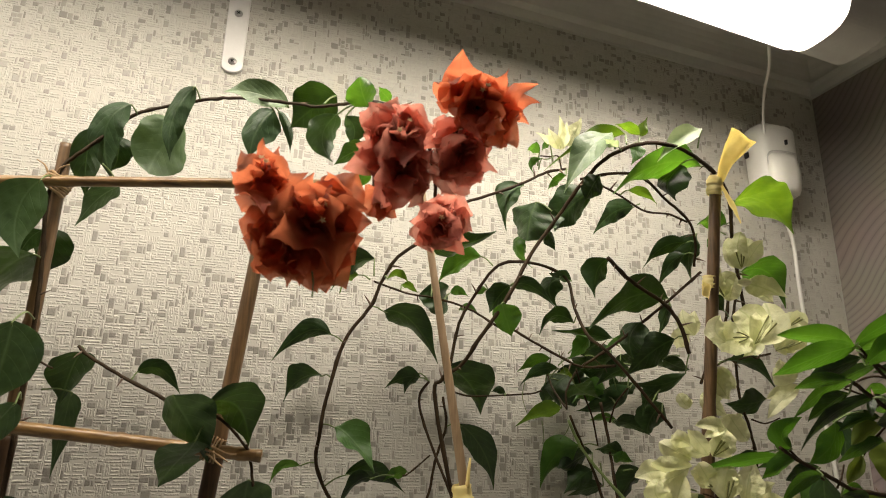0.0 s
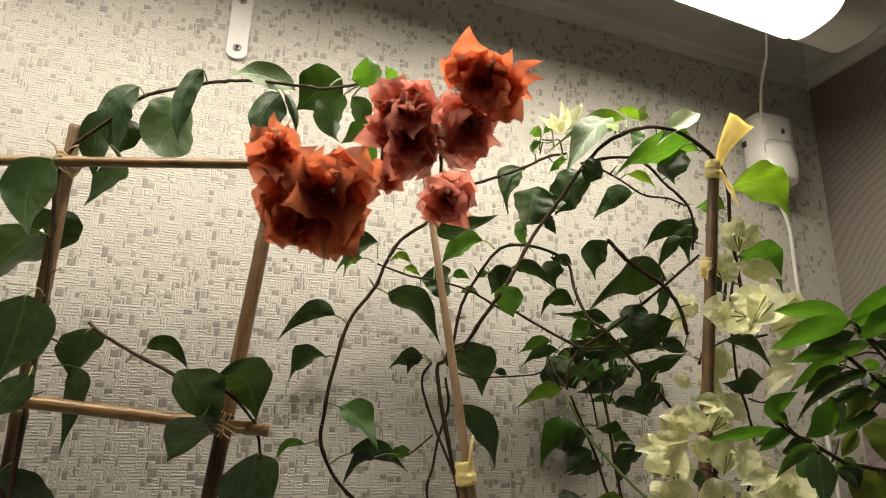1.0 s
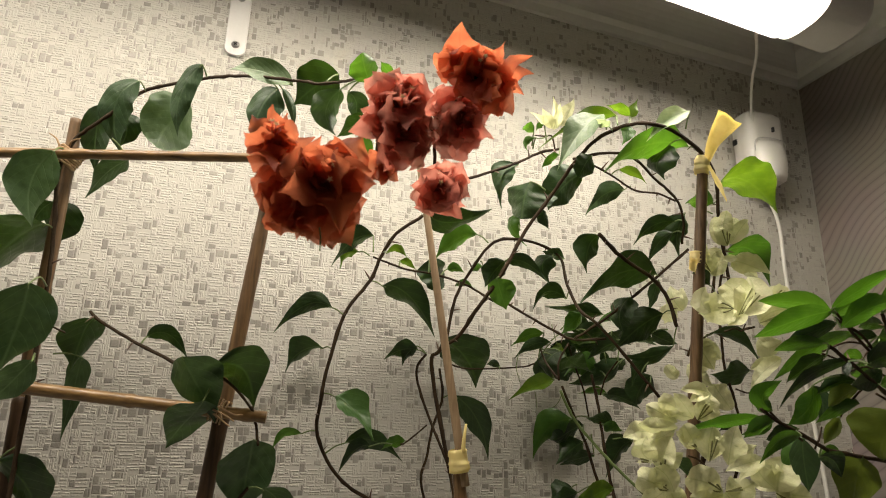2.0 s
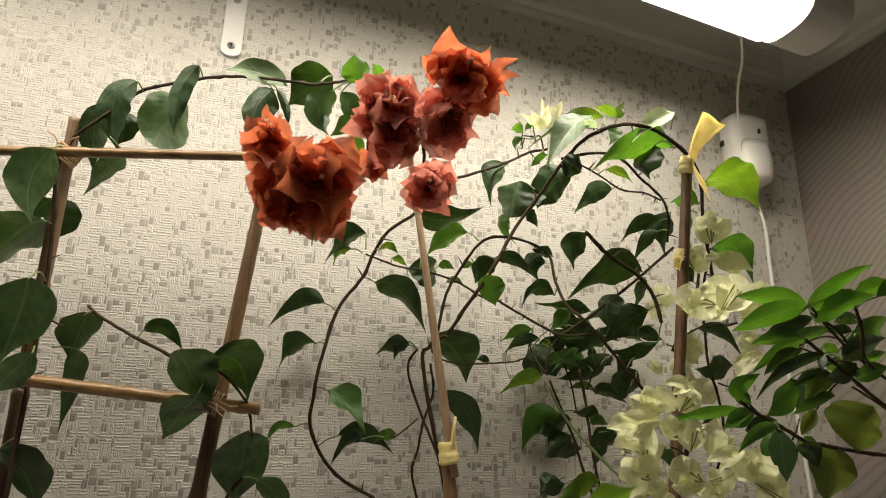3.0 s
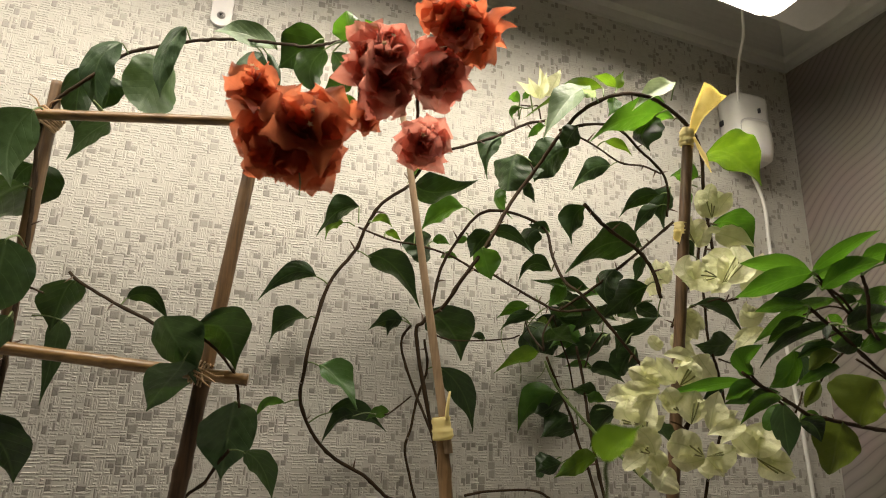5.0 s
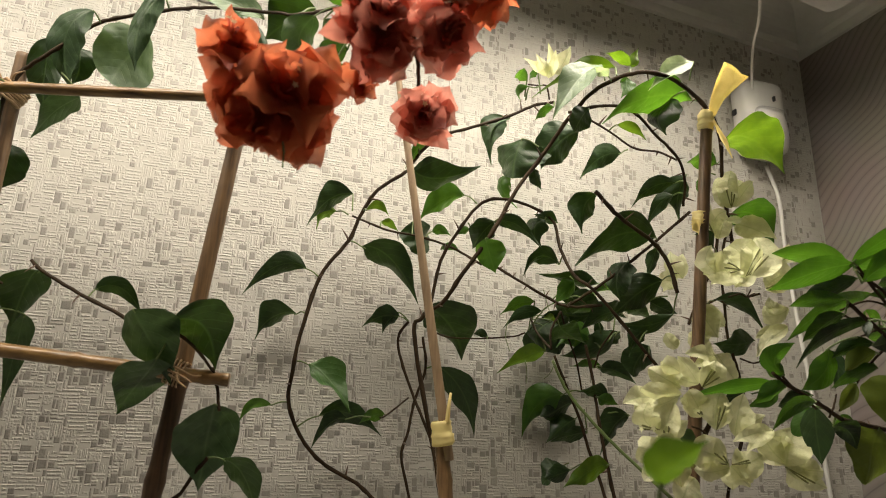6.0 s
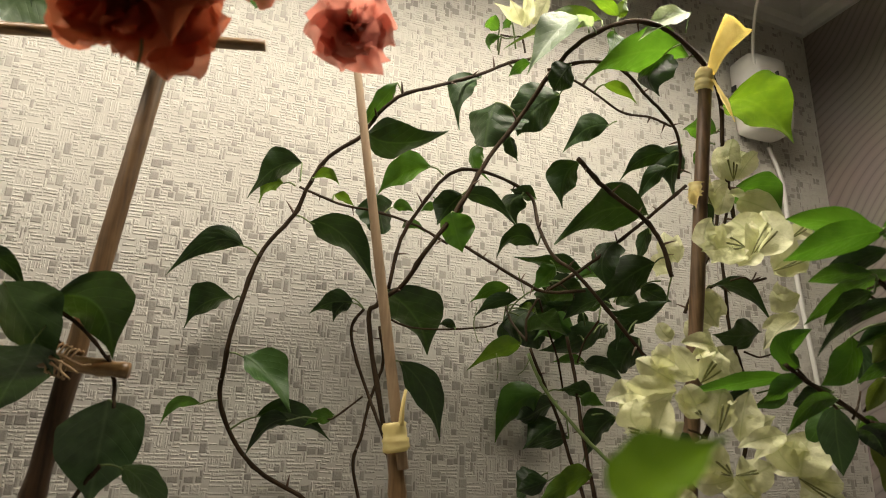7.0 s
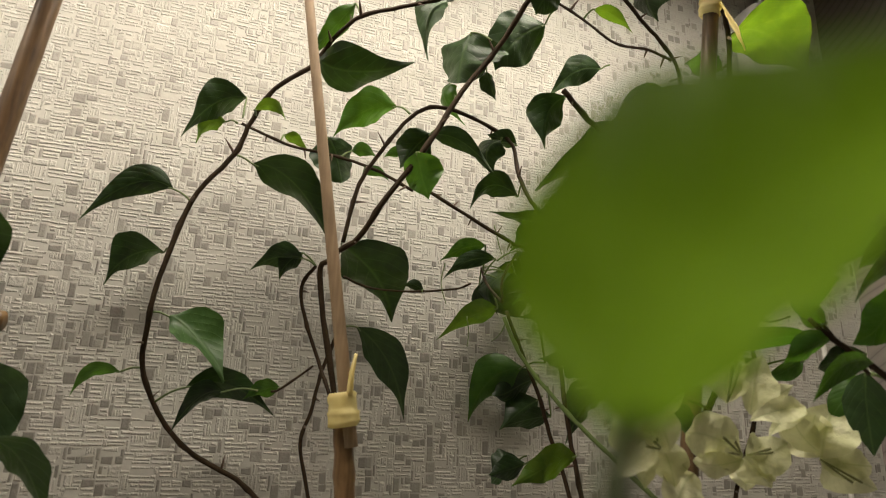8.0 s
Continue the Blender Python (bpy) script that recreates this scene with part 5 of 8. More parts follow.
sheet("bract", pink, (0.1091, 0.3691, 1.893), (0.1097, 0.3528, 1.877), (0.1058, 0.3402, 1.861), (0.0087, -0.0039, 0.0008), PAPERY, grow.uniform(-0.1, 0.4), 0.26, third)
sheet("bract", pink, (0.1087, 0.3671, 1.892), (0.1054, 0.3561, 1.88), (0.0988, 0.3465, 1.869), (0.0051, -0.0005, -0.0029), PAPERY, grow.uniform(-0.1, 0.4), 0.30, third)
sheet("bract", pink, (0.1076, 0.3665, 1.89), (0.1, 0.3557, 1.877), (0.0928, 0.3516, 1.87), (-0.0073, -0.0076, 0.0038), PAPERY, grow.uniform(-0.1, 0.4), 0.26, third)
sheet("bract", pink, (0.1086, 0.3718, 1.893), (0.1044, 0.3625, 1.88), (0.1, 0.3594, 1.872), (-0.0084, -0.005, 0.0009), PAPERY, grow.uniform(-0.1, 0.4), 0.30, third)
sheet("bract", pink, (0.1081, 0.3674, 1.869), (0.1093, 0.3547, 1.857), (0.1127, 0.3502, 1.849), (0.0071, 0.0003, 0.0062), PAPERY, grow.uniform(-0.1, 0.4), 0.26, third)
sheet("bract", pink, (0.1093, 0.3728, 1.872), (0.107, 0.3634, 1.861), (0.1064, 0.3609, 1.853), (0.0071, 0.0016, 0.0012), PAPERY, grow.uniform(-0.1, 0.4), 0.30, third)
sheet("bract", pink, (0.1054, 0.3626, 1.868), (0.0975, 0.3511, 1.862), (0.0908, 0.3443, 1.854), (-0.0031, -0.0029, 0.0063), PAPERY, grow.uniform(-0.1, 0.4), 0.26, third)
sheet("bract", pink, (0.1066, 0.3698, 1.872), (0.1013, 0.3618, 1.865), (0.0978, 0.357, 1.858), (-0.0035, -0.0011, 0.0029), PAPERY, grow.uniform(-0.1, 0.4), 0.30, third)
fourth = flower_head(A, red, (0.1039, 0.3880, 1.8601), 0.008, 3)
sheet("bract", red, (0.1048, 0.3939, 1.865), (0.096, 0.3838, 1.859), (0.0882, 0.3765, 1.857), (-0.0011, -0.0091, 0.0042), PAPERY, grow.uniform(-0.1, 0.4), 0.26, fourth)
sheet("bract", red, (0.1056, 0.3985, 1.867), (0.0987, 0.3885, 1.865), (0.0936, 0.3809, 1.866), (0.0029, -0.0078, 0.0023), PAPERY, grow.uniform(-0.1, 0.4), 0.30, fourth)
sheet("bract", red, (0.105, 0.3942, 1.863), (0.1007, 0.3883, 1.853), (0.094, 0.3802, 1.847), (-0.0051, -0.0027, 0.0034), PAPERY, grow.uniform(-0.1, 0.4), 0.26, fourth)
sheet("bract", red, (0.1045, 0.3908, 1.861), (0.1038, 0.3855, 1.853), (0.1001, 0.3791, 1.845), (-0.0051, -0.0011, 0.0005), PAPERY, grow.uniform(-0.1, 0.4), 0.30, fourth)
sheet("bract", red, (0.105, 0.3937, 1.861), (0.1077, 0.3844, 1.851), (0.1111, 0.3812, 1.849), (0.005, 0.0001, 0.0066), PAPERY, grow.uniform(-0.1, 0.4), 0.26, fourth)
sheet("bract", red, (0.1044, 0.3904, 1.859), (0.1075, 0.3826, 1.854), (0.1103, 0.3797, 1.853), (0.0018, -0, 0.0058), PAPERY, grow.uniform(-0.1, 0.4), 0.30, fourth)
sheet("bract", red, (0.103, 0.389, 1.86), (0.1044, 0.3778, 1.86), (0.108, 0.3632, 1.854), (-0.0028, -0.0011, 0.0056), PAPERY, grow.uniform(-0.1, 0.4), 0.26, fourth)
sheet("bract", red, (0.1035, 0.3915, 1.861), (0.1032, 0.3828, 1.862), (0.1053, 0.3711, 1.859), (-0.0037, -0.0001, 0.0034), PAPERY, grow.uniform(-0.1, 0.4), 0.30, fourth)
fifth = flower_head(A, pink, (0.1431, 0.3680, 1.8884), 0.0165, 7)
sheet("bract", pink, (0.1427, 0.3697, 1.896), (0.1313, 0.3638, 1.901), (0.1261, 0.3628, 1.903), (0.0051, -0.0012, 0.0075), PAPERY, grow.uniform(-0.1, 0.4), 0.26, fifth)
sheet("bract", pink, (0.1432, 0.3718, 1.897), (0.1321, 0.3705, 1.896), (0.1274, 0.3714, 1.895), (0, -0.0006, 0.0068), PAPERY, grow.uniform(-0.1, 0.4), 0.30, fifth)
sheet("bract", pink, (0.1429, 0.3706, 1.899), (0.1377, 0.3604, 1.902), (0.1379, 0.3542, 1.904), (0.0101, 0.0015, 0.0026), PAPERY, grow.uniform(-0.1, 0.4), 0.26, fifth)
sheet("bract", pink, (0.1435, 0.3728, 1.9), (0.1426, 0.3634, 1.903), (0.1448, 0.3583, 1.903), (0.008, 0.0032, -0.0011), PAPERY, grow.uniform(-0.1, 0.4), 0.30, fifth)
sheet("bract", pink, (0.1457, 0.3737, 1.899), (0.1537, 0.3687, 1.904), (0.1566, 0.3637, 1.906), (-0.0078, -0.0066, 0.0041), PAPERY, grow.uniform(-0.1, 0.4), 0.26, fifth)
sheet("bract", pink, (0.1448, 0.3707, 1.897), (0.1473, 0.3662, 1.904), (0.1475, 0.3622, 1.907), (-0.0088, -0.0031, 0.0005), PAPERY, grow.uniform(-0.1, 0.4), 0.30, fifth)
sheet("bract", pink, (0.1437, 0.373, 1.896), (0.135, 0.3655, 1.894), (0.1241, 0.3544, 1.887), (0.0006, -0.0046, 0.0068), PAPERY, grow.uniform(-0.1, 0.4), 0.26, fifth)
sheet("bract", pink, (0.1432, 0.3714, 1.895), (0.1367, 0.3673, 1.892), (0.1297, 0.3602, 1.884), (-0.0019, -0.0022, 0.0041), PAPERY, grow.uniform(-0.1, 0.4), 0.30, fifth)
sheet("bract", pink, (0.1464, 0.3747, 1.885), (0.1549, 0.3634, 1.883), (0.1639, 0.3586, 1.874), (-0.0005, -0.0089, 0.0066), PAPERY, grow.uniform(-0.1, 0.4), 0.26, fifth)
sheet("bract", pink, (0.1479, 0.379, 1.887), (0.1529, 0.3689, 1.889), (0.1611, 0.363, 1.885), (-0.0031, -0.0056, 0.0049), PAPERY, grow.uniform(-0.1, 0.4), 0.30, fifth)
sheet("bract", pink, (0.1438, 0.3663, 1.881), (0.1564, 0.3635, 1.888), (0.1612, 0.36, 1.891), (-0.0063, -0.0059, 0.0055), PAPERY, grow.uniform(-0.1, 0.4), 0.26, fifth)
sheet("bract", pink, (0.1459, 0.3722, 1.884), (0.1512, 0.3689, 1.896), (0.1525, 0.3656, 1.9), (-0.0079, -0.0022, 0.0015), PAPERY, grow.uniform(-0.1, 0.4), 0.30, fifth)
sheet("bract", pink, (0.1439, 0.3726, 1.882), (0.1487, 0.369, 1.871), (0.1496, 0.3645, 1.864), (0.0058, -0.0106, 0.0016), PAPERY, grow.uniform(-0.1, 0.4), 0.26, fifth)
sheet("bract", pink, (0.1457, 0.3784, 1.885), (0.1518, 0.3736, 1.878), (0.1538, 0.369, 1.873), (0.0025, -0.0094, 0.0036), PAPERY, grow.uniform(-0.1, 0.4), 0.30, fifth)
sheet("bract", pink, (0.1421, 0.3665, 1.878), (0.1346, 0.3649, 1.867), (0.1335, 0.3681, 1.86), (-0.0111, -0.0074, 0.0003), PAPERY, grow.uniform(-0.1, 0.4), 0.26, fifth)
sheet("bract", pink, (0.1414, 0.3641, 1.877), (0.1331, 0.3623, 1.871), (0.13, 0.3648, 1.867), (-0.0052, -0.0057, 0.002), PAPERY, grow.uniform(-0.1, 0.4), 0.30, fifth)
sheet("bract", pink, (0.1423, 0.3675, 1.881), (0.131, 0.3599, 1.877), (0.1215, 0.3594, 1.875), (0.0009, 0.0014, 0.0111), PAPERY, grow.uniform(-0.1, 0.4), 0.26, fifth)
sheet("bract", pink, (0.1436, 0.3721, 1.883), (0.1349, 0.3628, 1.884), (0.127, 0.36, 1.886), (0.0048, 0.0008, 0.0076), PAPERY, grow.uniform(-0.1, 0.4), 0.30, fifth)
sheet("bract", pink, (0.1468, 0.3759, 1.886), (0.1554, 0.3723, 1.877), (0.1568, 0.3659, 1.87), (0.005, -0.0029, 0.0063), PAPERY, grow.uniform(-0.1, 0.4), 0.26, fifth)
sheet("bract", pink, (0.1491, 0.3829, 1.889), (0.1517, 0.383, 1.88), (0.1503, 0.3792, 1.873), (0.0058, -0.0012, 0.0015), PAPERY, grow.uniform(-0.1, 0.4), 0.30, fifth)
sheet("bract", pink, (0.1418, 0.3659, 1.882), (0.1384, 0.3554, 1.886), (0.1407, 0.3503, 1.891), (-0.011, -0.0055, -0.0024), PAPERY, grow.uniform(-0.1, 0.4), 0.26, fifth)
sheet("bract", pink, (0.1436, 0.3719, 1.885), (0.1433, 0.3627, 1.888), (0.147, 0.3586, 1.892), (-0.0077, -0.0055, 0.0002), PAPERY, grow.uniform(-0.1, 0.4), 0.30, fifth)
sheet("bract", pink, (0.1408, 0.3628, 1.884), (0.1331, 0.355, 1.879), (0.1252, 0.3524, 1.88), (0.0013, -0.0019, 0.0077), PAPERY, grow.uniform(-0.1, 0.4), 0.26, fifth)
sheet("bract", pink, (0.1425, 0.3688, 1.887), (0.1364, 0.3619, 1.885), (0.1312, 0.3586, 1.887), (0.0026, -0.0013, 0.0042), PAPERY, grow.uniform(-0.1, 0.4), 0.30, fifth)
sheet("bract", pink, (0.1436, 0.3683, 1.885), (0.1481, 0.3627, 1.889), (0.1512, 0.3551, 1.888), (-0.007, -0.0072, 0.003), PAPERY, grow.uniform(-0.1, 0.4), 0.26, fifth)
sheet("bract", pink, (0.143, 0.3662, 1.884), (0.1439, 0.3612, 1.89), (0.145, 0.3539, 1.89), (-0.0072, -0.004, 0.0003), PAPERY, grow.uniform(-0.1, 0.4), 0.30, fifth)
sheet("bract", pink, (0.1431, 0.3662, 1.881), (0.1442, 0.3611, 1.872), (0.1397, 0.3516, 1.861), (0.0076, -0.0036, 0.0003), PAPERY, grow.uniform(-0.1, 0.4), 0.26, fifth)
sheet("bract", pink, (0.1426, 0.3646, 1.88), (0.1404, 0.3614, 1.873), (0.1339, 0.3535, 1.865), (0.0054, -0.0008, -0.0032), PAPERY, grow.uniform(-0.1, 0.4), 0.30, fifth)
sixth = flower_head(A, red, (0.1537, 0.3580, 1.9142), 0.017, 7)
sheet("bract", red, (0.1486, 0.3601, 1.919), (0.1388, 0.3505, 1.928), (0.1374, 0.3435, 1.94), (0.0101, -0.0065, 0.0006), PAPERY, grow.uniform(-0.1, 0.4), 0.26, sixth)
sheet("bract", red, (0.1496, 0.3636, 1.921), (0.1387, 0.3594, 1.926), (0.1335, 0.356, 1.934), (0.0054, -0.0063, 0.0034), PAPERY, grow.uniform(-0.1, 0.4), 0.30, sixth)
sheet("bract", red, (0.145, 0.361, 1.918), (0.1326, 0.3514, 1.92), (0.1239, 0.3408, 1.915), (0.0024, -0.0119, 0.0016), PAPERY, grow.uniform(-0.1, 0.4), 0.26, sixth)
sheet("bract", red, (0.1443, 0.3582, 1.916), (0.133, 0.3544, 1.913), (0.1261, 0.3479, 1.907), (-0.0026, -0.0091, 0.0025), PAPERY, grow.uniform(-0.1, 0.4), 0.30, sixth)
sheet("bract", red, (0.149, 0.3613, 1.919), (0.1344, 0.3556, 1.915), (0.129, 0.3513, 1.905), (-0.0019, 0.0016, 0.0112), PAPERY, grow.uniform(-0.1, 0.4), 0.26, sixth)
sheet("bract", red, (0.1501, 0.3652, 1.922), (0.1392, 0.357, 1.923), (0.1324, 0.3526, 1.916), (0.0024, 0.0002, 0.0085), PAPERY, grow.uniform(-0.1, 0.4), 0.30, sixth)
sheet("bract", red, (0.1553, 0.3573, 1.918), (0.1553, 0.3524, 1.927), (0.1604, 0.3497, 1.929), (-0.0099, -0.0046, 0.0005), PAPERY, grow.uniform(-0.1, 0.4), 0.26, sixth)
sheet("bract", red, (0.1563, 0.36, 1.92), (0.1604, 0.3556, 1.926), (0.1657, 0.3546, 1.926), (-0.0055, -0.0058, 0.0025), PAPERY, grow.uniform(-0.1, 0.4), 0.30, sixth)
sheet("bract", red, (0.1614, 0.3633, 1.919), (0.1699, 0.353, 1.922), (0.1823, 0.3409, 1.925), (-0.0024, 0.0018, 0.0084), PAPERY, grow.uniform(-0.1, 0.4), 0.26, sixth)
sheet("bract", red, (0.1605, 0.3612, 1.917), (0.1617, 0.3527, 1.924), (0.1649, 0.3419, 1.932), (-0.0036, 0.0033, 0.004), PAPERY, grow.uniform(-0.1, 0.4), 0.30, sixth)
sheet("bract", red, (0.1615, 0.3583, 1.916), (0.1736, 0.3544, 1.92), (0.1873, 0.3495, 1.918), (-0.001, -0.0019, 0.0086), PAPERY, grow.uniform(-0.1, 0.4), 0.26, sixth)
sheet("bract", red, (0.1626, 0.361, 1.918), (0.1745, 0.3607, 1.916), (0.1851, 0.3607, 1.909), (0.0027, -0.0024, 0.0062), PAPERY, grow.uniform(-0.1, 0.4), 0.30, sixth)
sheet("bract", red, (0.1599, 0.3592, 1.912), (0.173, 0.3576, 1.912), (0.178, 0.3537, 1.913), (0.0004, 0.0006, 0.0102), PAPERY, grow.uniform(-0.1, 0.4), 0.26, sixth)
sheet("bract", red, (0.1614, 0.363, 1.915), (0.1712, 0.3661, 1.908), (0.1762, 0.3646, 1.906), (0.0052, -0.0004, 0.0079), PAPERY, grow.uniform(-0.1, 0.4), 0.30, sixth)
sheet("bract", red, (0.1624, 0.366, 1.908), (0.1701, 0.3552, 1.9), (0.1693, 0.3429, 1.883), (0.0036, -0.0099, 0.005), PAPERY, grow.uniform(-0.1, 0.4), 0.26, sixth)
sheet("bract", red, (0.164, 0.3699, 1.911), (0.1686, 0.364, 1.901), (0.1654, 0.356, 1.888), (0.0053, -0.0072, 0.0015), PAPERY, grow.uniform(-0.1, 0.4), 0.30, sixth)
sheet("bract", red, (0.1564, 0.36, 1.908), (0.1611, 0.3515, 1.892), (0.1611, 0.3456, 1.883), (0.0061, -0.0063, 0.0032), PAPERY, grow.uniform(-0.1, 0.4), 0.26, sixth)
sheet("bract", red, (0.1586, 0.366, 1.911), (0.1641, 0.3576, 1.902), (0.1653, 0.3523, 1.897), (0.0022, -0.0047, 0.004), PAPERY, grow.uniform(-0.1, 0.4), 0.30, sixth)
sheet("bract", red, (0.152, 0.3584, 1.91), (0.1431, 0.354, 1.902), (0.1365, 0.351, 1.893), (-0.0071, -0.0032, 0.0062), PAPERY, grow.uniform(-0.1, 0.4), 0.26, sixth)
sheet("bract", red, (0.1512, 0.356, 1.909), (0.1433, 0.3517, 1.904), (0.1367, 0.3488, 1.898), (-0.0035, -0.0039, 0.006), PAPERY, grow.uniform(-0.1, 0.4), 0.30, sixth)
sheet("bract", red, (0.1511, 0.3561, 1.913), (0.1469, 0.3496, 1.92), (0.149, 0.3443, 1.928), (-0.0072, 0.0098, 0.0056), PAPERY, grow.uniform(-0.1, 0.4), 0.26, sixth)
sheet("bract", red, (0.1504, 0.3538, 1.911), (0.1418, 0.3511, 1.915), (0.1383, 0.3479, 1.923), (-0.0037, 0.0101, 0.0003), PAPERY, grow.uniform(-0.1, 0.4), 0.30, sixth)
sheet("bract", red, (0.1529, 0.3557, 1.911), (0.155, 0.3432, 1.896), (0.1566, 0.3284, 1.885), (0.0038, -0.009, 0.0055), PAPERY, grow.uniform(-0.1, 0.4), 0.26, sixth)
sheet("bract", red, (0.1517, 0.3523, 1.909), (0.1514, 0.3427, 1.894), (0.1519, 0.3307, 1.882), (0.0059, -0.0076, 0.0027), PAPERY, grow.uniform(-0.1, 0.4), 0.30, sixth)
sheet("bract", red, (0.1528, 0.361, 1.916), (0.1406, 0.349, 1.91), (0.1316, 0.3409, 1.907), (0.0005, -0.0115, 0.0034), PAPERY, grow.uniform(-0.1, 0.4), 0.26, sixth)
sheet("bract", red, (0.1538, 0.3644, 1.918), (0.1447, 0.3518, 1.916), (0.1382, 0.3431, 1.915), (0.0034, -0.0088, 0.0009), PAPERY, grow.uniform(-0.1, 0.4), 0.30, sixth)
sheet("bract", red, (0.1525, 0.3544, 1.912), (0.1593, 0.3523, 1.916), (0.1638, 0.3492, 1.921), (-0.0083, -0.0066, 0.0037), PAPERY, grow.uniform(-0.1, 0.4), 0.26, sixth)
sheet("bract", red, (0.1544, 0.3598, 1.915), (0.1569, 0.3575, 1.922), (0.1572, 0.3551, 1.928), (-0.0096, -0.0026, -0.0003), PAPERY, grow.uniform(-0.1, 0.4), 0.30, sixth)
sheet("bract", red, (0.1509, 0.3576, 1.911), (0.1455, 0.3441, 1.895), (0.1466, 0.3364, 1.883), (0.0082, -0.0046, 0.0009), PAPERY, grow.uniform(-0.1, 0.4), 0.26, sixth)
sheet("bract", red, (0.1497, 0.3538, 1.909), (0.144, 0.344, 1.897), (0.1434, 0.339, 1.888), (0.0067, -0.0025, -0.0012), PAPERY, grow.uniform(-0.1, 0.4), 0.30, sixth)
seventh = flower_head(A, pink, (0.1430, 0.3990, 1.8544), 0.0135, 5)
sheet("bract", pink, (0.1438, 0.4022, 1.856), (0.131, 0.3908, 1.853), (0.1208, 0.3883, 1.849), (-0.0009, -0.0052, 0.0083), PAPERY, grow.uniform(-0.1, 0.4), 0.26, seventh)
sheet("bract", pink, (0.1432, 0.3998, 1.855), (0.135, 0.389, 1.856), (0.1266, 0.3856, 1.856), (0.0026, -0.0039, 0.0047), PAPERY, grow.uniform(-0.1, 0.4), 0.30, seventh)
sheet("bract", pink, (0.1432, 0.4074, 1.86), (0.1375, 0.402, 1.865), (0.1258, 0.3958, 1.863), (0.0044, -0.0037, 0.0077), PAPERY, grow.uniform(-0.1, 0.4), 0.26, seventh)
sheet("bract", pink, (0.1427, 0.4057, 1.859), (0.1353, 0.4032, 1.86), (0.1271, 0.3999, 1.853), (-0.0012, -0.002, 0.0065), PAPERY, grow.uniform(-0.1, 0.4), 0.30, seventh)
sheet("bract", pink, (0.1459, 0.4028, 1.858), (0.1471, 0.401, 1.868), (0.1438, 0.3972, 1.875), (0.0108, 0.0013, 0.0022), PAPERY, grow.uniform(-0.1, 0.4), 0.26, seventh)
sheet("bract", pink, (0.1449, 0.3993, 1.857), (0.1417, 0.3993, 1.863), (0.1364, 0.3981, 1.867), (0.0059, -0.0002, 0.0053), PAPERY, grow.uniform(-0.1, 0.4), 0.30, seventh)
sheet("bract", pink, (0.1492, 0.4074, 1.861), (0.1551, 0.4009, 1.869), (0.1563, 0.3961, 1.874), (-0.0067, 0.0041, 0.006), PAPERY, grow.uniform(-0.1, 0.4), 0.26, seventh)
sheet("bract", pink, (0.1506, 0.4119, 1.863), (0.1574, 0.4073, 1.867), (0.1598, 0.4036, 1.87), (-0.0035, 0.0018, 0.0057), PAPERY, grow.uniform(-0.1, 0.4), 0.30, seventh)
sheet("bract", pink, (0.1472, 0.4, 1.855), (0.1568, 0.399, 1.856), (0.1631, 0.3993, 1.851), (0.003, -0.0022, 0.0096), PAPERY, grow.uniform(-0.1, 0.4), 0.26, seventh)
sheet("bract", pink, (0.1465, 0.398, 1.855), (0.1538, 0.3981, 1.853), (0.1571, 0.3993, 1.848), (0.0043, -0.0018, 0.0061), PAPERY, grow.uniform(-0.1, 0.4), 0.30, seventh)
sheet("bract", pink, (0.146, 0.4028, 1.854), (0.1501, 0.402, 1.844), (0.1589, 0.4014, 1.836), (0.0056, -0.0096, 0.0032), PAPERY, grow.uniform(-0.1, 0.4), 0.26, seventh)
sheet("bract", pink, (0.1477, 0.4084, 1.856), (0.1534, 0.4063, 1.85), (0.1626, 0.4042, 1.846), (0.0022, -0.008, 0.0047), PAPERY, grow.uniform(-0.1, 0.4), 0.30, seventh)
sheet("bract", pink, (0.1427, 0.4051, 1.855), (0.136, 0.4007, 1.844), (0.1263, 0.4015, 1.84), (-0.0078, -0.0077, 0.0046), PAPERY, grow.uniform(-0.1, 0.4), 0.26, seventh)
sheet("bract", pink, (0.142, 0.4022, 1.853), (0.1397, 0.3986, 1.844), (0.1342, 0.3997, 1.839), (-0.0078, -0.0047, 0.0014), PAPERY, grow.uniform(-0.1, 0.4), 0.30, seventh)
sheet("bract", pink, (0.1432, 0.3998, 1.853), (0.1412, 0.3953, 1.841), (0.1355, 0.3907, 1.835), (-0.0086, -0.0014, 0.002), PAPERY, grow.uniform(-0.1, 0.4), 0.26, seventh)
sheet("bract", pink, (0.1425, 0.397, 1.852), (0.1457, 0.3911, 1.842), (0.1435, 0.387, 1.836), (-0.0073, 0.0005, -0.0029), PAPERY, grow.uniform(-0.1, 0.4), 0.30, seventh)
sheet("bract", pink, (0.1412, 0.3997, 1.854), (0.1283, 0.3943, 1.848), (0.1212, 0.3917, 1.842), (-0.0054, -0.0094, 0.0045), PAPERY, grow.uniform(-0.1, 0.4), 0.26, seventh)
sheet("bract", pink, (0.1425, 0.4052, 1.857), (0.1345, 0.4014, 1.846), (0.1312, 0.3993, 1.838), (-0.0066, -0.0054, 0.0011), PAPERY, grow.uniform(-0.1, 0.4), 0.30, seventh)
sheet("bract", pink, (0.1432, 0.4001, 1.855), (0.1473, 0.3932, 1.849), (0.151, 0.3856, 1.839), (0.0051, -0.0017, 0.0066), PAPERY, grow.uniform(-0.1, 0.4), 0.26, seventh)
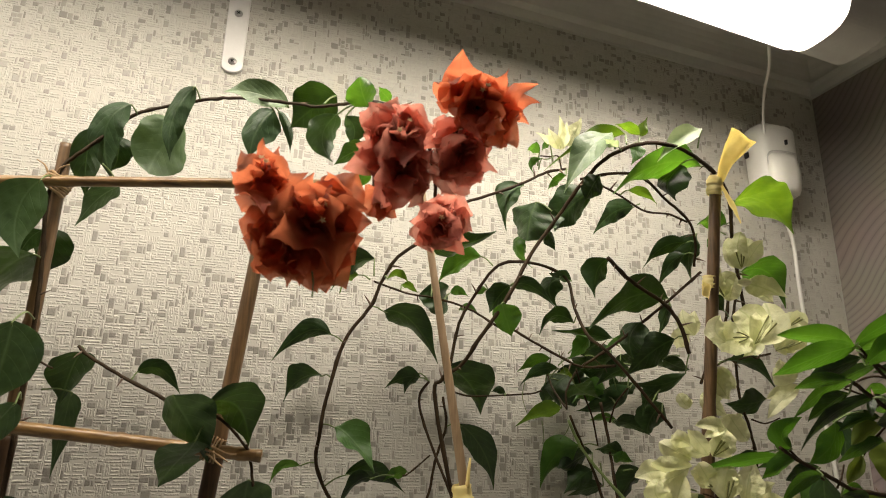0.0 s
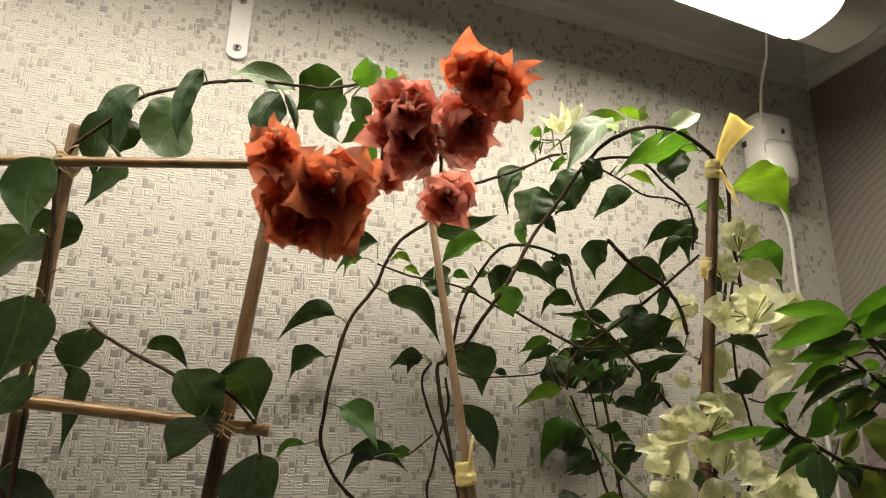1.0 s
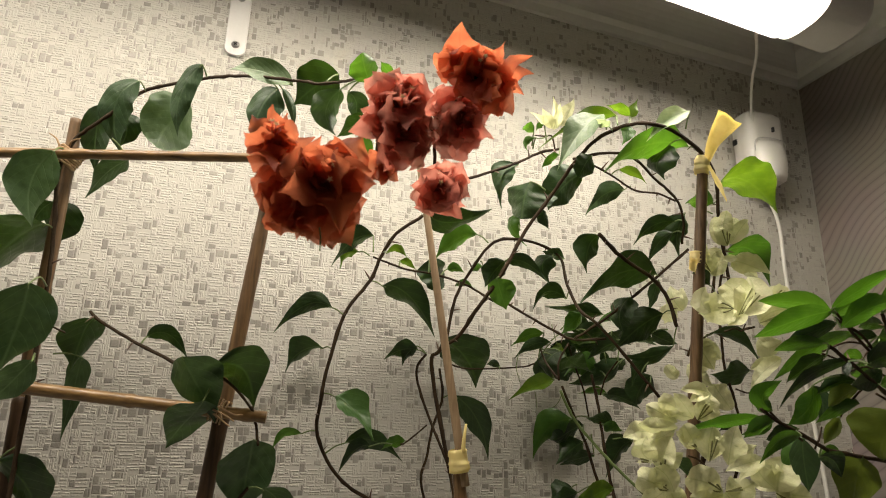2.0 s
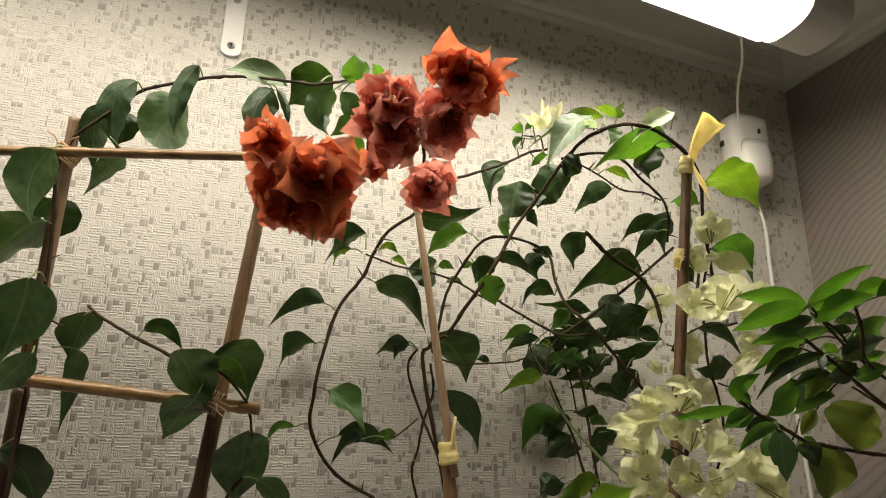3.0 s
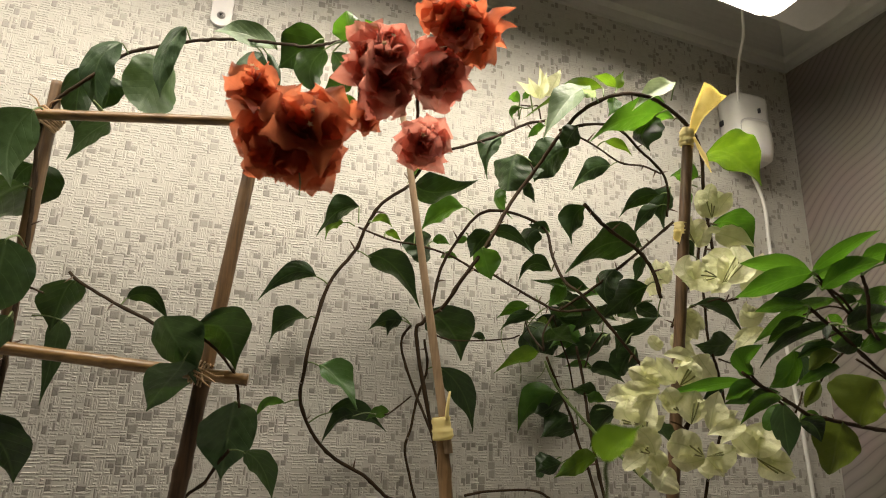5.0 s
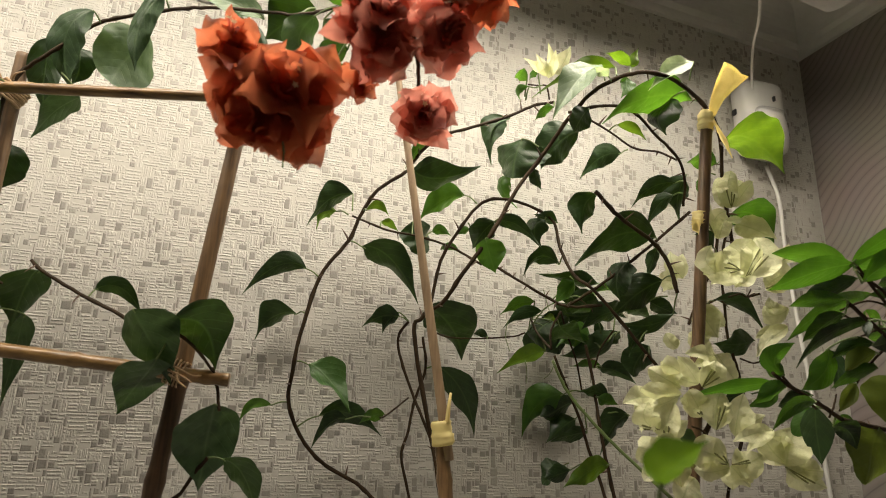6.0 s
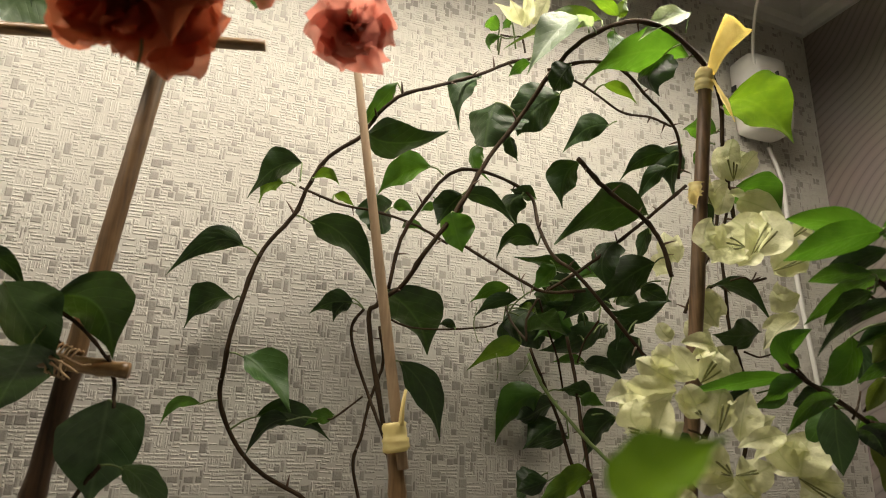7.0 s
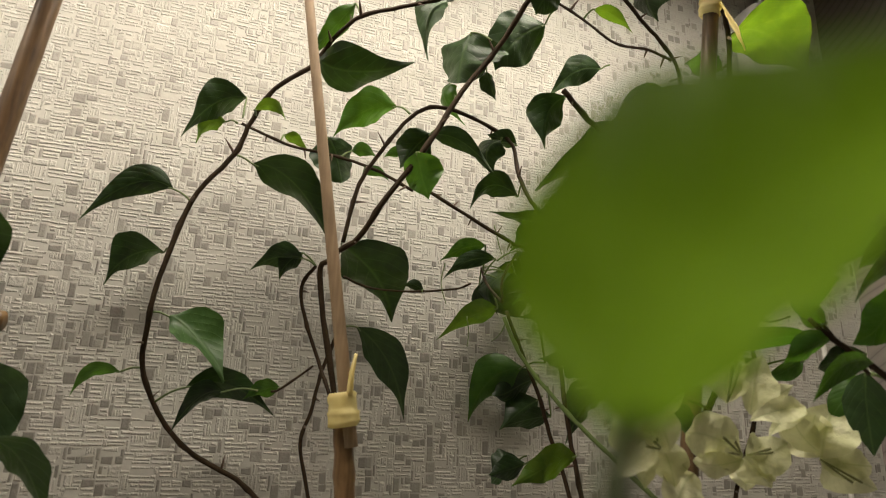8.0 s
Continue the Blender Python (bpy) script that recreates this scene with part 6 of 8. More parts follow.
sheet("bract", pink, (0.1449, 0.4058, 1.857), (0.1463, 0.4014, 1.85), (0.1462, 0.3966, 1.841), (0.0068, -0.0009, 0.0027), PAPERY, grow.uniform(-0.1, 0.4), 0.30, seventh)
sheet("bract", pink, (0.1426, 0.4021, 1.856), (0.1353, 0.3917, 1.849), (0.1278, 0.3866, 1.842), (-0.005, -0.0034, 0.0049), PAPERY, grow.uniform(-0.1, 0.4), 0.26, seventh)
sheet("bract", pink, (0.1418, 0.3989, 1.855), (0.1353, 0.3902, 1.851), (0.1285, 0.3855, 1.849), (-0.0007, -0.0035, 0.0043), PAPERY, grow.uniform(-0.1, 0.4), 0.30, seventh)

bract(C, white, (0.4846, 0.53, 1.888), (0.4779, 0.5248, 1.904), (0.4838, 0.525, 1.924), (-0.0089, 0.0045, -0), 3)
bract(C, white, (0.488, 0.5338, 1.89), (0.4782, 0.533, 1.903), (0.4792, 0.5368, 1.921), (-0.0062, 0.0038, -0.0025), 0)
bract(C, white, (0.4884, 0.53, 1.89), (0.5, 0.5282, 1.906), (0.515, 0.53, 1.92), (-0.0065, 0.0014, 0.004), 0)
bract(C, white, (0.4927, 0.5347, 1.892), (0.4986, 0.5363, 1.909), (0.5081, 0.5405, 1.924), (-0.0063, 0.0027, 0.0012), 0)
bract(C, white, (0.4564, 0.525, 1.857), (0.4468, 0.523, 1.87), (0.4511, 0.52, 1.883), (0.007, -0.0048, 0.0005), 2)
bract(C, white, (0.4595, 0.5287, 1.858), (0.4568, 0.5219, 1.871), (0.4652, 0.5168, 1.878), (0.0061, -0.0029, -0.0035), 0)
bract(C, white, (0.4611, 0.525, 1.853), (0.4667, 0.5248, 1.866), (0.4719, 0.525, 1.88), (-0.0065, 0.0041, 0.0023), 0)
bract(C, white, (0.463, 0.5272, 1.854), (0.463, 0.5308, 1.864), (0.4623, 0.5351, 1.876), (-0.0037, 0.0033, -0.0014), 0)
bract(C, white, (0.4848, 0.52, 1.873), (0.4696, 0.5149, 1.869), (0.4621, 0.515, 1.867), (-0.0003, 0.0005, 0.0038), 0)
bract(C, white, (0.4925, 0.535, 1.874), (0.5102, 0.5314, 1.87), (0.5348, 0.53, 1.864), (-0.0021, -0.0092, 0.0084), 0)
bract(C, white, (0.4977, 0.5405, 1.876), (0.5111, 0.5396, 1.869), (0.5294, 0.5415, 1.86), (0.0003, -0.0084, 0.0051), 0)
bract(C, white, (0.494, 0.53, 1.878), (0.5078, 0.5292, 1.88), (0.5212, 0.53, 1.879), (-0, -0.0009, 0.0031), 0)
bract(C, white, (0.4429, 0.485, 1.813), (0.4223, 0.4833, 1.809), (0.408, 0.488, 1.807), (0.0014, 0.0033, 0.0144), 3)
bract(C, white, (0.4477, 0.4907, 1.814), (0.4306, 0.4891, 1.807), (0.4191, 0.4932, 1.8), (-0.0016, 0.0052, 0.0109), 0)
bract(C, white, (0.4508, 0.49, 1.806), (0.4671, 0.4869, 1.826), (0.4696, 0.492, 1.846), (-0.0135, 0.0088, 0.005), 3)
bract(C, white, (0.4526, 0.4919, 1.807), (0.4581, 0.4959, 1.828), (0.4545, 0.5066, 1.841), (-0.0108, 0.0091, -0.0041), 0)
bract(C, white, (0.4428, 0.48, 1.806), (0.4418, 0.4794, 1.802), (0.4276, 0.478, 1.795), (-0.0027, 0.0025, 0.0043), 0)
bract(C, white, (0.447, 0.4847, 1.807), (0.4446, 0.4855, 1.804), (0.4312, 0.484, 1.805), (-0.0002, 0, 0.0044), 0)
bract(C, white, (0.4941, 0.51, 1.807), (0.5098, 0.5063, 1.819), (0.5323, 0.51, 1.822), (-0.0097, -0.0036, 0.01), 2)
bract(C, white, (0.4988, 0.5148, 1.808), (0.5147, 0.5105, 1.813), (0.5338, 0.5149, 1.811), (-0.0044, -0.0052, 0.0077), 0)
bract(C, white, (0.4874, 0.487, 1.825), (0.4952, 0.4838, 1.831), (0.5079, 0.485, 1.829), (0.0001, 0.001, 0.0078), 2)
bract(C, white, (0.4929, 0.4925, 1.826), (0.4965, 0.4919, 1.834), (0.5073, 0.4917, 1.837), (-0.002, 0.0033, 0.0052), 0)
bract(C, white, (0.4637, 0.58, 1.828), (0.4515, 0.5774, 1.839), (0.4514, 0.58, 1.854), (0.0053, -0.0077, 0.0027), 0)
bract(C, white, (0.4677, 0.5853, 1.829), (0.4611, 0.5796, 1.841), (0.4652, 0.5788, 1.853), (0.0045, -0.0054, -0.0008), 0)
bract(C, white, (0.4562, 0.58, 1.823), (0.4456, 0.5802, 1.824), (0.4326, 0.58, 1.82), (0.0005, 0.0005, 0.0096), 0)
bract(C, white, (0.461, 0.5865, 1.824), (0.4529, 0.5874, 1.822), (0.4447, 0.5863, 1.814), (-0.0022, 0.0024, 0.0053), 0)
bract(C, white, (0.4154, 0.482, 1.807), (0.4064, 0.4817, 1.816), (0.4112, 0.48, 1.829), (0.0075, -0.0019, 0.0013), 0)
bract(C, white, (0.4199, 0.4877, 1.809), (0.4156, 0.4853, 1.817), (0.4218, 0.4824, 1.824), (0.0056, -0.001, -0.001), 0)
bract(C, white, (0.4363, 0.53, 1.788), (0.4458, 0.5319, 1.777), (0.4545, 0.53, 1.763), (0.0068, -0.0081, 0.0054), 0)
bract(C, white, (0.4381, 0.5323, 1.788), (0.449, 0.5315, 1.782), (0.4599, 0.5266, 1.773), (0.0033, -0.0052, 0.0073), 0)
bract(C, white, (0.4358, 0.56, 1.756), (0.4289, 0.5601, 1.76), (0.4229, 0.56, 1.768), (0.0025, -0.0042, 0.0037), 0)
bract(C, white, (0.4381, 0.5632, 1.757), (0.4344, 0.5621, 1.761), (0.4325, 0.5601, 1.768), (0.0024, -0.0031, 0.0008), 0)
bract(C, white, (0.4323, 0.54, 1.767), (0.4421, 0.5363, 1.757), (0.4595, 0.54, 1.749), (0.0048, -0.0026, 0.0063), 0)
bract(C, white, (0.4363, 0.5451, 1.767), (0.4458, 0.5401, 1.766), (0.4605, 0.5409, 1.768), (0.0005, 0.0003, 0.0061), 0)
bract(C, white, (0.4606, 0.54, 1.75), (0.4658, 0.5378, 1.74), (0.4785, 0.54, 1.727), (0.0089, -0.0035, 0.0055), 0)
bract(C, white, (0.4659, 0.5464, 1.751), (0.4657, 0.5482, 1.742), (0.4701, 0.5541, 1.731), (0.0063, -0.0025, -0.0005), 0)
bract(C, white, (0.4021, 0.476, 1.737), (0.3873, 0.4756, 1.74), (0.3721, 0.474, 1.739), (0.0019, 0.0013, 0.0056), 0)
bract(C, white, (0.4051, 0.4799, 1.738), (0.3936, 0.4798, 1.735), (0.3825, 0.4781, 1.73), (-0.0001, 0.0023, 0.0041), 0)
bract(C, white, (0.3616, 0.468, 1.724), (0.3513, 0.4651, 1.728), (0.3435, 0.466, 1.728), (0.0014, -0.002, 0.0066), 0)
bract(C, white, (0.3645, 0.4721, 1.724), (0.3559, 0.4705, 1.723), (0.3506, 0.4709, 1.72), (-0.0018, 0.0005, 0.0052), 0)
bract(C, white, (0.5231, 0.515, 1.792), (0.5021, 0.5123, 1.784), (0.494, 0.515, 1.792), (0.0017, 0, 0.0078), 0)
bract(C, white, (0.5259, 0.5179, 1.792), (0.5062, 0.5156, 1.791), (0.5023, 0.5146, 1.801), (0.0034, -0.0018, 0.005), 0)
bract(C, white, (0.5244, 0.52, 1.777), (0.502, 0.5192, 1.763), (0.4846, 0.52, 1.747), (-0.0019, 0.0048, 0.0052), 0)
bract(C, white, (0.5278, 0.5236, 1.777), (0.5091, 0.5244, 1.772), (0.4933, 0.5272, 1.765), (-0.0002, 0.0022, 0.0046), 0)
bract(C, white, (0.3459, 0.48, 1.706), (0.3285, 0.4739, 1.705), (0.3169, 0.475, 1.701), (-0.0004, 0.0028, 0.0084), 0)
bract(C, white, (0.3482, 0.4835, 1.706), (0.3355, 0.4785, 1.703), (0.3279, 0.4785, 1.697), (-0.0018, 0.0029, 0.005), 0)
bract(C, white, (0.3694, 0.478, 1.714), (0.3518, 0.4735, 1.72), (0.3369, 0.472, 1.726), (0.0051, 0.0006, 0.0075), 0)
bract(C, white, (0.3708, 0.48, 1.714), (0.3583, 0.4738, 1.724), (0.3478, 0.4706, 1.732), (0.0057, -0.0008, 0.0038), 0)
bract(C, white, (0.3668, 0.475, 1.709), (0.3443, 0.4685, 1.709), (0.3284, 0.47, 1.712), (-0.0014, -0.0029, 0.0052), 0)
bract(C, white, (0.3704, 0.4802, 1.709), (0.3519, 0.4736, 1.703), (0.338, 0.4749, 1.699), (-0.0032, -0.0014, 0.0044), 0)
bract(C, white, (0.3388, 0.466, 1.684), (0.326, 0.4643, 1.691), (0.3287, 0.462, 1.702), (0.0055, -0.0068, 0.0029), 3)
bract(C, white, (0.3419, 0.4708, 1.684), (0.3329, 0.468, 1.693), (0.3379, 0.4641, 1.701), (0.0045, -0.0055, -0.0001), 0)
bract(C, white, (0.3506, 0.475, 1.677), (0.3484, 0.4697, 1.689), (0.356, 0.47, 1.703), (-0.0062, 0.0063, 0.0023), 2)
bract(C, white, (0.3522, 0.4773, 1.677), (0.3546, 0.4702, 1.684), (0.3647, 0.4674, 1.691), (-0.003, 0.0038, 0.0051), 0)
bract(C, white, (0.3802, 0.472, 1.717), (0.3681, 0.4677, 1.728), (0.3616, 0.47, 1.736), (0.0035, -0.0036, 0.0034), 0)
bract(C, white, (0.3832, 0.476, 1.717), (0.3687, 0.4753, 1.72), (0.3602, 0.4798, 1.723), (0.0006, -0.0014, 0.0044), 0)
bract(C, white, (0.3946, 0.485, 1.716), (0.4001, 0.4818, 1.728), (0.4094, 0.485, 1.738), (-0.0124, 0.0005, 0.0052), 3)
bract(C, white, (0.3974, 0.4886, 1.717), (0.4039, 0.4845, 1.723), (0.4128, 0.4855, 1.729), (-0.0067, -0.0008, 0.0053), 0)
bract(C, white, (0.3803, 0.47, 1.694), (0.3723, 0.4669, 1.703), (0.3675, 0.468, 1.712), (0.0048, -0.0055, 0.0035), 2)
bract(C, white, (0.384, 0.4749, 1.694), (0.3751, 0.474, 1.699), (0.3688, 0.4766, 1.705), (0.0023, -0.003, 0.0043), 0)
bract(C, white, (0.3839, 0.462, 1.685), (0.3838, 0.4599, 1.701), (0.3896, 0.46, 1.714), (-0.0105, 0.0035, 0.0021), 2)
bract(C, white, (0.3888, 0.4682, 1.685), (0.3921, 0.4638, 1.696), (0.3992, 0.4618, 1.704), (-0.0068, 0.0019, 0.004), 0)
bract(C, white, (0.3754, 0.475, 1.699), (0.3675, 0.4719, 1.704), (0.361, 0.47, 1.706), (0.0015, -0.001, 0.0024), 0)
bract(C, white, (0.4205, 0.485, 1.681), (0.4276, 0.4871, 1.697), (0.433, 0.485, 1.713), (-0.0098, 0.0035, 0.0029), 0)
bract(C, white, (0.4225, 0.4873, 1.681), (0.4341, 0.4842, 1.689), (0.4446, 0.4774, 1.697), (-0.0056, 0.0008, 0.0071), 0)
bract(C, white, (0.4485, 0.475, 1.686), (0.4233, 0.4687, 1.683), (0.4063, 0.472, 1.677), (-0.0013, 0.0018, 0.006), 0)
bract(C, white, (0.452, 0.479, 1.686), (0.432, 0.4726, 1.68), (0.4197, 0.4736, 1.67), (-0.0023, 0.0025, 0.0042), 0)
bract(C, white, (0.3585, 0.48, 1.662), (0.3423, 0.4774, 1.668), (0.3309, 0.48, 1.672), (0.0041, -0.001, 0.01), 3)
bract(C, white, (0.3615, 0.4846, 1.662), (0.3526, 0.4804, 1.671), (0.3466, 0.4808, 1.679), (0.0064, -0.0032, 0.0044), 0)
bract(C, white, (0.3552, 0.47, 1.662), (0.3487, 0.4677, 1.673), (0.3388, 0.468, 1.68), (0.0038, -0.0061, 0.0047), 0)
bract(C, white, (0.3597, 0.4764, 1.661), (0.3502, 0.477, 1.667), (0.3397, 0.4783, 1.668), (0.0005, -0.0026, 0.0053), 0)
bract(C, white, (0.3593, 0.48, 1.662), (0.3621, 0.479, 1.654), (0.3648, 0.48, 1.645), (0.007, -0.0052, 0.0024), 0)
bract(C, white, (0.3608, 0.4821, 1.662), (0.366, 0.4795, 1.658), (0.3715, 0.4782, 1.653), (0.0033, -0.0021, 0.0049), 0)
bract(C, white, (0.3498, 0.474, 1.662), (0.3378, 0.4735, 1.656), (0.3283, 0.472, 1.65), (-0.0014, 0.0046, 0.0047), 0)
bract(C, white, (0.3527, 0.4784, 1.661), (0.3458, 0.4751, 1.653), (0.3413, 0.4711, 1.645), (-0.0026, 0.0045, 0.0013), 0)
bract(C, white, (0.4149, 0.488, 1.66), (0.3939, 0.4823, 1.668), (0.3778, 0.485, 1.67), (0.0027, -0.0025, 0.0122), 3)
bract(C, white, (0.4183, 0.4923, 1.659), (0.4019, 0.4889, 1.661), (0.3906, 0.4901, 1.657), (-0.0012, 0.0007, 0.0086), 0)
bract(C, white, (0.42, 0.49, 1.66), (0.4328, 0.4886, 1.661), (0.4497, 0.49, 1.667), (-0.0003, 0.006, 0.0102), 2)
bract(C, white, (0.4235, 0.4942, 1.659), (0.4337, 0.493, 1.655), (0.4488, 0.4929, 1.654), (0.0035, 0.0015, 0.0084), 0)
bract(C, white, (0.4188, 0.49, 1.659), (0.4259, 0.4893, 1.652), (0.433, 0.488, 1.644), (0.0053, -0.0049, 0.0062), 0)
bract(C, white, (0.4238, 0.4961, 1.658), (0.4262, 0.4985, 1.65), (0.4282, 0.5008, 1.641), (0.0058, -0.0058, 0.0002), 0)
bract(C, white, (0.4134, 0.485, 1.658), (0.3942, 0.4844, 1.655), (0.3807, 0.485, 1.657), (-0.0012, -0.0004, 0.0068), 0)
bract(C, white, (0.4174, 0.4901, 1.658), (0.4012, 0.4903, 1.661), (0.3913, 0.49, 1.667), (0.0009, -0.0018, 0.005), 0)
bract(C, white, (0.4675, 0.485, 1.66), (0.4667, 0.4794, 1.675), (0.476, 0.48, 1.689), (-0.0085, 0.0128, 0.0048), 0)
bract(C, white, (0.4727, 0.4905, 1.66), (0.4666, 0.4909, 1.671), (0.4686, 0.4969, 1.684), (-0.0078, 0.011, -0.0041), 0)
bract(C, white, (0.4662, 0.485, 1.659), (0.4852, 0.4859, 1.651), (0.5019, 0.482, 1.644), (0.0046, -0.0024, 0.0102), 2)
bract(C, white, (0.4682, 0.487, 1.659), (0.4859, 0.4871, 1.657), (0.5015, 0.4832, 1.656), (0.0011, 0.0007, 0.0096), 0)
bract(C, white, (0.4621, 0.482, 1.663), (0.4516, 0.4827, 1.672), (0.444, 0.48, 1.682), (0.0041, -0.0062, 0.0048), 0)
bract(C, white, (0.4667, 0.4871, 1.662), (0.4616, 0.484, 1.673), (0.4586, 0.4782, 1.682), (0.0042, -0.0062, 0.0001), 0)
bract(B, white, (0.2903, 0.525, 1.982), (0.2918, 0.5218, 1.997), (0.288, 0.52, 2.015), (-0.0046, 0.0041, 0.0009), 0)
bract(B, white, (0.2979, 0.525, 1.987), (0.3059, 0.5209, 2.002), (0.3121, 0.522, 2.018), (-0.0085, -0.0016, 0.0014), 0)
bract(B, white, (0.2889, 0.525, 1.983), (0.2772, 0.522, 1.989), (0.2632, 0.52, 1.993), (0.0005, -0.0045, 0.0016), 0)
bract(B, white, (0.2864, 0.52, 1.98), (0.28, 0.5162, 1.988), (0.2752, 0.518, 1.999), (0.0041, -0.0028, 0.0022), 0)
bract(B, white, (0.2908, 0.52, 1.981), (0.2914, 0.5165, 1.992), (0.2949, 0.518, 2.008), (-0.004, 0.002, 0.0009), 0)
bract(C, white, (0.366, 0.485, 1.634), (0.3735, 0.485, 1.644), (0.381, 0.485, 1.651), (-0.0096, 0.0036, 0.0085), 0)

leaf(B, old, (0.2751, 0.575, 1.964), (0.261, 0.5813, 1.951), (0.2618, 0.5876, 1.919), (-0.0071, 0.0106, 0.0074), (0.275, 0.5721, 1.966))
leaf(B, old, (0.298, 0.595, 1.956), (0.2936, 0.6022, 1.938), (0.2918, 0.6057, 1.917), (-0.0143, 0.0245, 0.0125), (0.3084, 0.5811, 1.943))
leaf(B, old, (0.3129, 0.6, 1.929), (0.3162, 0.601, 1.919), (0.3238, 0.6058, 1.909), (0.0067, 0.0002, 0.0032), (0.3043, 0.5806, 1.923))
leaf(B, shrub, (0.2923, 0.625, 1.928), (0.2897, 0.6251, 1.914), (0.3059, 0.625, 1.894), (0.0034, -0.0098, 0.0001), (0.2952, 0.6166, 1.908))
leaf(B, old, (0.3522, 0.58, 1.968), (0.3294, 0.5841, 1.95), (0.3158, 0.5906, 1.925), (-0.0185, -0.0058, 0.0093), (0.3486, 0.5585, 1.965))
leaf(B, old, (0.3369, 0.535, 1.966), (0.3288, 0.5381, 1.954), (0.3242, 0.5417, 1.942), (-0.0121, -0.0035, 0.0023), (0.339, 0.538, 1.968))
leaf(B, old, (0.4355, 0.63, 1.979), (0.4083, 0.6303, 1.969), (0.3878, 0.64, 1.944), (-0.0098, -0.0044, 0.0079), (0.4436, 0.6282, 1.984))
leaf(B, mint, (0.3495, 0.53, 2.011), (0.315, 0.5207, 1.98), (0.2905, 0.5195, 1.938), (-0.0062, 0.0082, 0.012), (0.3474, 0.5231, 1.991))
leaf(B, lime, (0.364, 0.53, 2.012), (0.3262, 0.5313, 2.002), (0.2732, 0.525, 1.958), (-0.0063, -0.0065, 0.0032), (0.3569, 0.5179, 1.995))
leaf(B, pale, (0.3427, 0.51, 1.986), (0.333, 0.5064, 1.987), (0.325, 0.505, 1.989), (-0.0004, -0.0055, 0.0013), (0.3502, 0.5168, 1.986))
leaf(B, lime, (0.3663, 0.51, 2.002), (0.3514, 0.5058, 2.006), (0.337, 0.505, 2.006), (-0.0007, -0.0054, 0.0019), (0.3606, 0.5048, 1.989))
leaf(B, lime, (0.3672, 0.51, 2.001), (0.3688, 0.5068, 2.009), (0.3738, 0.506, 2.021), (-0.0054, 0.0006, 0.0011), (0.3606, 0.5048, 1.989))
leaf(B, young, (0.3766, 0.53, 2.005), (0.3755, 0.5308, 1.994), (0.368, 0.53, 1.98), (-0.0075, 0.0005, 0.0007), (0.3638, 0.5156, 1.994))
leaf(B, shrub, (0.4274, 0.505, 1.977), (0.3886, 0.5127, 1.977), (0.3353, 0.512, 1.939), (-0.0129, -0.0137, 0.007), (0.4302, 0.4998, 1.974))
leaf(B, old, (0.4084, 0.51, 1.978), (0.3956, 0.5136, 1.96), (0.4086, 0.5199, 1.945), (-0.0033, 0.0169, 0.0074), (0.4134, 0.4946, 1.979))
leaf(B, lime, (0.3689, 0.54, 1.958), (0.3869, 0.5402, 1.958), (0.4017, 0.54, 1.947), (0.0002, -0.0044, 0.0029), (0.367, 0.55, 1.956))
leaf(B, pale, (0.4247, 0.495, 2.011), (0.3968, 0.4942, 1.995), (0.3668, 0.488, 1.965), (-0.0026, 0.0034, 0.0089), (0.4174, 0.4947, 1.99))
leaf(B, lime, (0.4705, 0.515, 1.95), (0.5029, 0.513, 1.955), (0.5333, 0.51, 1.922), (-0.0088, -0.0285, 0.0071), (0.47, 0.52, 1.949))
leaf(B, shrub, (0.4815, 0.54, 1.936), (0.4641, 0.5397, 1.939), (0.443, 0.537, 1.93), (-0.0044, -0.0071, 0.0077), (0.4742, 0.526, 1.932))
leaf(B, old, (0.4474, 0.56, 1.919), (0.4242, 0.5658, 1.913), (0.4041, 0.575, 1.891), (-0.0064, -0.0024, 0.006), (0.446, 0.545, 1.915))
leaf(B, old, (0.4481, 0.565, 1.908), (0.4315, 0.5673, 1.896), (0.4207, 0.575, 1.872), (-0.0072, 0.0001, 0.0041), (0.446, 0.5475, 1.903))
leaf(B, old, (0.4613, 0.56, 1.93), (0.4541, 0.5645, 1.909), (0.4598, 0.5729, 1.883), (-0.0152, 0.0001, -0.0004), (0.4472, 0.5468, 1.919))
leaf(B, shrub, (0.482, 0.56, 1.934), (0.4835, 0.5627, 1.921), (0.4803, 0.565, 1.906), (-0.0074, 0.0013, -0), (0.4787, 0.5401, 1.925))
leaf(B, old, (0.3518, 0.55, 1.89), (0.3403, 0.5566, 1.875), (0.3407, 0.5611, 1.853), (-0.0141, -0.002, 0.0022), (0.3492, 0.5418, 1.884))
leaf(B, young, (0.5107, 0.56, 1.894), (0.5409, 0.5559, 1.895), (0.5588, 0.556, 1.858), (0.0001, -0.02, 0.0087), (0.4953, 0.5458, 1.887))
leaf(B, old, (0.3345, 0.62, 1.885), (0.3242, 0.6245, 1.874), (0.3353, 0.6282, 1.855), (-0.0093, 0.0088, 0.0022), (0.335, 0.6188, 1.887))
leaf(B, old, (0.3487, 0.62, 1.883), (0.3345, 0.6214, 1.887), (0.3257, 0.627, 1.891), (-0.0011, -0.0073, 0.0044), (0.343, 0.618, 1.882))
leaf(B, old, (0.2716, 0.6, 1.867), (0.2968, 0.6049, 1.869), (0.3227, 0.6064, 1.85), (0.0016, -0.0053, 0.0059), (0.2727, 0.5924, 1.868))
leaf(B, old, (0.2699, 0.598, 1.867), (0.2602, 0.6024, 1.856), (0.251, 0.6053, 1.84), (-0.011, -0.004, 0.0052), (0.2734, 0.5922, 1.869))
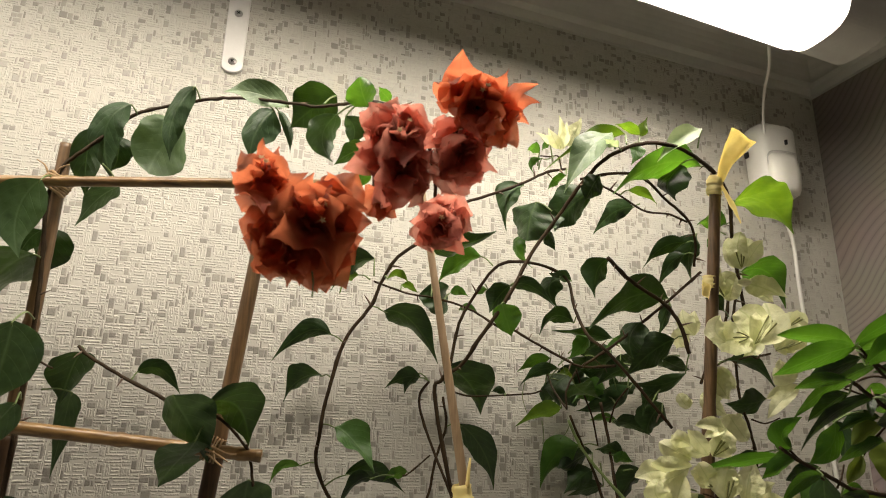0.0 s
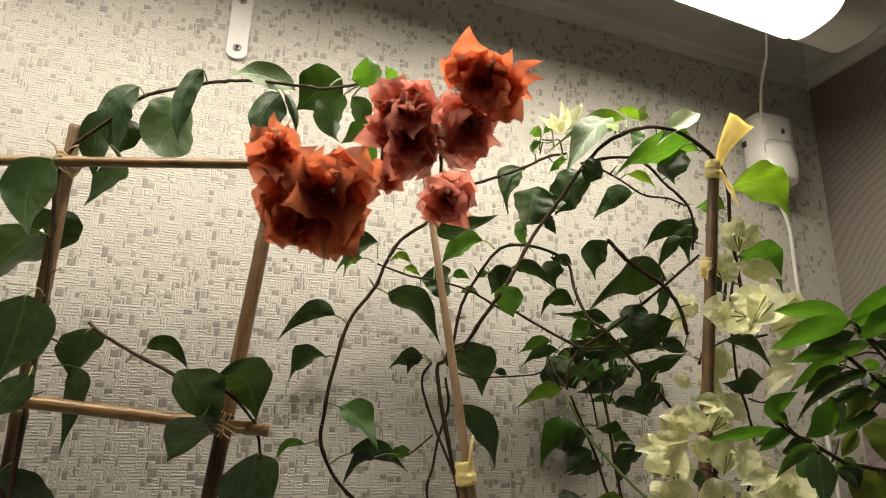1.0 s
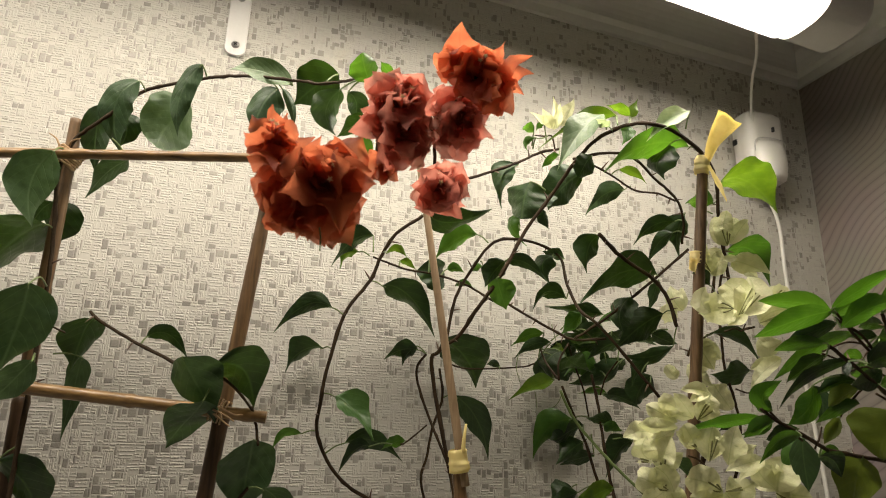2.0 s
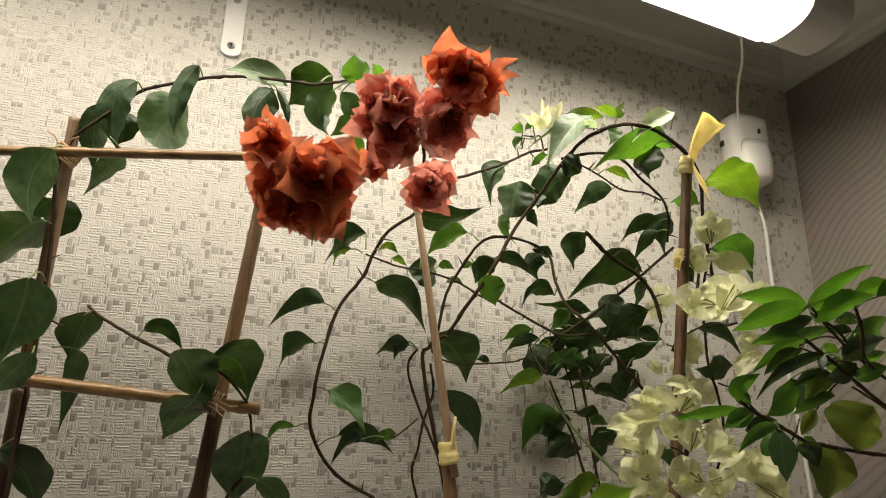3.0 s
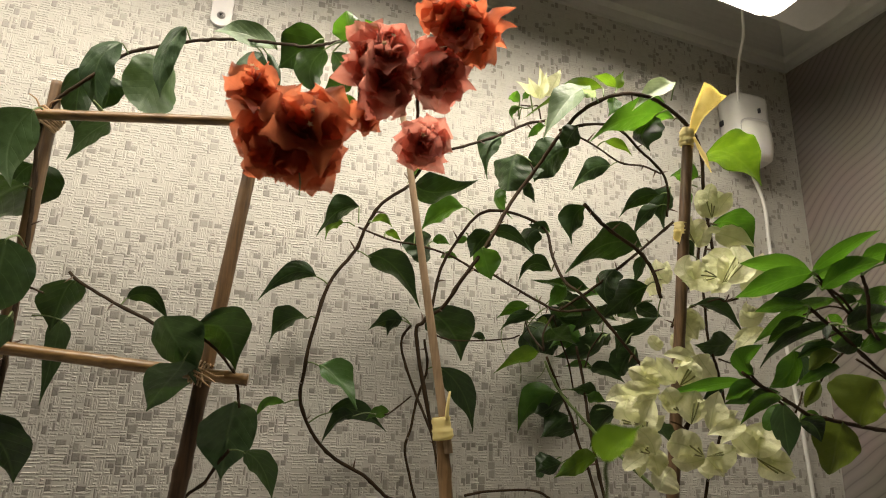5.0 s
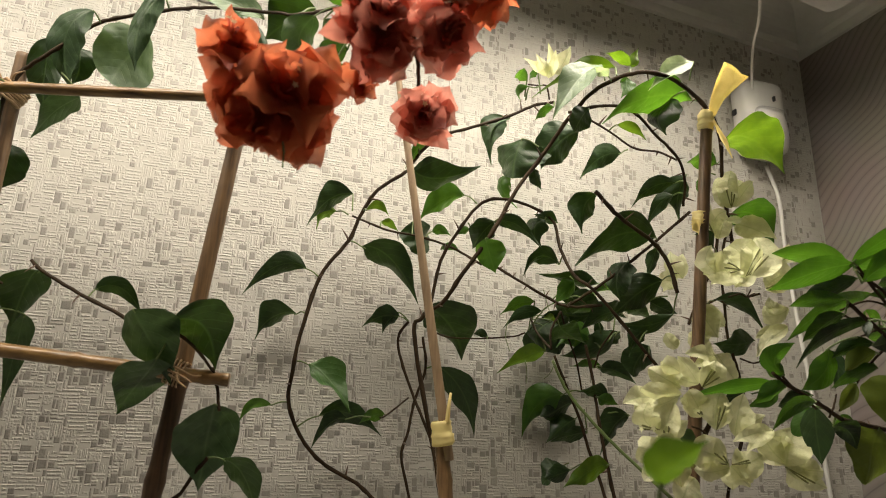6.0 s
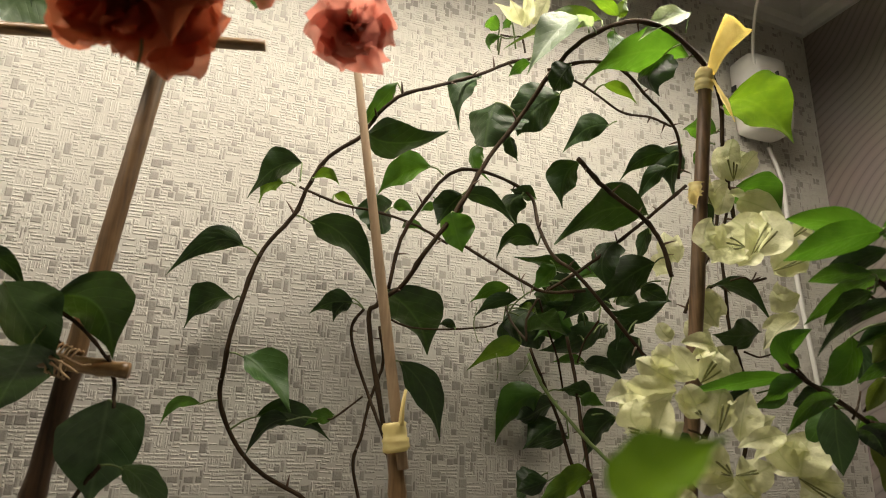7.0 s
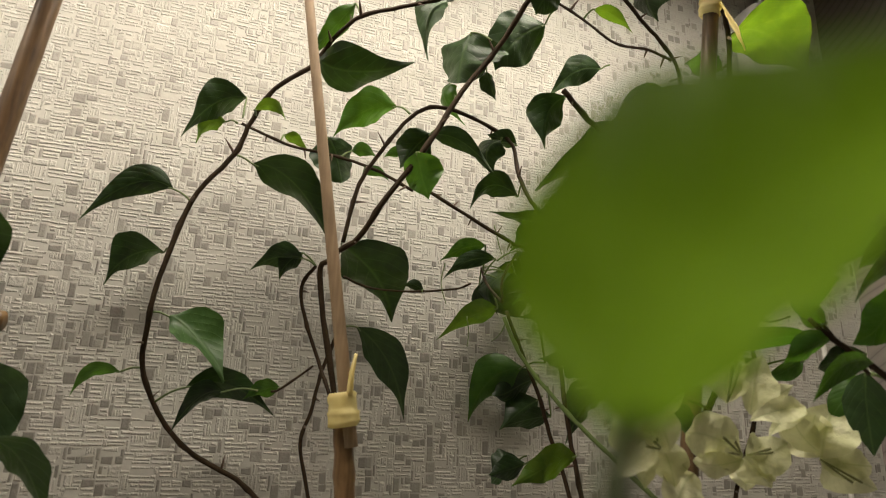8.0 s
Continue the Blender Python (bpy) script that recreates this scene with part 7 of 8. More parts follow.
leaf(B, shrub, (0.2581, 0.59, 1.847), (0.2636, 0.5928, 1.832), (0.2704, 0.596, 1.817), (0.0103, -0.0097, 0.0029), (0.263, 0.595, 1.849))
leaf(B, old, (0.3468, 0.615, 1.838), (0.3246, 0.6145, 1.843), (0.3094, 0.619, 1.823), (-0.0063, -0.0077, 0.0055), (0.344, 0.602, 1.844))
leaf(B, old, (0.42, 0.56, 1.859), (0.3799, 0.5599, 1.856), (0.3374, 0.57, 1.825), (-0.0134, -0.0117, 0.0116), (0.424, 0.563, 1.858))
leaf(B, old, (0.4058, 0.64, 1.829), (0.3726, 0.6441, 1.832), (0.3354, 0.6422, 1.833), (-0.0032, -0.0082, 0.0056), (0.4273, 0.6401, 1.825))
leaf(B, shrub, (0.376, 0.64, 1.83), (0.3705, 0.6427, 1.819), (0.3556, 0.648, 1.804), (-0.0094, -0.0021, 0.0055), (0.3715, 0.6386, 1.833))
leaf(B, shrub, (0.4569, 0.64, 1.832), (0.4211, 0.637, 1.829), (0.3868, 0.636, 1.81), (-0.0055, -0.0055, 0.0059), (0.4352, 0.6402, 1.829))
leaf(B, old, (0.3966, 0.575, 1.836), (0.3857, 0.5776, 1.819), (0.3948, 0.5855, 1.8), (-0.0051, 0.0154, 0.0043), (0.4, 0.575, 1.836))
leaf(B, old, (0.4318, 0.57, 1.821), (0.4091, 0.5775, 1.807), (0.3772, 0.5808, 1.78), (-0.0116, -0.001, 0.0117), (0.4288, 0.552, 1.821))
leaf(B, old, (0.437, 0.565, 1.788), (0.4123, 0.5723, 1.776), (0.3833, 0.575, 1.778), (-0.0032, -0.0025, 0.0074), (0.433, 0.552, 1.805))
leaf(B, old, (0.4273, 0.585, 1.803), (0.4433, 0.5853, 1.796), (0.4607, 0.5882, 1.794), (-0.0012, -0.0073, 0.0061), (0.431, 0.5634, 1.804))
leaf(B, old, (0.4145, 0.575, 1.772), (0.4047, 0.5798, 1.765), (0.3984, 0.5823, 1.747), (-0.008, -0.0003, 0.0041), (0.401, 0.57, 1.759))
leaf(B, old, (0.427, 0.59, 1.76), (0.4169, 0.5954, 1.746), (0.4127, 0.5982, 1.731), (-0.0149, -0.0015, 0.006), (0.4146, 0.5745, 1.751))
leaf(B, shrub, (0.3317, 0.64, 1.804), (0.3127, 0.6423, 1.799), (0.2973, 0.648, 1.789), (-0.0041, -0.0029, 0.0056), (0.3355, 0.6529, 1.787))
leaf(B, old, (0.3404, 0.64, 1.794), (0.3174, 0.6411, 1.79), (0.3004, 0.648, 1.775), (-0.0036, -0.0018, 0.0055), (0.3352, 0.651, 1.783))
leaf(B, old, (0.3556, 0.652, 1.788), (0.3418, 0.6555, 1.774), (0.3533, 0.664, 1.755), (-0.0085, 0.0174, 0.0045), (0.3364, 0.657, 1.788))
leaf(B, shrub, (0.3975, 0.64, 1.767), (0.3755, 0.6366, 1.772), (0.3538, 0.639, 1.759), (-0.0045, -0.0042, 0.0122), (0.393, 0.6202, 1.759))
leaf(B, lime, (0.3559, 0.655, 1.778), (0.3572, 0.6585, 1.788), (0.3575, 0.66, 1.797), (0.0046, -0.0083, -0.0003), (0.3358, 0.654, 1.785))
leaf(B, old, (0.4243, 0.64, 1.779), (0.3961, 0.6404, 1.76), (0.3634, 0.648, 1.752), (-0.009, -0.0059, 0.0104), (0.408, 0.6296, 1.768))
leaf(B, old, (0.4119, 0.64, 1.802), (0.3885, 0.642, 1.794), (0.3643, 0.6412, 1.794), (-0.006, -0.0077, 0.0119), (0.4338, 0.6402, 1.799))
leaf(B, old, (0.4039, 0.64, 1.79), (0.4055, 0.6434, 1.78), (0.4077, 0.648, 1.772), (-0.0034, 0.0041, 0.0004), (0.3978, 0.6261, 1.774))
leaf(B, lime, (0.3378, 0.63, 1.754), (0.3244, 0.6519, 1.749), (0.3094, 0.685, 1.734), (-0.0055, -0.0037, 0.0068), (0.331, 0.625, 1.765))
leaf(B, shrub, (0.3793, 0.6719, 1.716), (0.3553, 0.684, 1.704), (0.341, 0.692, 1.672), (-0.0134, -0.0009, 0.0115), (0.385, 0.645, 1.718))
leaf(B, old, (0.3991, 0.6814, 1.709), (0.378, 0.684, 1.699), (0.3582, 0.6852, 1.694), (-0.0092, -0.0091, 0.0111), (0.358, 0.609, 1.696))
leaf(B, old, (0.3865, 0.6, 1.711), (0.3713, 0.6008, 1.716), (0.356, 0.6015, 1.715), (-0.002, -0.0057, 0.0063), (0.3748, 0.6038, 1.71))
leaf(B, shrub, (0.3749, 0.6, 1.711), (0.3847, 0.5984, 1.707), (0.3969, 0.6, 1.705), (-0.0004, -0.0042, 0.0059), (0.3748, 0.604, 1.711))
leaf(B, old, (0.4072, 0.6, 1.696), (0.3921, 0.6025, 1.685), (0.3817, 0.6112, 1.659), (-0.0127, -0.004, 0.0066), (0.3852, 0.6, 1.697))
leaf(B, old, (0.4016, 0.64, 1.741), (0.4265, 0.6417, 1.739), (0.4517, 0.648, 1.728), (-0.0004, -0.0059, 0.007), (0.391, 0.63, 1.741))
leaf(B, shrub, (0.4057, 0.64, 1.743), (0.3919, 0.6457, 1.745), (0.3744, 0.648, 1.742), (-0.0024, -0.004, 0.0043), (0.391, 0.63, 1.741))
leaf(B, old, (0.4516, 0.6, 1.865), (0.4493, 0.6065, 1.849), (0.4411, 0.6095, 1.829), (-0.0075, -0.0001, 0.0015), (0.4521, 0.5991, 1.858))
leaf(B, lime, (0.3762, 0.588, 1.653), (0.3523, 0.583, 1.647), (0.3258, 0.58, 1.635), (-0.0073, -0.0042, 0.0092), (0.378, 0.594, 1.652))
leaf(B, old, (0.3559, 0.62, 1.646), (0.3408, 0.6209, 1.641), (0.3296, 0.623, 1.638), (-0.0038, -0.0018, 0.008), (0.3745, 0.612, 1.654))
leaf(B, old, (0.2875, 0.655, 1.767), (0.2791, 0.6547, 1.77), (0.2715, 0.6555, 1.768), (-0.0004, -0.002, 0.0037), (0.2856, 0.652, 1.765))
leaf(B, old, (0.3923, 0.65, 1.679), (0.3723, 0.6501, 1.675), (0.3529, 0.653, 1.669), (-0.0049, -0.0053, 0.0066), (0.3883, 0.6472, 1.701))
# Added filler leaves in and behind the clump: thicken it, shade the wall.
leaf(B, old, (0.3802, 0.662, 1.825), (0.3958, 0.672, 1.82), (0.4205, 0.678, 1.821), (-0.0013, -0.0084, 0.0074), (0.363, 0.6612, 1.812))
leaf(B, old, (0.4286, 0.662, 1.815), (0.4434, 0.6693, 1.807), (0.465, 0.678, 1.803), (0.0015, -0.0085, 0.0073), (0.4187, 0.6491, 1.8))
leaf(B, old, (0.3892, 0.662, 1.787), (0.3819, 0.6681, 1.775), (0.3768, 0.678, 1.773), (-0.008, -0.0019, 0.0069), (0.3786, 0.648, 1.774))
leaf(B, old, (0.4447, 0.662, 1.784), (0.4389, 0.6706, 1.776), (0.4356, 0.678, 1.764), (-0.0104, -0.0038, 0.0043), (0.4287, 0.649, 1.777))
leaf(B, old, (0.4149, 0.662, 1.823), (0.4077, 0.6689, 1.811), (0.395, 0.678, 1.805), (-0.01, -0.0056, 0.0066), (0.4089, 0.6492, 1.806))
leaf(B, old, (0.461, 0.662, 1.817), (0.4774, 0.6709, 1.809), (0.5007, 0.678, 1.805), (-0.0004, -0.009, 0.006), (0.4459, 0.6517, 1.804))
leaf(B, old, (0.3696, 0.662, 1.81), (0.3839, 0.6702, 1.803), (0.3945, 0.678, 1.789), (0.0026, -0.0099, 0.0031), (0.3507, 0.6608, 1.799))
leaf(B, old, (0.4336, 0.662, 1.842), (0.4519, 0.6685, 1.838), (0.4722, 0.678, 1.828), (0.0002, -0.0084, 0.0046), (0.4257, 0.6415, 1.841))
leaf(B, old, (0.353, 0.606, 1.804), (0.3773, 0.6159, 1.799), (0.4131, 0.632, 1.8), (-0.0016, -0.0095, 0.0101), (0.3558, 0.591, 1.801))
leaf(B, old, (0.4034, 0.606, 1.794), (0.392, 0.6198, 1.789), (0.379, 0.632, 1.778), (-0.009, -0.0059, 0.0083), (0.3951, 0.6001, 1.774))
leaf(B, old, (0.3398, 0.606, 1.776), (0.3544, 0.6165, 1.77), (0.3849, 0.632, 1.764), (-0.0008, -0.0128, 0.0077), (0.3334, 0.5982, 1.78))
# Three more hidden leaves, added only to throw shade on the paper below.
leaf(B, old, (0.3386, 0.668, 1.779), (0.3546, 0.6741, 1.772), (0.3777, 0.68, 1.77), (-0.0004, -0.0126, 0.0123), (0.337, 0.66, 1.791))
leaf(B, old, (0.382, 0.668, 1.782), (0.3662, 0.6707, 1.769), (0.3539, 0.68, 1.76), (-0.0123, -0.006, 0.0109), (0.3747, 0.6503, 1.771))
leaf(B, old, (0.3554, 0.668, 1.795), (0.3706, 0.6718, 1.787), (0.3917, 0.68, 1.777), (0.0021, -0.0145, 0.0094), (0.337, 0.66, 1.791))
leaf(B, old, (0.1435, 0.65, 1.895), (0.1229, 0.6532, 1.887), (0.1031, 0.6591, 1.859), (-0.0085, -0.0107, 0.005), (0.1431, 0.6422, 1.875))
leaf(B, lime, (0.1312, 0.665, 1.88), (0.1199, 0.6651, 1.877), (0.1133, 0.665, 1.859), (-0.0055, -0.006, 0.0026), (0.1399, 0.6465, 1.872))
leaf(B, lime, (0.1505, 0.61, 1.866), (0.1616, 0.6091, 1.871), (0.1715, 0.61, 1.863), (0.0001, -0.0043, 0.003), (0.1516, 0.63, 1.872))
leaf(B, lime, (0.1731, 0.65, 1.871), (0.1825, 0.6523, 1.869), (0.1912, 0.654, 1.864), (0.0009, -0.005, 0.0026), (0.171, 0.644, 1.863))
leaf(B, shrub, (0.2532, 0.635, 1.904), (0.2288, 0.6352, 1.895), (0.2074, 0.64, 1.871), (-0.0099, -0.0109, 0.0062), (0.2596, 0.6186, 1.891))
leaf(B, old, (0.2049, 0.65, 1.875), (0.2148, 0.6558, 1.86), (0.22, 0.6589, 1.844), (0.0162, 0.0063, 0.0078), (0.202, 0.641, 1.858))
leaf(B, old, (0.1539, 0.64, 1.84), (0.1876, 0.6515, 1.833), (0.2149, 0.655, 1.793), (0.0072, -0.014, 0.0088), (0.141, 0.638, 1.844))
leaf(B, old, (0.1056, 0.645, 1.815), (0.0806, 0.6476, 1.816), (0.0525, 0.6521, 1.787), (-0.0048, -0.0054, 0.0078), (0.118, 0.645, 1.808))
leaf(B, old, (0.1032, 0.675, 1.778), (0.0821, 0.68, 1.775), (0.0686, 0.6821, 1.752), (-0.0071, -0.0116, 0.0072), (0.1089, 0.6539, 1.776))
leaf(B, old, (0.1962, 0.65, 1.779), (0.1784, 0.6506, 1.778), (0.1612, 0.653, 1.767), (-0.0038, -0.0063, 0.0065), (0.206, 0.655, 1.776))
leaf(B, old, (0.1955, 0.65, 1.783), (0.1857, 0.6532, 1.775), (0.1815, 0.6556, 1.763), (-0.0067, -0.0047, 0.0034), (0.206, 0.655, 1.776))
leaf(B, old, (0.2222, 0.65, 1.792), (0.2542, 0.6655, 1.774), (0.2738, 0.692, 1.746), (0.0105, -0.0247, 0.01), (0.22, 0.63, 1.789))
leaf(B, sprout, (0.1155, 0.65, 1.73), (0.1375, 0.6471, 1.7165), (0.1535, 0.645, 1.690), (0.0115, 0.0100, 0.0088), (0.1036, 0.654, 1.733))
leaf(B, old, (0.1307, 0.67, 1.687), (0.1584, 0.673, 1.69), (0.1905, 0.6753, 1.67), (0.0017, -0.0063, 0.01), (0.1128, 0.6743, 1.677))
leaf(B, old, (0.1546, 0.66, 1.685), (0.1388, 0.6641, 1.68), (0.1254, 0.6683, 1.658), (-0.0051, -0.0048, 0.005), (0.1764, 0.6629, 1.687))
leaf(B, shrub, (0.1912, 0.67, 1.69), (0.1792, 0.671, 1.688), (0.1675, 0.672, 1.681), (-0.0033, -0.0043, 0.0057), (0.191, 0.665, 1.689))
leaf(B, old, (0.2409, 0.665, 1.736), (0.2674, 0.667, 1.711), (0.2855, 0.6835, 1.672), (0.0096, -0.0098, 0.0068), (0.226, 0.66, 1.733))
leaf(B, shrub, (0.089, 0.675, 1.695), (0.0723, 0.6756, 1.694), (0.0621, 0.678, 1.678), (-0.0025, -0.0032, 0.0037), (0.103, 0.669, 1.698))
leaf(B, old, (0.187, 0.595, 1.905), (0.2148, 0.5918, 1.9), (0.2558, 0.5968, 1.921), (-0.0061, -0.0138, 0.0095), (0.186, 0.61, 1.909))
leaf(B, shrub, (0.223, 0.645, 1.865), (0.2321, 0.6435, 1.867), (0.242, 0.642, 1.862), (0.0002, -0.0034, 0.0047), (0.214, 0.638, 1.855))
leaf(B, shrub, (0.233, 0.645, 1.848), (0.2439, 0.643, 1.851), (0.2527, 0.642, 1.844), (0, -0.0027, 0.0033), (0.232, 0.632, 1.849))
leaf(B, shrub, (0.2639, 0.645, 1.872), (0.2549, 0.6419, 1.869), (0.2472, 0.642, 1.863), (-0.0023, -0.0018, 0.0031), (0.2539, 0.6254, 1.872))
leaf(A, dusk, (-0.1304, 0.56, 1.908), (-0.1440, 0.5687, 1.882), (-0.1416, 0.5834, 1.850), (-0.0140, -0.0127, -0.0016), (-0.1311, 0.5813, 1.919))
leaf(A, old, (-0.1419, 0.625, 1.887), (-0.1366, 0.628, 1.869), (-0.1412, 0.6379, 1.85), (0.0171, -0.0048, -0.0008), (-0.1359, 0.6039, 1.886))
leaf(A, dusk, (-0.1412, 0.615, 1.883), (-0.1503, 0.6199, 1.873), (-0.1608, 0.625, 1.857), (-0.0053, -0.0094, 0.0023), (-0.1354, 0.602, 1.886))
leaf(A, old, (-0.1379, 0.6, 1.858), (-0.1603, 0.6032, 1.84), (-0.1909, 0.6145, 1.813), (-0.0033, -0.0444, 0.007), (-0.133, 0.605, 1.856))
leaf(A, dusk, (-0.1178, 0.5296, 1.7956), (-0.1239, 0.5437, 1.7668), (-0.1331, 0.5523, 1.7344), (-0.0189, -0.014, 0.0018), (-0.129, 0.6026, 1.807))
leaf(A, dusk, (-0.1063, 0.5296, 1.7425), (-0.1174, 0.5333, 1.7272), (-0.1338, 0.5415, 1.711), (-0.0062, -0.0086, 0.0056), (-0.1265, 0.6005, 1.746))
leaf(A, old, (-0.136, 0.6, 1.674), (-0.1172, 0.6045, 1.655), (-0.1083, 0.618, 1.628), (0.0146, -0.009, 0.0091), (-0.1246, 0.5986, 1.684))
leaf(A, old, (-0.114, 0.602, 1.974), (-0.1177, 0.6096, 1.948), (-0.1158, 0.6216, 1.916), (0.0107, 0.0067, 0.0022), (-0.1034, 0.5879, 1.961))
leaf(A, old, (-0.0966, 0.6, 1.968), (-0.0912, 0.6024, 1.954), (-0.0977, 0.6094, 1.939), (0.012, -0.0043, -0.0025), (-0.0982, 0.5856, 1.964))
leaf(A, dusk, (-0.0817, 0.572, 1.987), (-0.101, 0.5825, 1.962), (-0.0887, 0.5938, 1.923), (-0.0147, 0.0082, 0.0056), (-0.0774, 0.5806, 1.983))
leaf(A, dusk, (-0.0842, 0.59, 1.921), (-0.0966, 0.5942, 1.909), (-0.114, 0.6012, 1.885), (-0.0051, -0.0109, 0.0019), (-0.0991, 0.5894, 1.938))
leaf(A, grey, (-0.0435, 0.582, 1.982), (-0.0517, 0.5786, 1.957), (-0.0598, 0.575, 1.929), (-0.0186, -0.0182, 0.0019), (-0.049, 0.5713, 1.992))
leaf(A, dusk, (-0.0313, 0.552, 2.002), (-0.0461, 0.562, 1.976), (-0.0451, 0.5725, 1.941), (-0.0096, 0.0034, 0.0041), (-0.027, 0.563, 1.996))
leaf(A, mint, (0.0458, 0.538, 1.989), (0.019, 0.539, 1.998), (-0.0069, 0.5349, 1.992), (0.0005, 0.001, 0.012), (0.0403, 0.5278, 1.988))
leaf(A, dusk, (0.0332, 0.562, 1.997), (0.0206, 0.5685, 1.978), (0.0167, 0.5752, 1.954), (-0.0139, 0.0043, 0.008), (0.0211, 0.5439, 1.994))
leaf(A, old, (0.0373, 0.552, 1.992), (0.0468, 0.5546, 1.978), (0.0506, 0.5639, 1.959), (0.0037, 0.0007, 0.002), (0.0266, 0.5358, 1.991))
leaf(A, old, (0.0836, 0.525, 2), (0.0651, 0.5292, 1.987), (0.0484, 0.5336, 1.968), (-0.0134, -0.0136, 0.0088), (0.0727, 0.5138, 1.984))
leaf(A, dusk, (0.081, 0.472, 1.955), (0.0725, 0.4785, 1.937), (0.0811, 0.485, 1.922), (-0.012, -0.0093, -0.005), (0.0975, 0.475, 1.969))
leaf(A, dusk, (0.0876, 0.475, 1.956), (0.0951, 0.4788, 1.948), (0.0932, 0.4839, 1.935), (0.0076, -0.005, -0.0005), (0.0975, 0.475, 1.969))
leaf(A, shrub, (0.1003, 0.452, 1.954), (0.0954, 0.447, 1.962), (0.0919, 0.44, 1.97), (0.0104, 0.002, 0.0059), (0.1095, 0.4494, 1.957))
leaf(A, shrub, (0.1124, 0.43, 1.949), (0.108, 0.428, 1.952), (0.1034, 0.425, 1.956), (0.0024, -0.0045, 0.0008), (0.114, 0.4325, 1.945))
leaf(A, old, (0.1038, 0.46, 1.926), (0.0917, 0.4608, 1.92), (0.0806, 0.4645, 1.911), (-0.0047, -0.0091, 0.002), (0.1087, 0.4489, 1.944))
leaf(A, shrub, (0.095, 0.45, 1.908), (0.0992, 0.4512, 1.899), (0.0975, 0.453, 1.892), (0.0055, -0.0043, -0.0008), (0.1049, 0.4392, 1.925))
leaf(A, old, (-0.0887, 0.6, 1.783), (-0.1, 0.6127, 1.768), (-0.105, 0.62, 1.743), (-0.0117, -0.0131, 0.0027), (-0.089, 0.58, 1.786))
leaf(A, dusk, (-0.0982, 0.62, 1.753), (-0.1042, 0.6381, 1.734), (-0.1132, 0.66, 1.685), (-0.0094, 0.0013, 0.0008), (-0.1164, 0.6078, 1.754))
leaf(A, old, (-0.0449, 0.575, 1.768), (-0.0294, 0.577, 1.771), (-0.0132, 0.5811, 1.753), (0.0031, -0.0035, 0.0053), (-0.048, 0.572, 1.761))
leaf(A, dusk, (-0.0128, 0.54, 1.751), (-0.0017, 0.5508, 1.733), (0.0147, 0.5588, 1.704), (0.0158, -0.015, 0.0079), (0.0037, 0.5518, 1.742))
leaf(A, old, (0.0093, 0.548, 1.746), (0.0307, 0.5524, 1.744), (0.0419, 0.566, 1.716), (0.0132, -0.0135, 0.0128), (0.007, 0.5522, 1.741))
leaf(A, dusk, (0.0053, 0.545, 1.72), (-0.0056, 0.5707, 1.706), (-0.023, 0.605, 1.683), (-0.0096, -0.014, 0.0064), (0.013, 0.5526, 1.738))
leaf(A, dusk, (0.0441, 0.562, 1.692), (0.0425, 0.5746, 1.666), (0.0401, 0.5841, 1.633), (-0.0216, -0.0101, 0.0022), (0.0474, 0.561, 1.691))
leaf(A, old, (0.0542, 0.575, 1.655), (0.0705, 0.5781, 1.643), (0.0805, 0.5882, 1.619), (0.0065, -0.0093, 0.0062), (0.044, 0.575, 1.656))
leaf(D, young, (0.4404, 0.385, 1.794), (0.4063, 0.3874, 1.785), (0.375, 0.395, 1.772), (-0.0065, -0.0033, 0.0066), (0.443, 0.385, 1.793))
leaf(D, shrub, (0.4566, 0.4009, 1.798), (0.4254, 0.4011, 1.802), (0.3949, 0.4076, 1.802), (-0.0034, -0.0056, 0.0061), (0.443, 0.385, 1.793))
leaf(D, old, (0.4548, 0.395, 1.788), (0.4361, 0.3982, 1.781), (0.4072, 0.4, 1.77), (-0.0041, -0.001, 0.005), (0.4518, 0.387, 1.787))
leaf(D, shrub, (0.4407, 0.395, 1.772), (0.4156, 0.397, 1.77), (0.3962, 0.4, 1.764), (-0.0028, -0.0019, 0.0046), (0.449, 0.4, 1.771))
leaf(D, young, (0.4388, 0.385, 1.795), (0.456, 0.3706, 1.811), (0.4803, 0.36, 1.825), (-0.005, -0.0007, 0.0037), (0.443, 0.385, 1.793))
leaf(D, shrub, (0.4454, 0.39, 1.792), (0.4567, 0.3845, 1.8), (0.4702, 0.38, 1.808), (-0.0052, -0.0004, 0.0045), (0.4474, 0.386, 1.79))
leaf(D, young, (0.4392, 0.38, 1.781), (0.4572, 0.3706, 1.795), (0.4764, 0.36, 1.801), (-0.0071, -0.0018, 0.006), (0.441, 0.385, 1.789))
leaf(D, shrub, (0.4541, 0.3922, 1.784), (0.466, 0.3869, 1.8), (0.48, 0.3792, 1.81), (-0.0057, -0.0001, 0.0033), (0.441, 0.385, 1.789))
leaf(D, young, (0.4744, 0.375, 1.804), (0.4837, 0.3657, 1.808), (0.4993, 0.36, 1.812), (-0.0057, -0.0025, 0.0046), (0.468, 0.37, 1.792))
leaf(D, shrub, (0.5132, 0.43, 1.789), (0.4588, 0.4226, 1.772), (0.4126, 0.42, 1.745), (-0.0054, -0.0012, 0.0046), (0.5081, 0.4136, 1.775))
leaf(D, old, (0.4821, 0.405, 1.763), (0.434, 0.4034, 1.75), (0.3953, 0.4, 1.724), (-0.0038, -0.0008, 0.0032), (0.481, 0.405, 1.755))
leaf(D, old, (0.4444, 0.4, 1.763), (0.4274, 0.4044, 1.754), (0.415, 0.41, 1.743), (-0.006, -0.0018, 0.0037), (0.449, 0.4, 1.771))
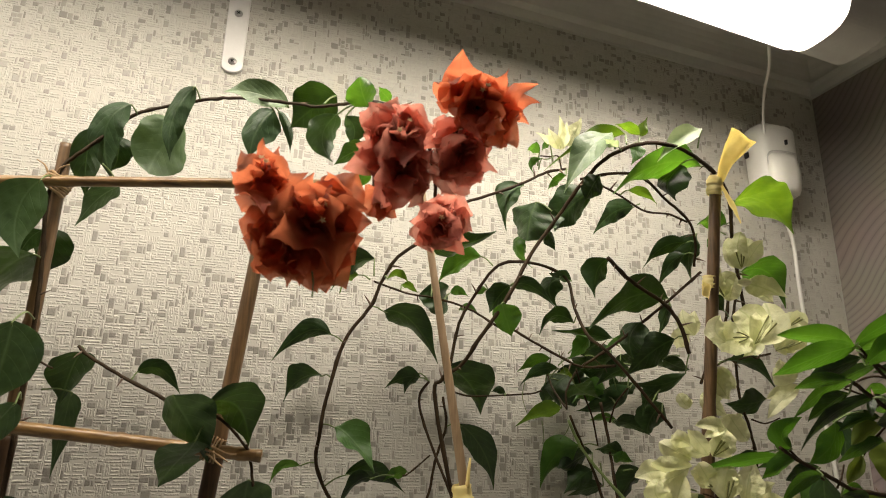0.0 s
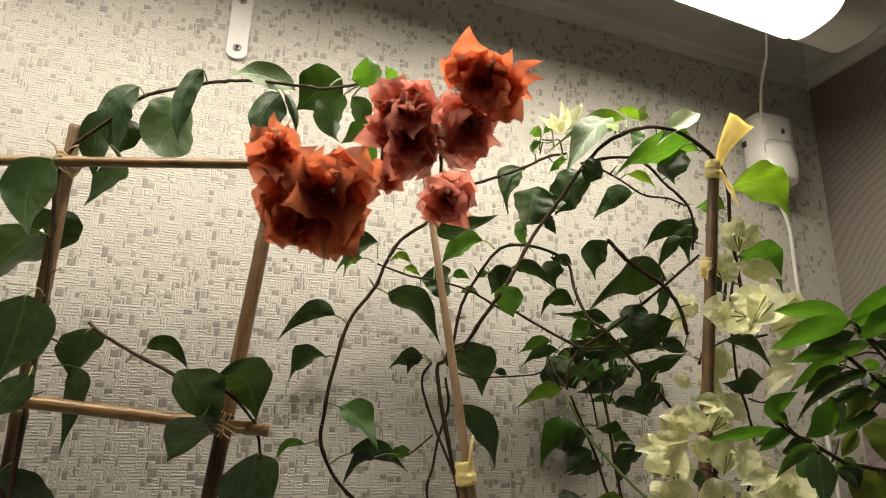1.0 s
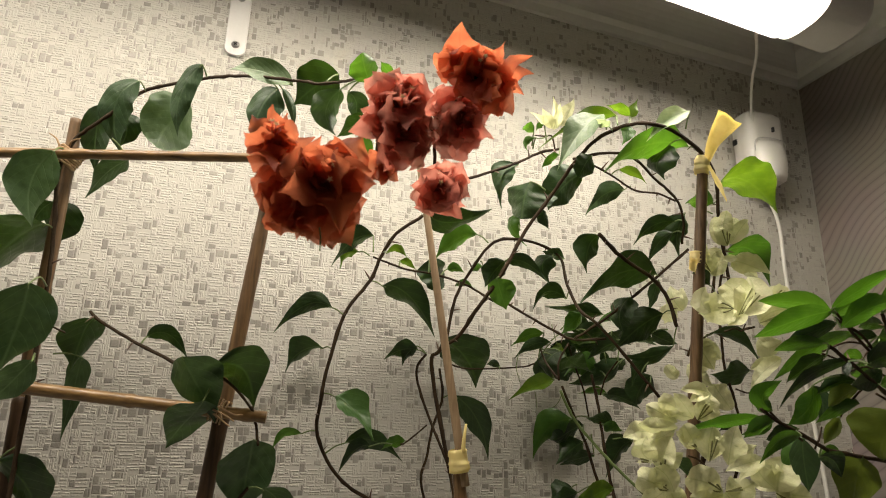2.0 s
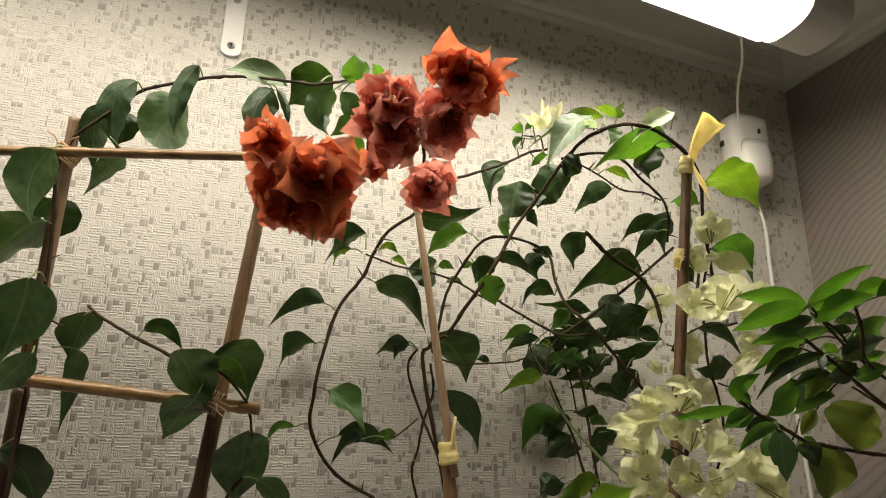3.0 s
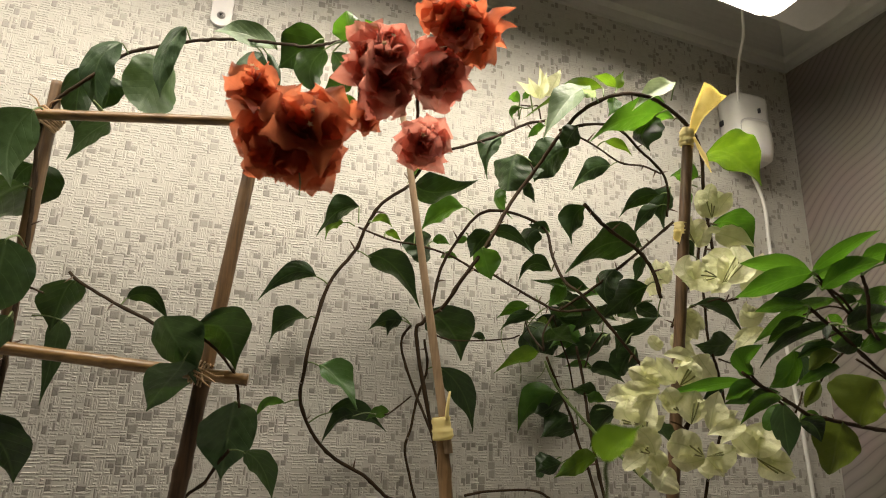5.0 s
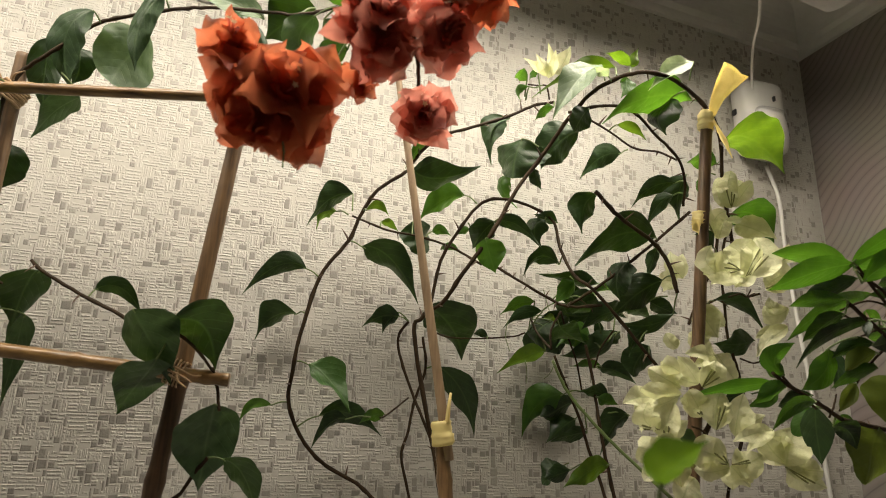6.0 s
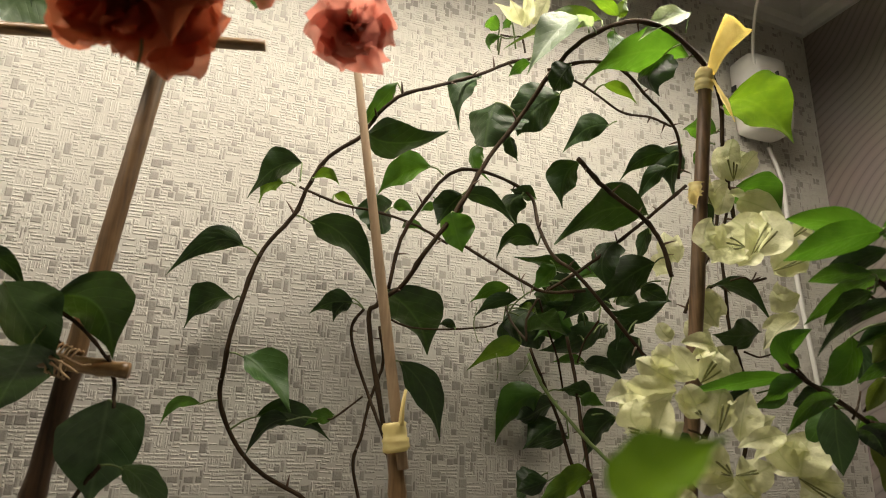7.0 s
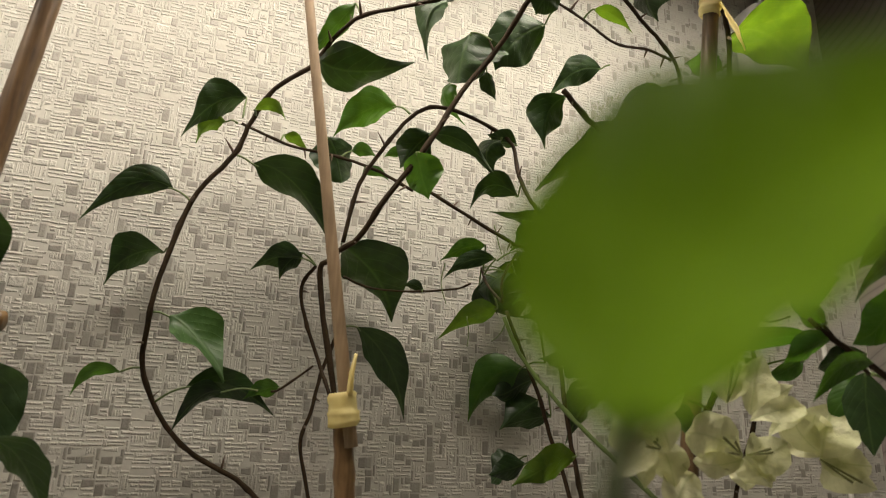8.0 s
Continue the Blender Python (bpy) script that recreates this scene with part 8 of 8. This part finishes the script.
leaf(D, shrub, (0.461, 0.43, 1.744), (0.4564, 0.432, 1.727), (0.4383, 0.436, 1.714), (-0.0086, 0.0015, 0.0047), (0.4796, 0.4212, 1.752))
leaf(D, old, (0.476, 0.4445, 1.745), (0.4785, 0.4396, 1.732), (0.4701, 0.4367, 1.716), (-0.0067, 0.002, -0.0005), (0.4796, 0.4212, 1.752))
leaf(D, old, (0.494, 0.42, 1.748), (0.4796, 0.4253, 1.746), (0.4627, 0.43, 1.737), (-0.0039, -0.0011, 0.0049), (0.4988, 0.418, 1.744))
leaf(D, olive, (0.4951, 0.42, 1.742), (0.4806, 0.4214, 1.736), (0.4676, 0.425, 1.728), (-0.0065, -0.0015, 0.0051), (0.497, 0.42, 1.741))
leaf(D, old, (0.5095, 0.41, 1.757), (0.4877, 0.4064, 1.747), (0.4646, 0.4, 1.743), (-0.0047, 0.0003, 0.006), (0.506, 0.41, 1.754))
leaf(D, shrub, (0.5284, 0.4259, 1.759), (0.5067, 0.4242, 1.757), (0.4858, 0.4181, 1.758), (-0.0018, -0.0023, 0.0057), (0.506, 0.41, 1.754))
leaf(D, shrub, (0.5049, 0.42, 1.767), (0.4935, 0.4209, 1.768), (0.4813, 0.422, 1.764), (-0.0034, -0.0028, 0.0039), (0.501, 0.415, 1.759))
leaf(D, old, (0.4661, 0.4, 1.76), (0.4587, 0.3965, 1.754), (0.4558, 0.395, 1.747), (-0.0009, 0.0029, 0.0008), (0.4682, 0.403, 1.761))
leaf(D, young, (0.428, 0.44, 1.724), (0.4189, 0.438, 1.735), (0.4361, 0.435, 1.747), (-0.0088, 0.0003, 0.0024), (0.426, 0.44, 1.723))
leaf(D, shrub, (0.4337, 0.4462, 1.724), (0.424, 0.447, 1.73), (0.4339, 0.4479, 1.744), (-0.0066, 0.0006, -0.0005), (0.426, 0.44, 1.723))
leaf(D, young, (0.4267, 0.445, 1.718), (0.3948, 0.4531, 1.714), (0.3706, 0.47, 1.708), (-0.0034, -0.0029, 0.0044), (0.426, 0.44, 1.72))
leaf(D, shrub, (0.4309, 0.44, 1.717), (0.4146, 0.4394, 1.712), (0.4003, 0.442, 1.703), (-0.0046, -0.0013, 0.0044), (0.432, 0.44, 1.716))
leaf(D, old, (0.4519, 0.44, 1.711), (0.4341, 0.4418, 1.707), (0.42, 0.441, 1.702), (-0.0043, -0.0018, 0.0048), (0.4504, 0.4417, 1.709))
leaf(D, shrub, (0.4483, 0.435, 1.706), (0.4216, 0.4295, 1.702), (0.4007, 0.43, 1.685), (-0.0035, 0.0001, 0.0039), (0.4488, 0.4416, 1.71))
leaf(D, old, (0.47, 0.455, 1.704), (0.4739, 0.4604, 1.686), (0.4778, 0.463, 1.662), (-0.0043, 0.0104, -0.0001), (0.4746, 0.4468, 1.7))
leaf(D, shrub, (0.4778, 0.4628, 1.703), (0.4758, 0.4718, 1.693), (0.4713, 0.4811, 1.679), (-0.0019, 0.0063, 0.0041), (0.4746, 0.4468, 1.7))
leaf(D, old, (0.4789, 0.45, 1.69), (0.4949, 0.4514, 1.687), (0.5012, 0.452, 1.674), (0.0013, -0.0072, 0.0057), (0.4818, 0.4484, 1.698))
leaf(D, shrub, (0.486, 0.4565, 1.689), (0.5002, 0.4581, 1.692), (0.5098, 0.4545, 1.685), (-0.0013, -0.0033, 0.0066), (0.4818, 0.4484, 1.698))
leaf(D, olive, (0.5243, 0.45, 1.69), (0.5205, 0.4543, 1.671), (0.5097, 0.458, 1.649), (-0.0224, 0.002, 0.0071), (0.526, 0.452, 1.69))
leaf(D, olive, (0.5631, 0.445, 1.726), (0.5527, 0.4489, 1.709), (0.5512, 0.454, 1.687), (-0.0267, 0.0032, 0.007), (0.5636, 0.426, 1.719))
leaf(D, old, (0.4721, 0.39, 1.758), (0.4958, 0.3905, 1.767), (0.5261, 0.394, 1.777), (-0.0068, -0.0016, 0.0059), (0.4682, 0.403, 1.761))
leaf(D, shrub, (0.4857, 0.4008, 1.76), (0.5022, 0.4029, 1.77), (0.5237, 0.4076, 1.782), (-0.006, 0.0002, 0.0034), (0.4682, 0.403, 1.761))
leaf(D, shrub, (0.4999, 0.405, 1.745), (0.5154, 0.4034, 1.75), (0.532, 0.4, 1.754), (-0.0052, -0.0016, 0.0059), (0.5002, 0.409, 1.745))
leaf(D, shrub, (0.5382, 0.4, 1.795), (0.5184, 0.3995, 1.786), (0.4966, 0.399, 1.78), (-0.0048, -0.0004, 0.0057), (0.5228, 0.4055, 1.781))
leaf(D, old, (0.5228, 0.41, 1.791), (0.5013, 0.4047, 1.792), (0.4801, 0.4, 1.787), (-0.002, -0.0024, 0.0044), (0.5086, 0.41, 1.774))
leaf(D, shrub, (0.493, 0.42, 1.731), (0.4785, 0.4231, 1.727), (0.4525, 0.425, 1.715), (-0.0039, -0.0007, 0.0042), (0.4934, 0.424, 1.735))
leaf(D, olive, (0.483, 0.43, 1.72), (0.4735, 0.4306, 1.711), (0.4685, 0.434, 1.7), (-0.0048, 0.0016, 0.0027), (0.4878, 0.434, 1.72))
leaf(D, old, (0.5358, 0.415, 1.778), (0.5207, 0.4127, 1.779), (0.5042, 0.412, 1.775), (-0.0034, -0.0031, 0.0042), (0.5194, 0.4106, 1.764))
leaf(D, shrub, (0.5431, 0.41, 1.781), (0.5214, 0.4033, 1.778), (0.5053, 0.4, 1.779), (-0.0032, -0.0034, 0.0043), (0.5277, 0.41, 1.766))
leaf(D, old, (0.4984, 0.4, 1.781), (0.4886, 0.4016, 1.782), (0.4729, 0.403, 1.779), (-0.0015, -0.0013, 0.0036), (0.4972, 0.41, 1.774))
leaf(D, shrub, (0.5558, 0.42, 1.77), (0.5413, 0.4196, 1.765), (0.5251, 0.419, 1.764), (-0.0023, -0.0008, 0.0046), (0.5509, 0.4151, 1.749))
leaf(C, old, (0.5095, 0.545, 1.766), (0.4835, 0.5421, 1.76), (0.4617, 0.545, 1.76), (-0.0065, -0.0058, 0.01), (0.4881, 0.5478, 1.762))
leaf(C, old, (0.459, 0.54, 1.798), (0.4923, 0.5393, 1.797), (0.5235, 0.545, 1.774), (-0.0019, -0.0075, 0.0043), (0.4622, 0.548, 1.796))
leaf(C, old, (0.4498, 0.52, 1.842), (0.4389, 0.5196, 1.851), (0.4302, 0.52, 1.852), (0.0006, -0.0068, 0.0044), (0.4667, 0.534, 1.84))
leaf(C, shrub, (0.5153, 0.53, 1.719), (0.499, 0.5323, 1.711), (0.4782, 0.533, 1.704), (-0.0036, 0.0003, 0.0056), (0.4994, 0.5451, 1.717))
leaf(C, old, (0.4873, 0.54, 1.718), (0.4736, 0.5408, 1.713), (0.4614, 0.541, 1.707), (-0.0025, -0, 0.0039), (0.4942, 0.55, 1.717))
leaf(C, old, (0.3897, 0.52, 1.686), (0.4009, 0.5182, 1.677), (0.4099, 0.52, 1.665), (0.0001, -0.0081, 0.0041), (0.4099, 0.5288, 1.686))
leaf(B, shrub, (0.2081, 0.59, 1.952), (0.1953, 0.5957, 1.931), (0.1818, 0.6, 1.907), (-0.0071, -0.005, 0.0013), (0.212, 0.585, 1.939))
leaf(B, shrub, (0.272, 0.53, 1.979), (0.2652, 0.5298, 1.982), (0.26, 0.53, 1.98), (-0.0014, -0.0061, 0.0017), (0.2795, 0.5503, 1.975))
leaf(B, young, (0.274, 0.53, 1.973), (0.2644, 0.5296, 1.967), (0.2662, 0.53, 1.956), (-0.0035, -0.0012, 0.0003), (0.2807, 0.5509, 1.972))
leaf(B, young, (0.2855, 0.535, 1.991), (0.2809, 0.5356, 1.99), (0.2764, 0.535, 1.982), (-0.0027, -0.0017, 0.0016), (0.2965, 0.5522, 1.982))
leaf(B, young, (0.3063, 0.545, 1.967), (0.2959, 0.5453, 1.96), (0.2865, 0.545, 1.949), (-0.0045, -0.0037, 0.0012), (0.313, 0.556, 1.979))
# Added near the wall as a shadow caster; only its tip shows faintly.
leaf(B, old, (0.3995, 0.684, 1.692), (0.3834, 0.687, 1.681), (0.3675, 0.69, 1.667), (0.01, -0.002, 0.01), (0.4015, 0.68, 1.695))
leaf(B, old, (0.3747, 0.668, 1.646), (0.3668, 0.672, 1.639), (0.3552, 0.676, 1.628), (0.011, -0.0022, 0.011), (0.3792, 0.664, 1.649))
leaf(D, shrub, (0.484, 0.365, 1.801), (0.494, 0.3575, 1.81), (0.504, 0.35, 1.814), (-0.0037, -0.001, 0.0046), (0.468, 0.37, 1.792))
blade = sheet("leaf", lime, (0.1704, 0.2440, 1.6696), (0.1706, 0.2378, 1.6756), (0.1757, 0.2298, 1.6825), (-0.0061, 0.0015, 0.0017), HEART, 0.6, 0.16, E)
part("leaf_stalk", tube(bmesh.new(), glide(((0.1716, 0.2463, 1.6642), (0.1706, 0.2448, 1.6680), (0.1704, 0.2430, 1.6705)), 5), [0.0007] * 11, 6), green_bark, blade)
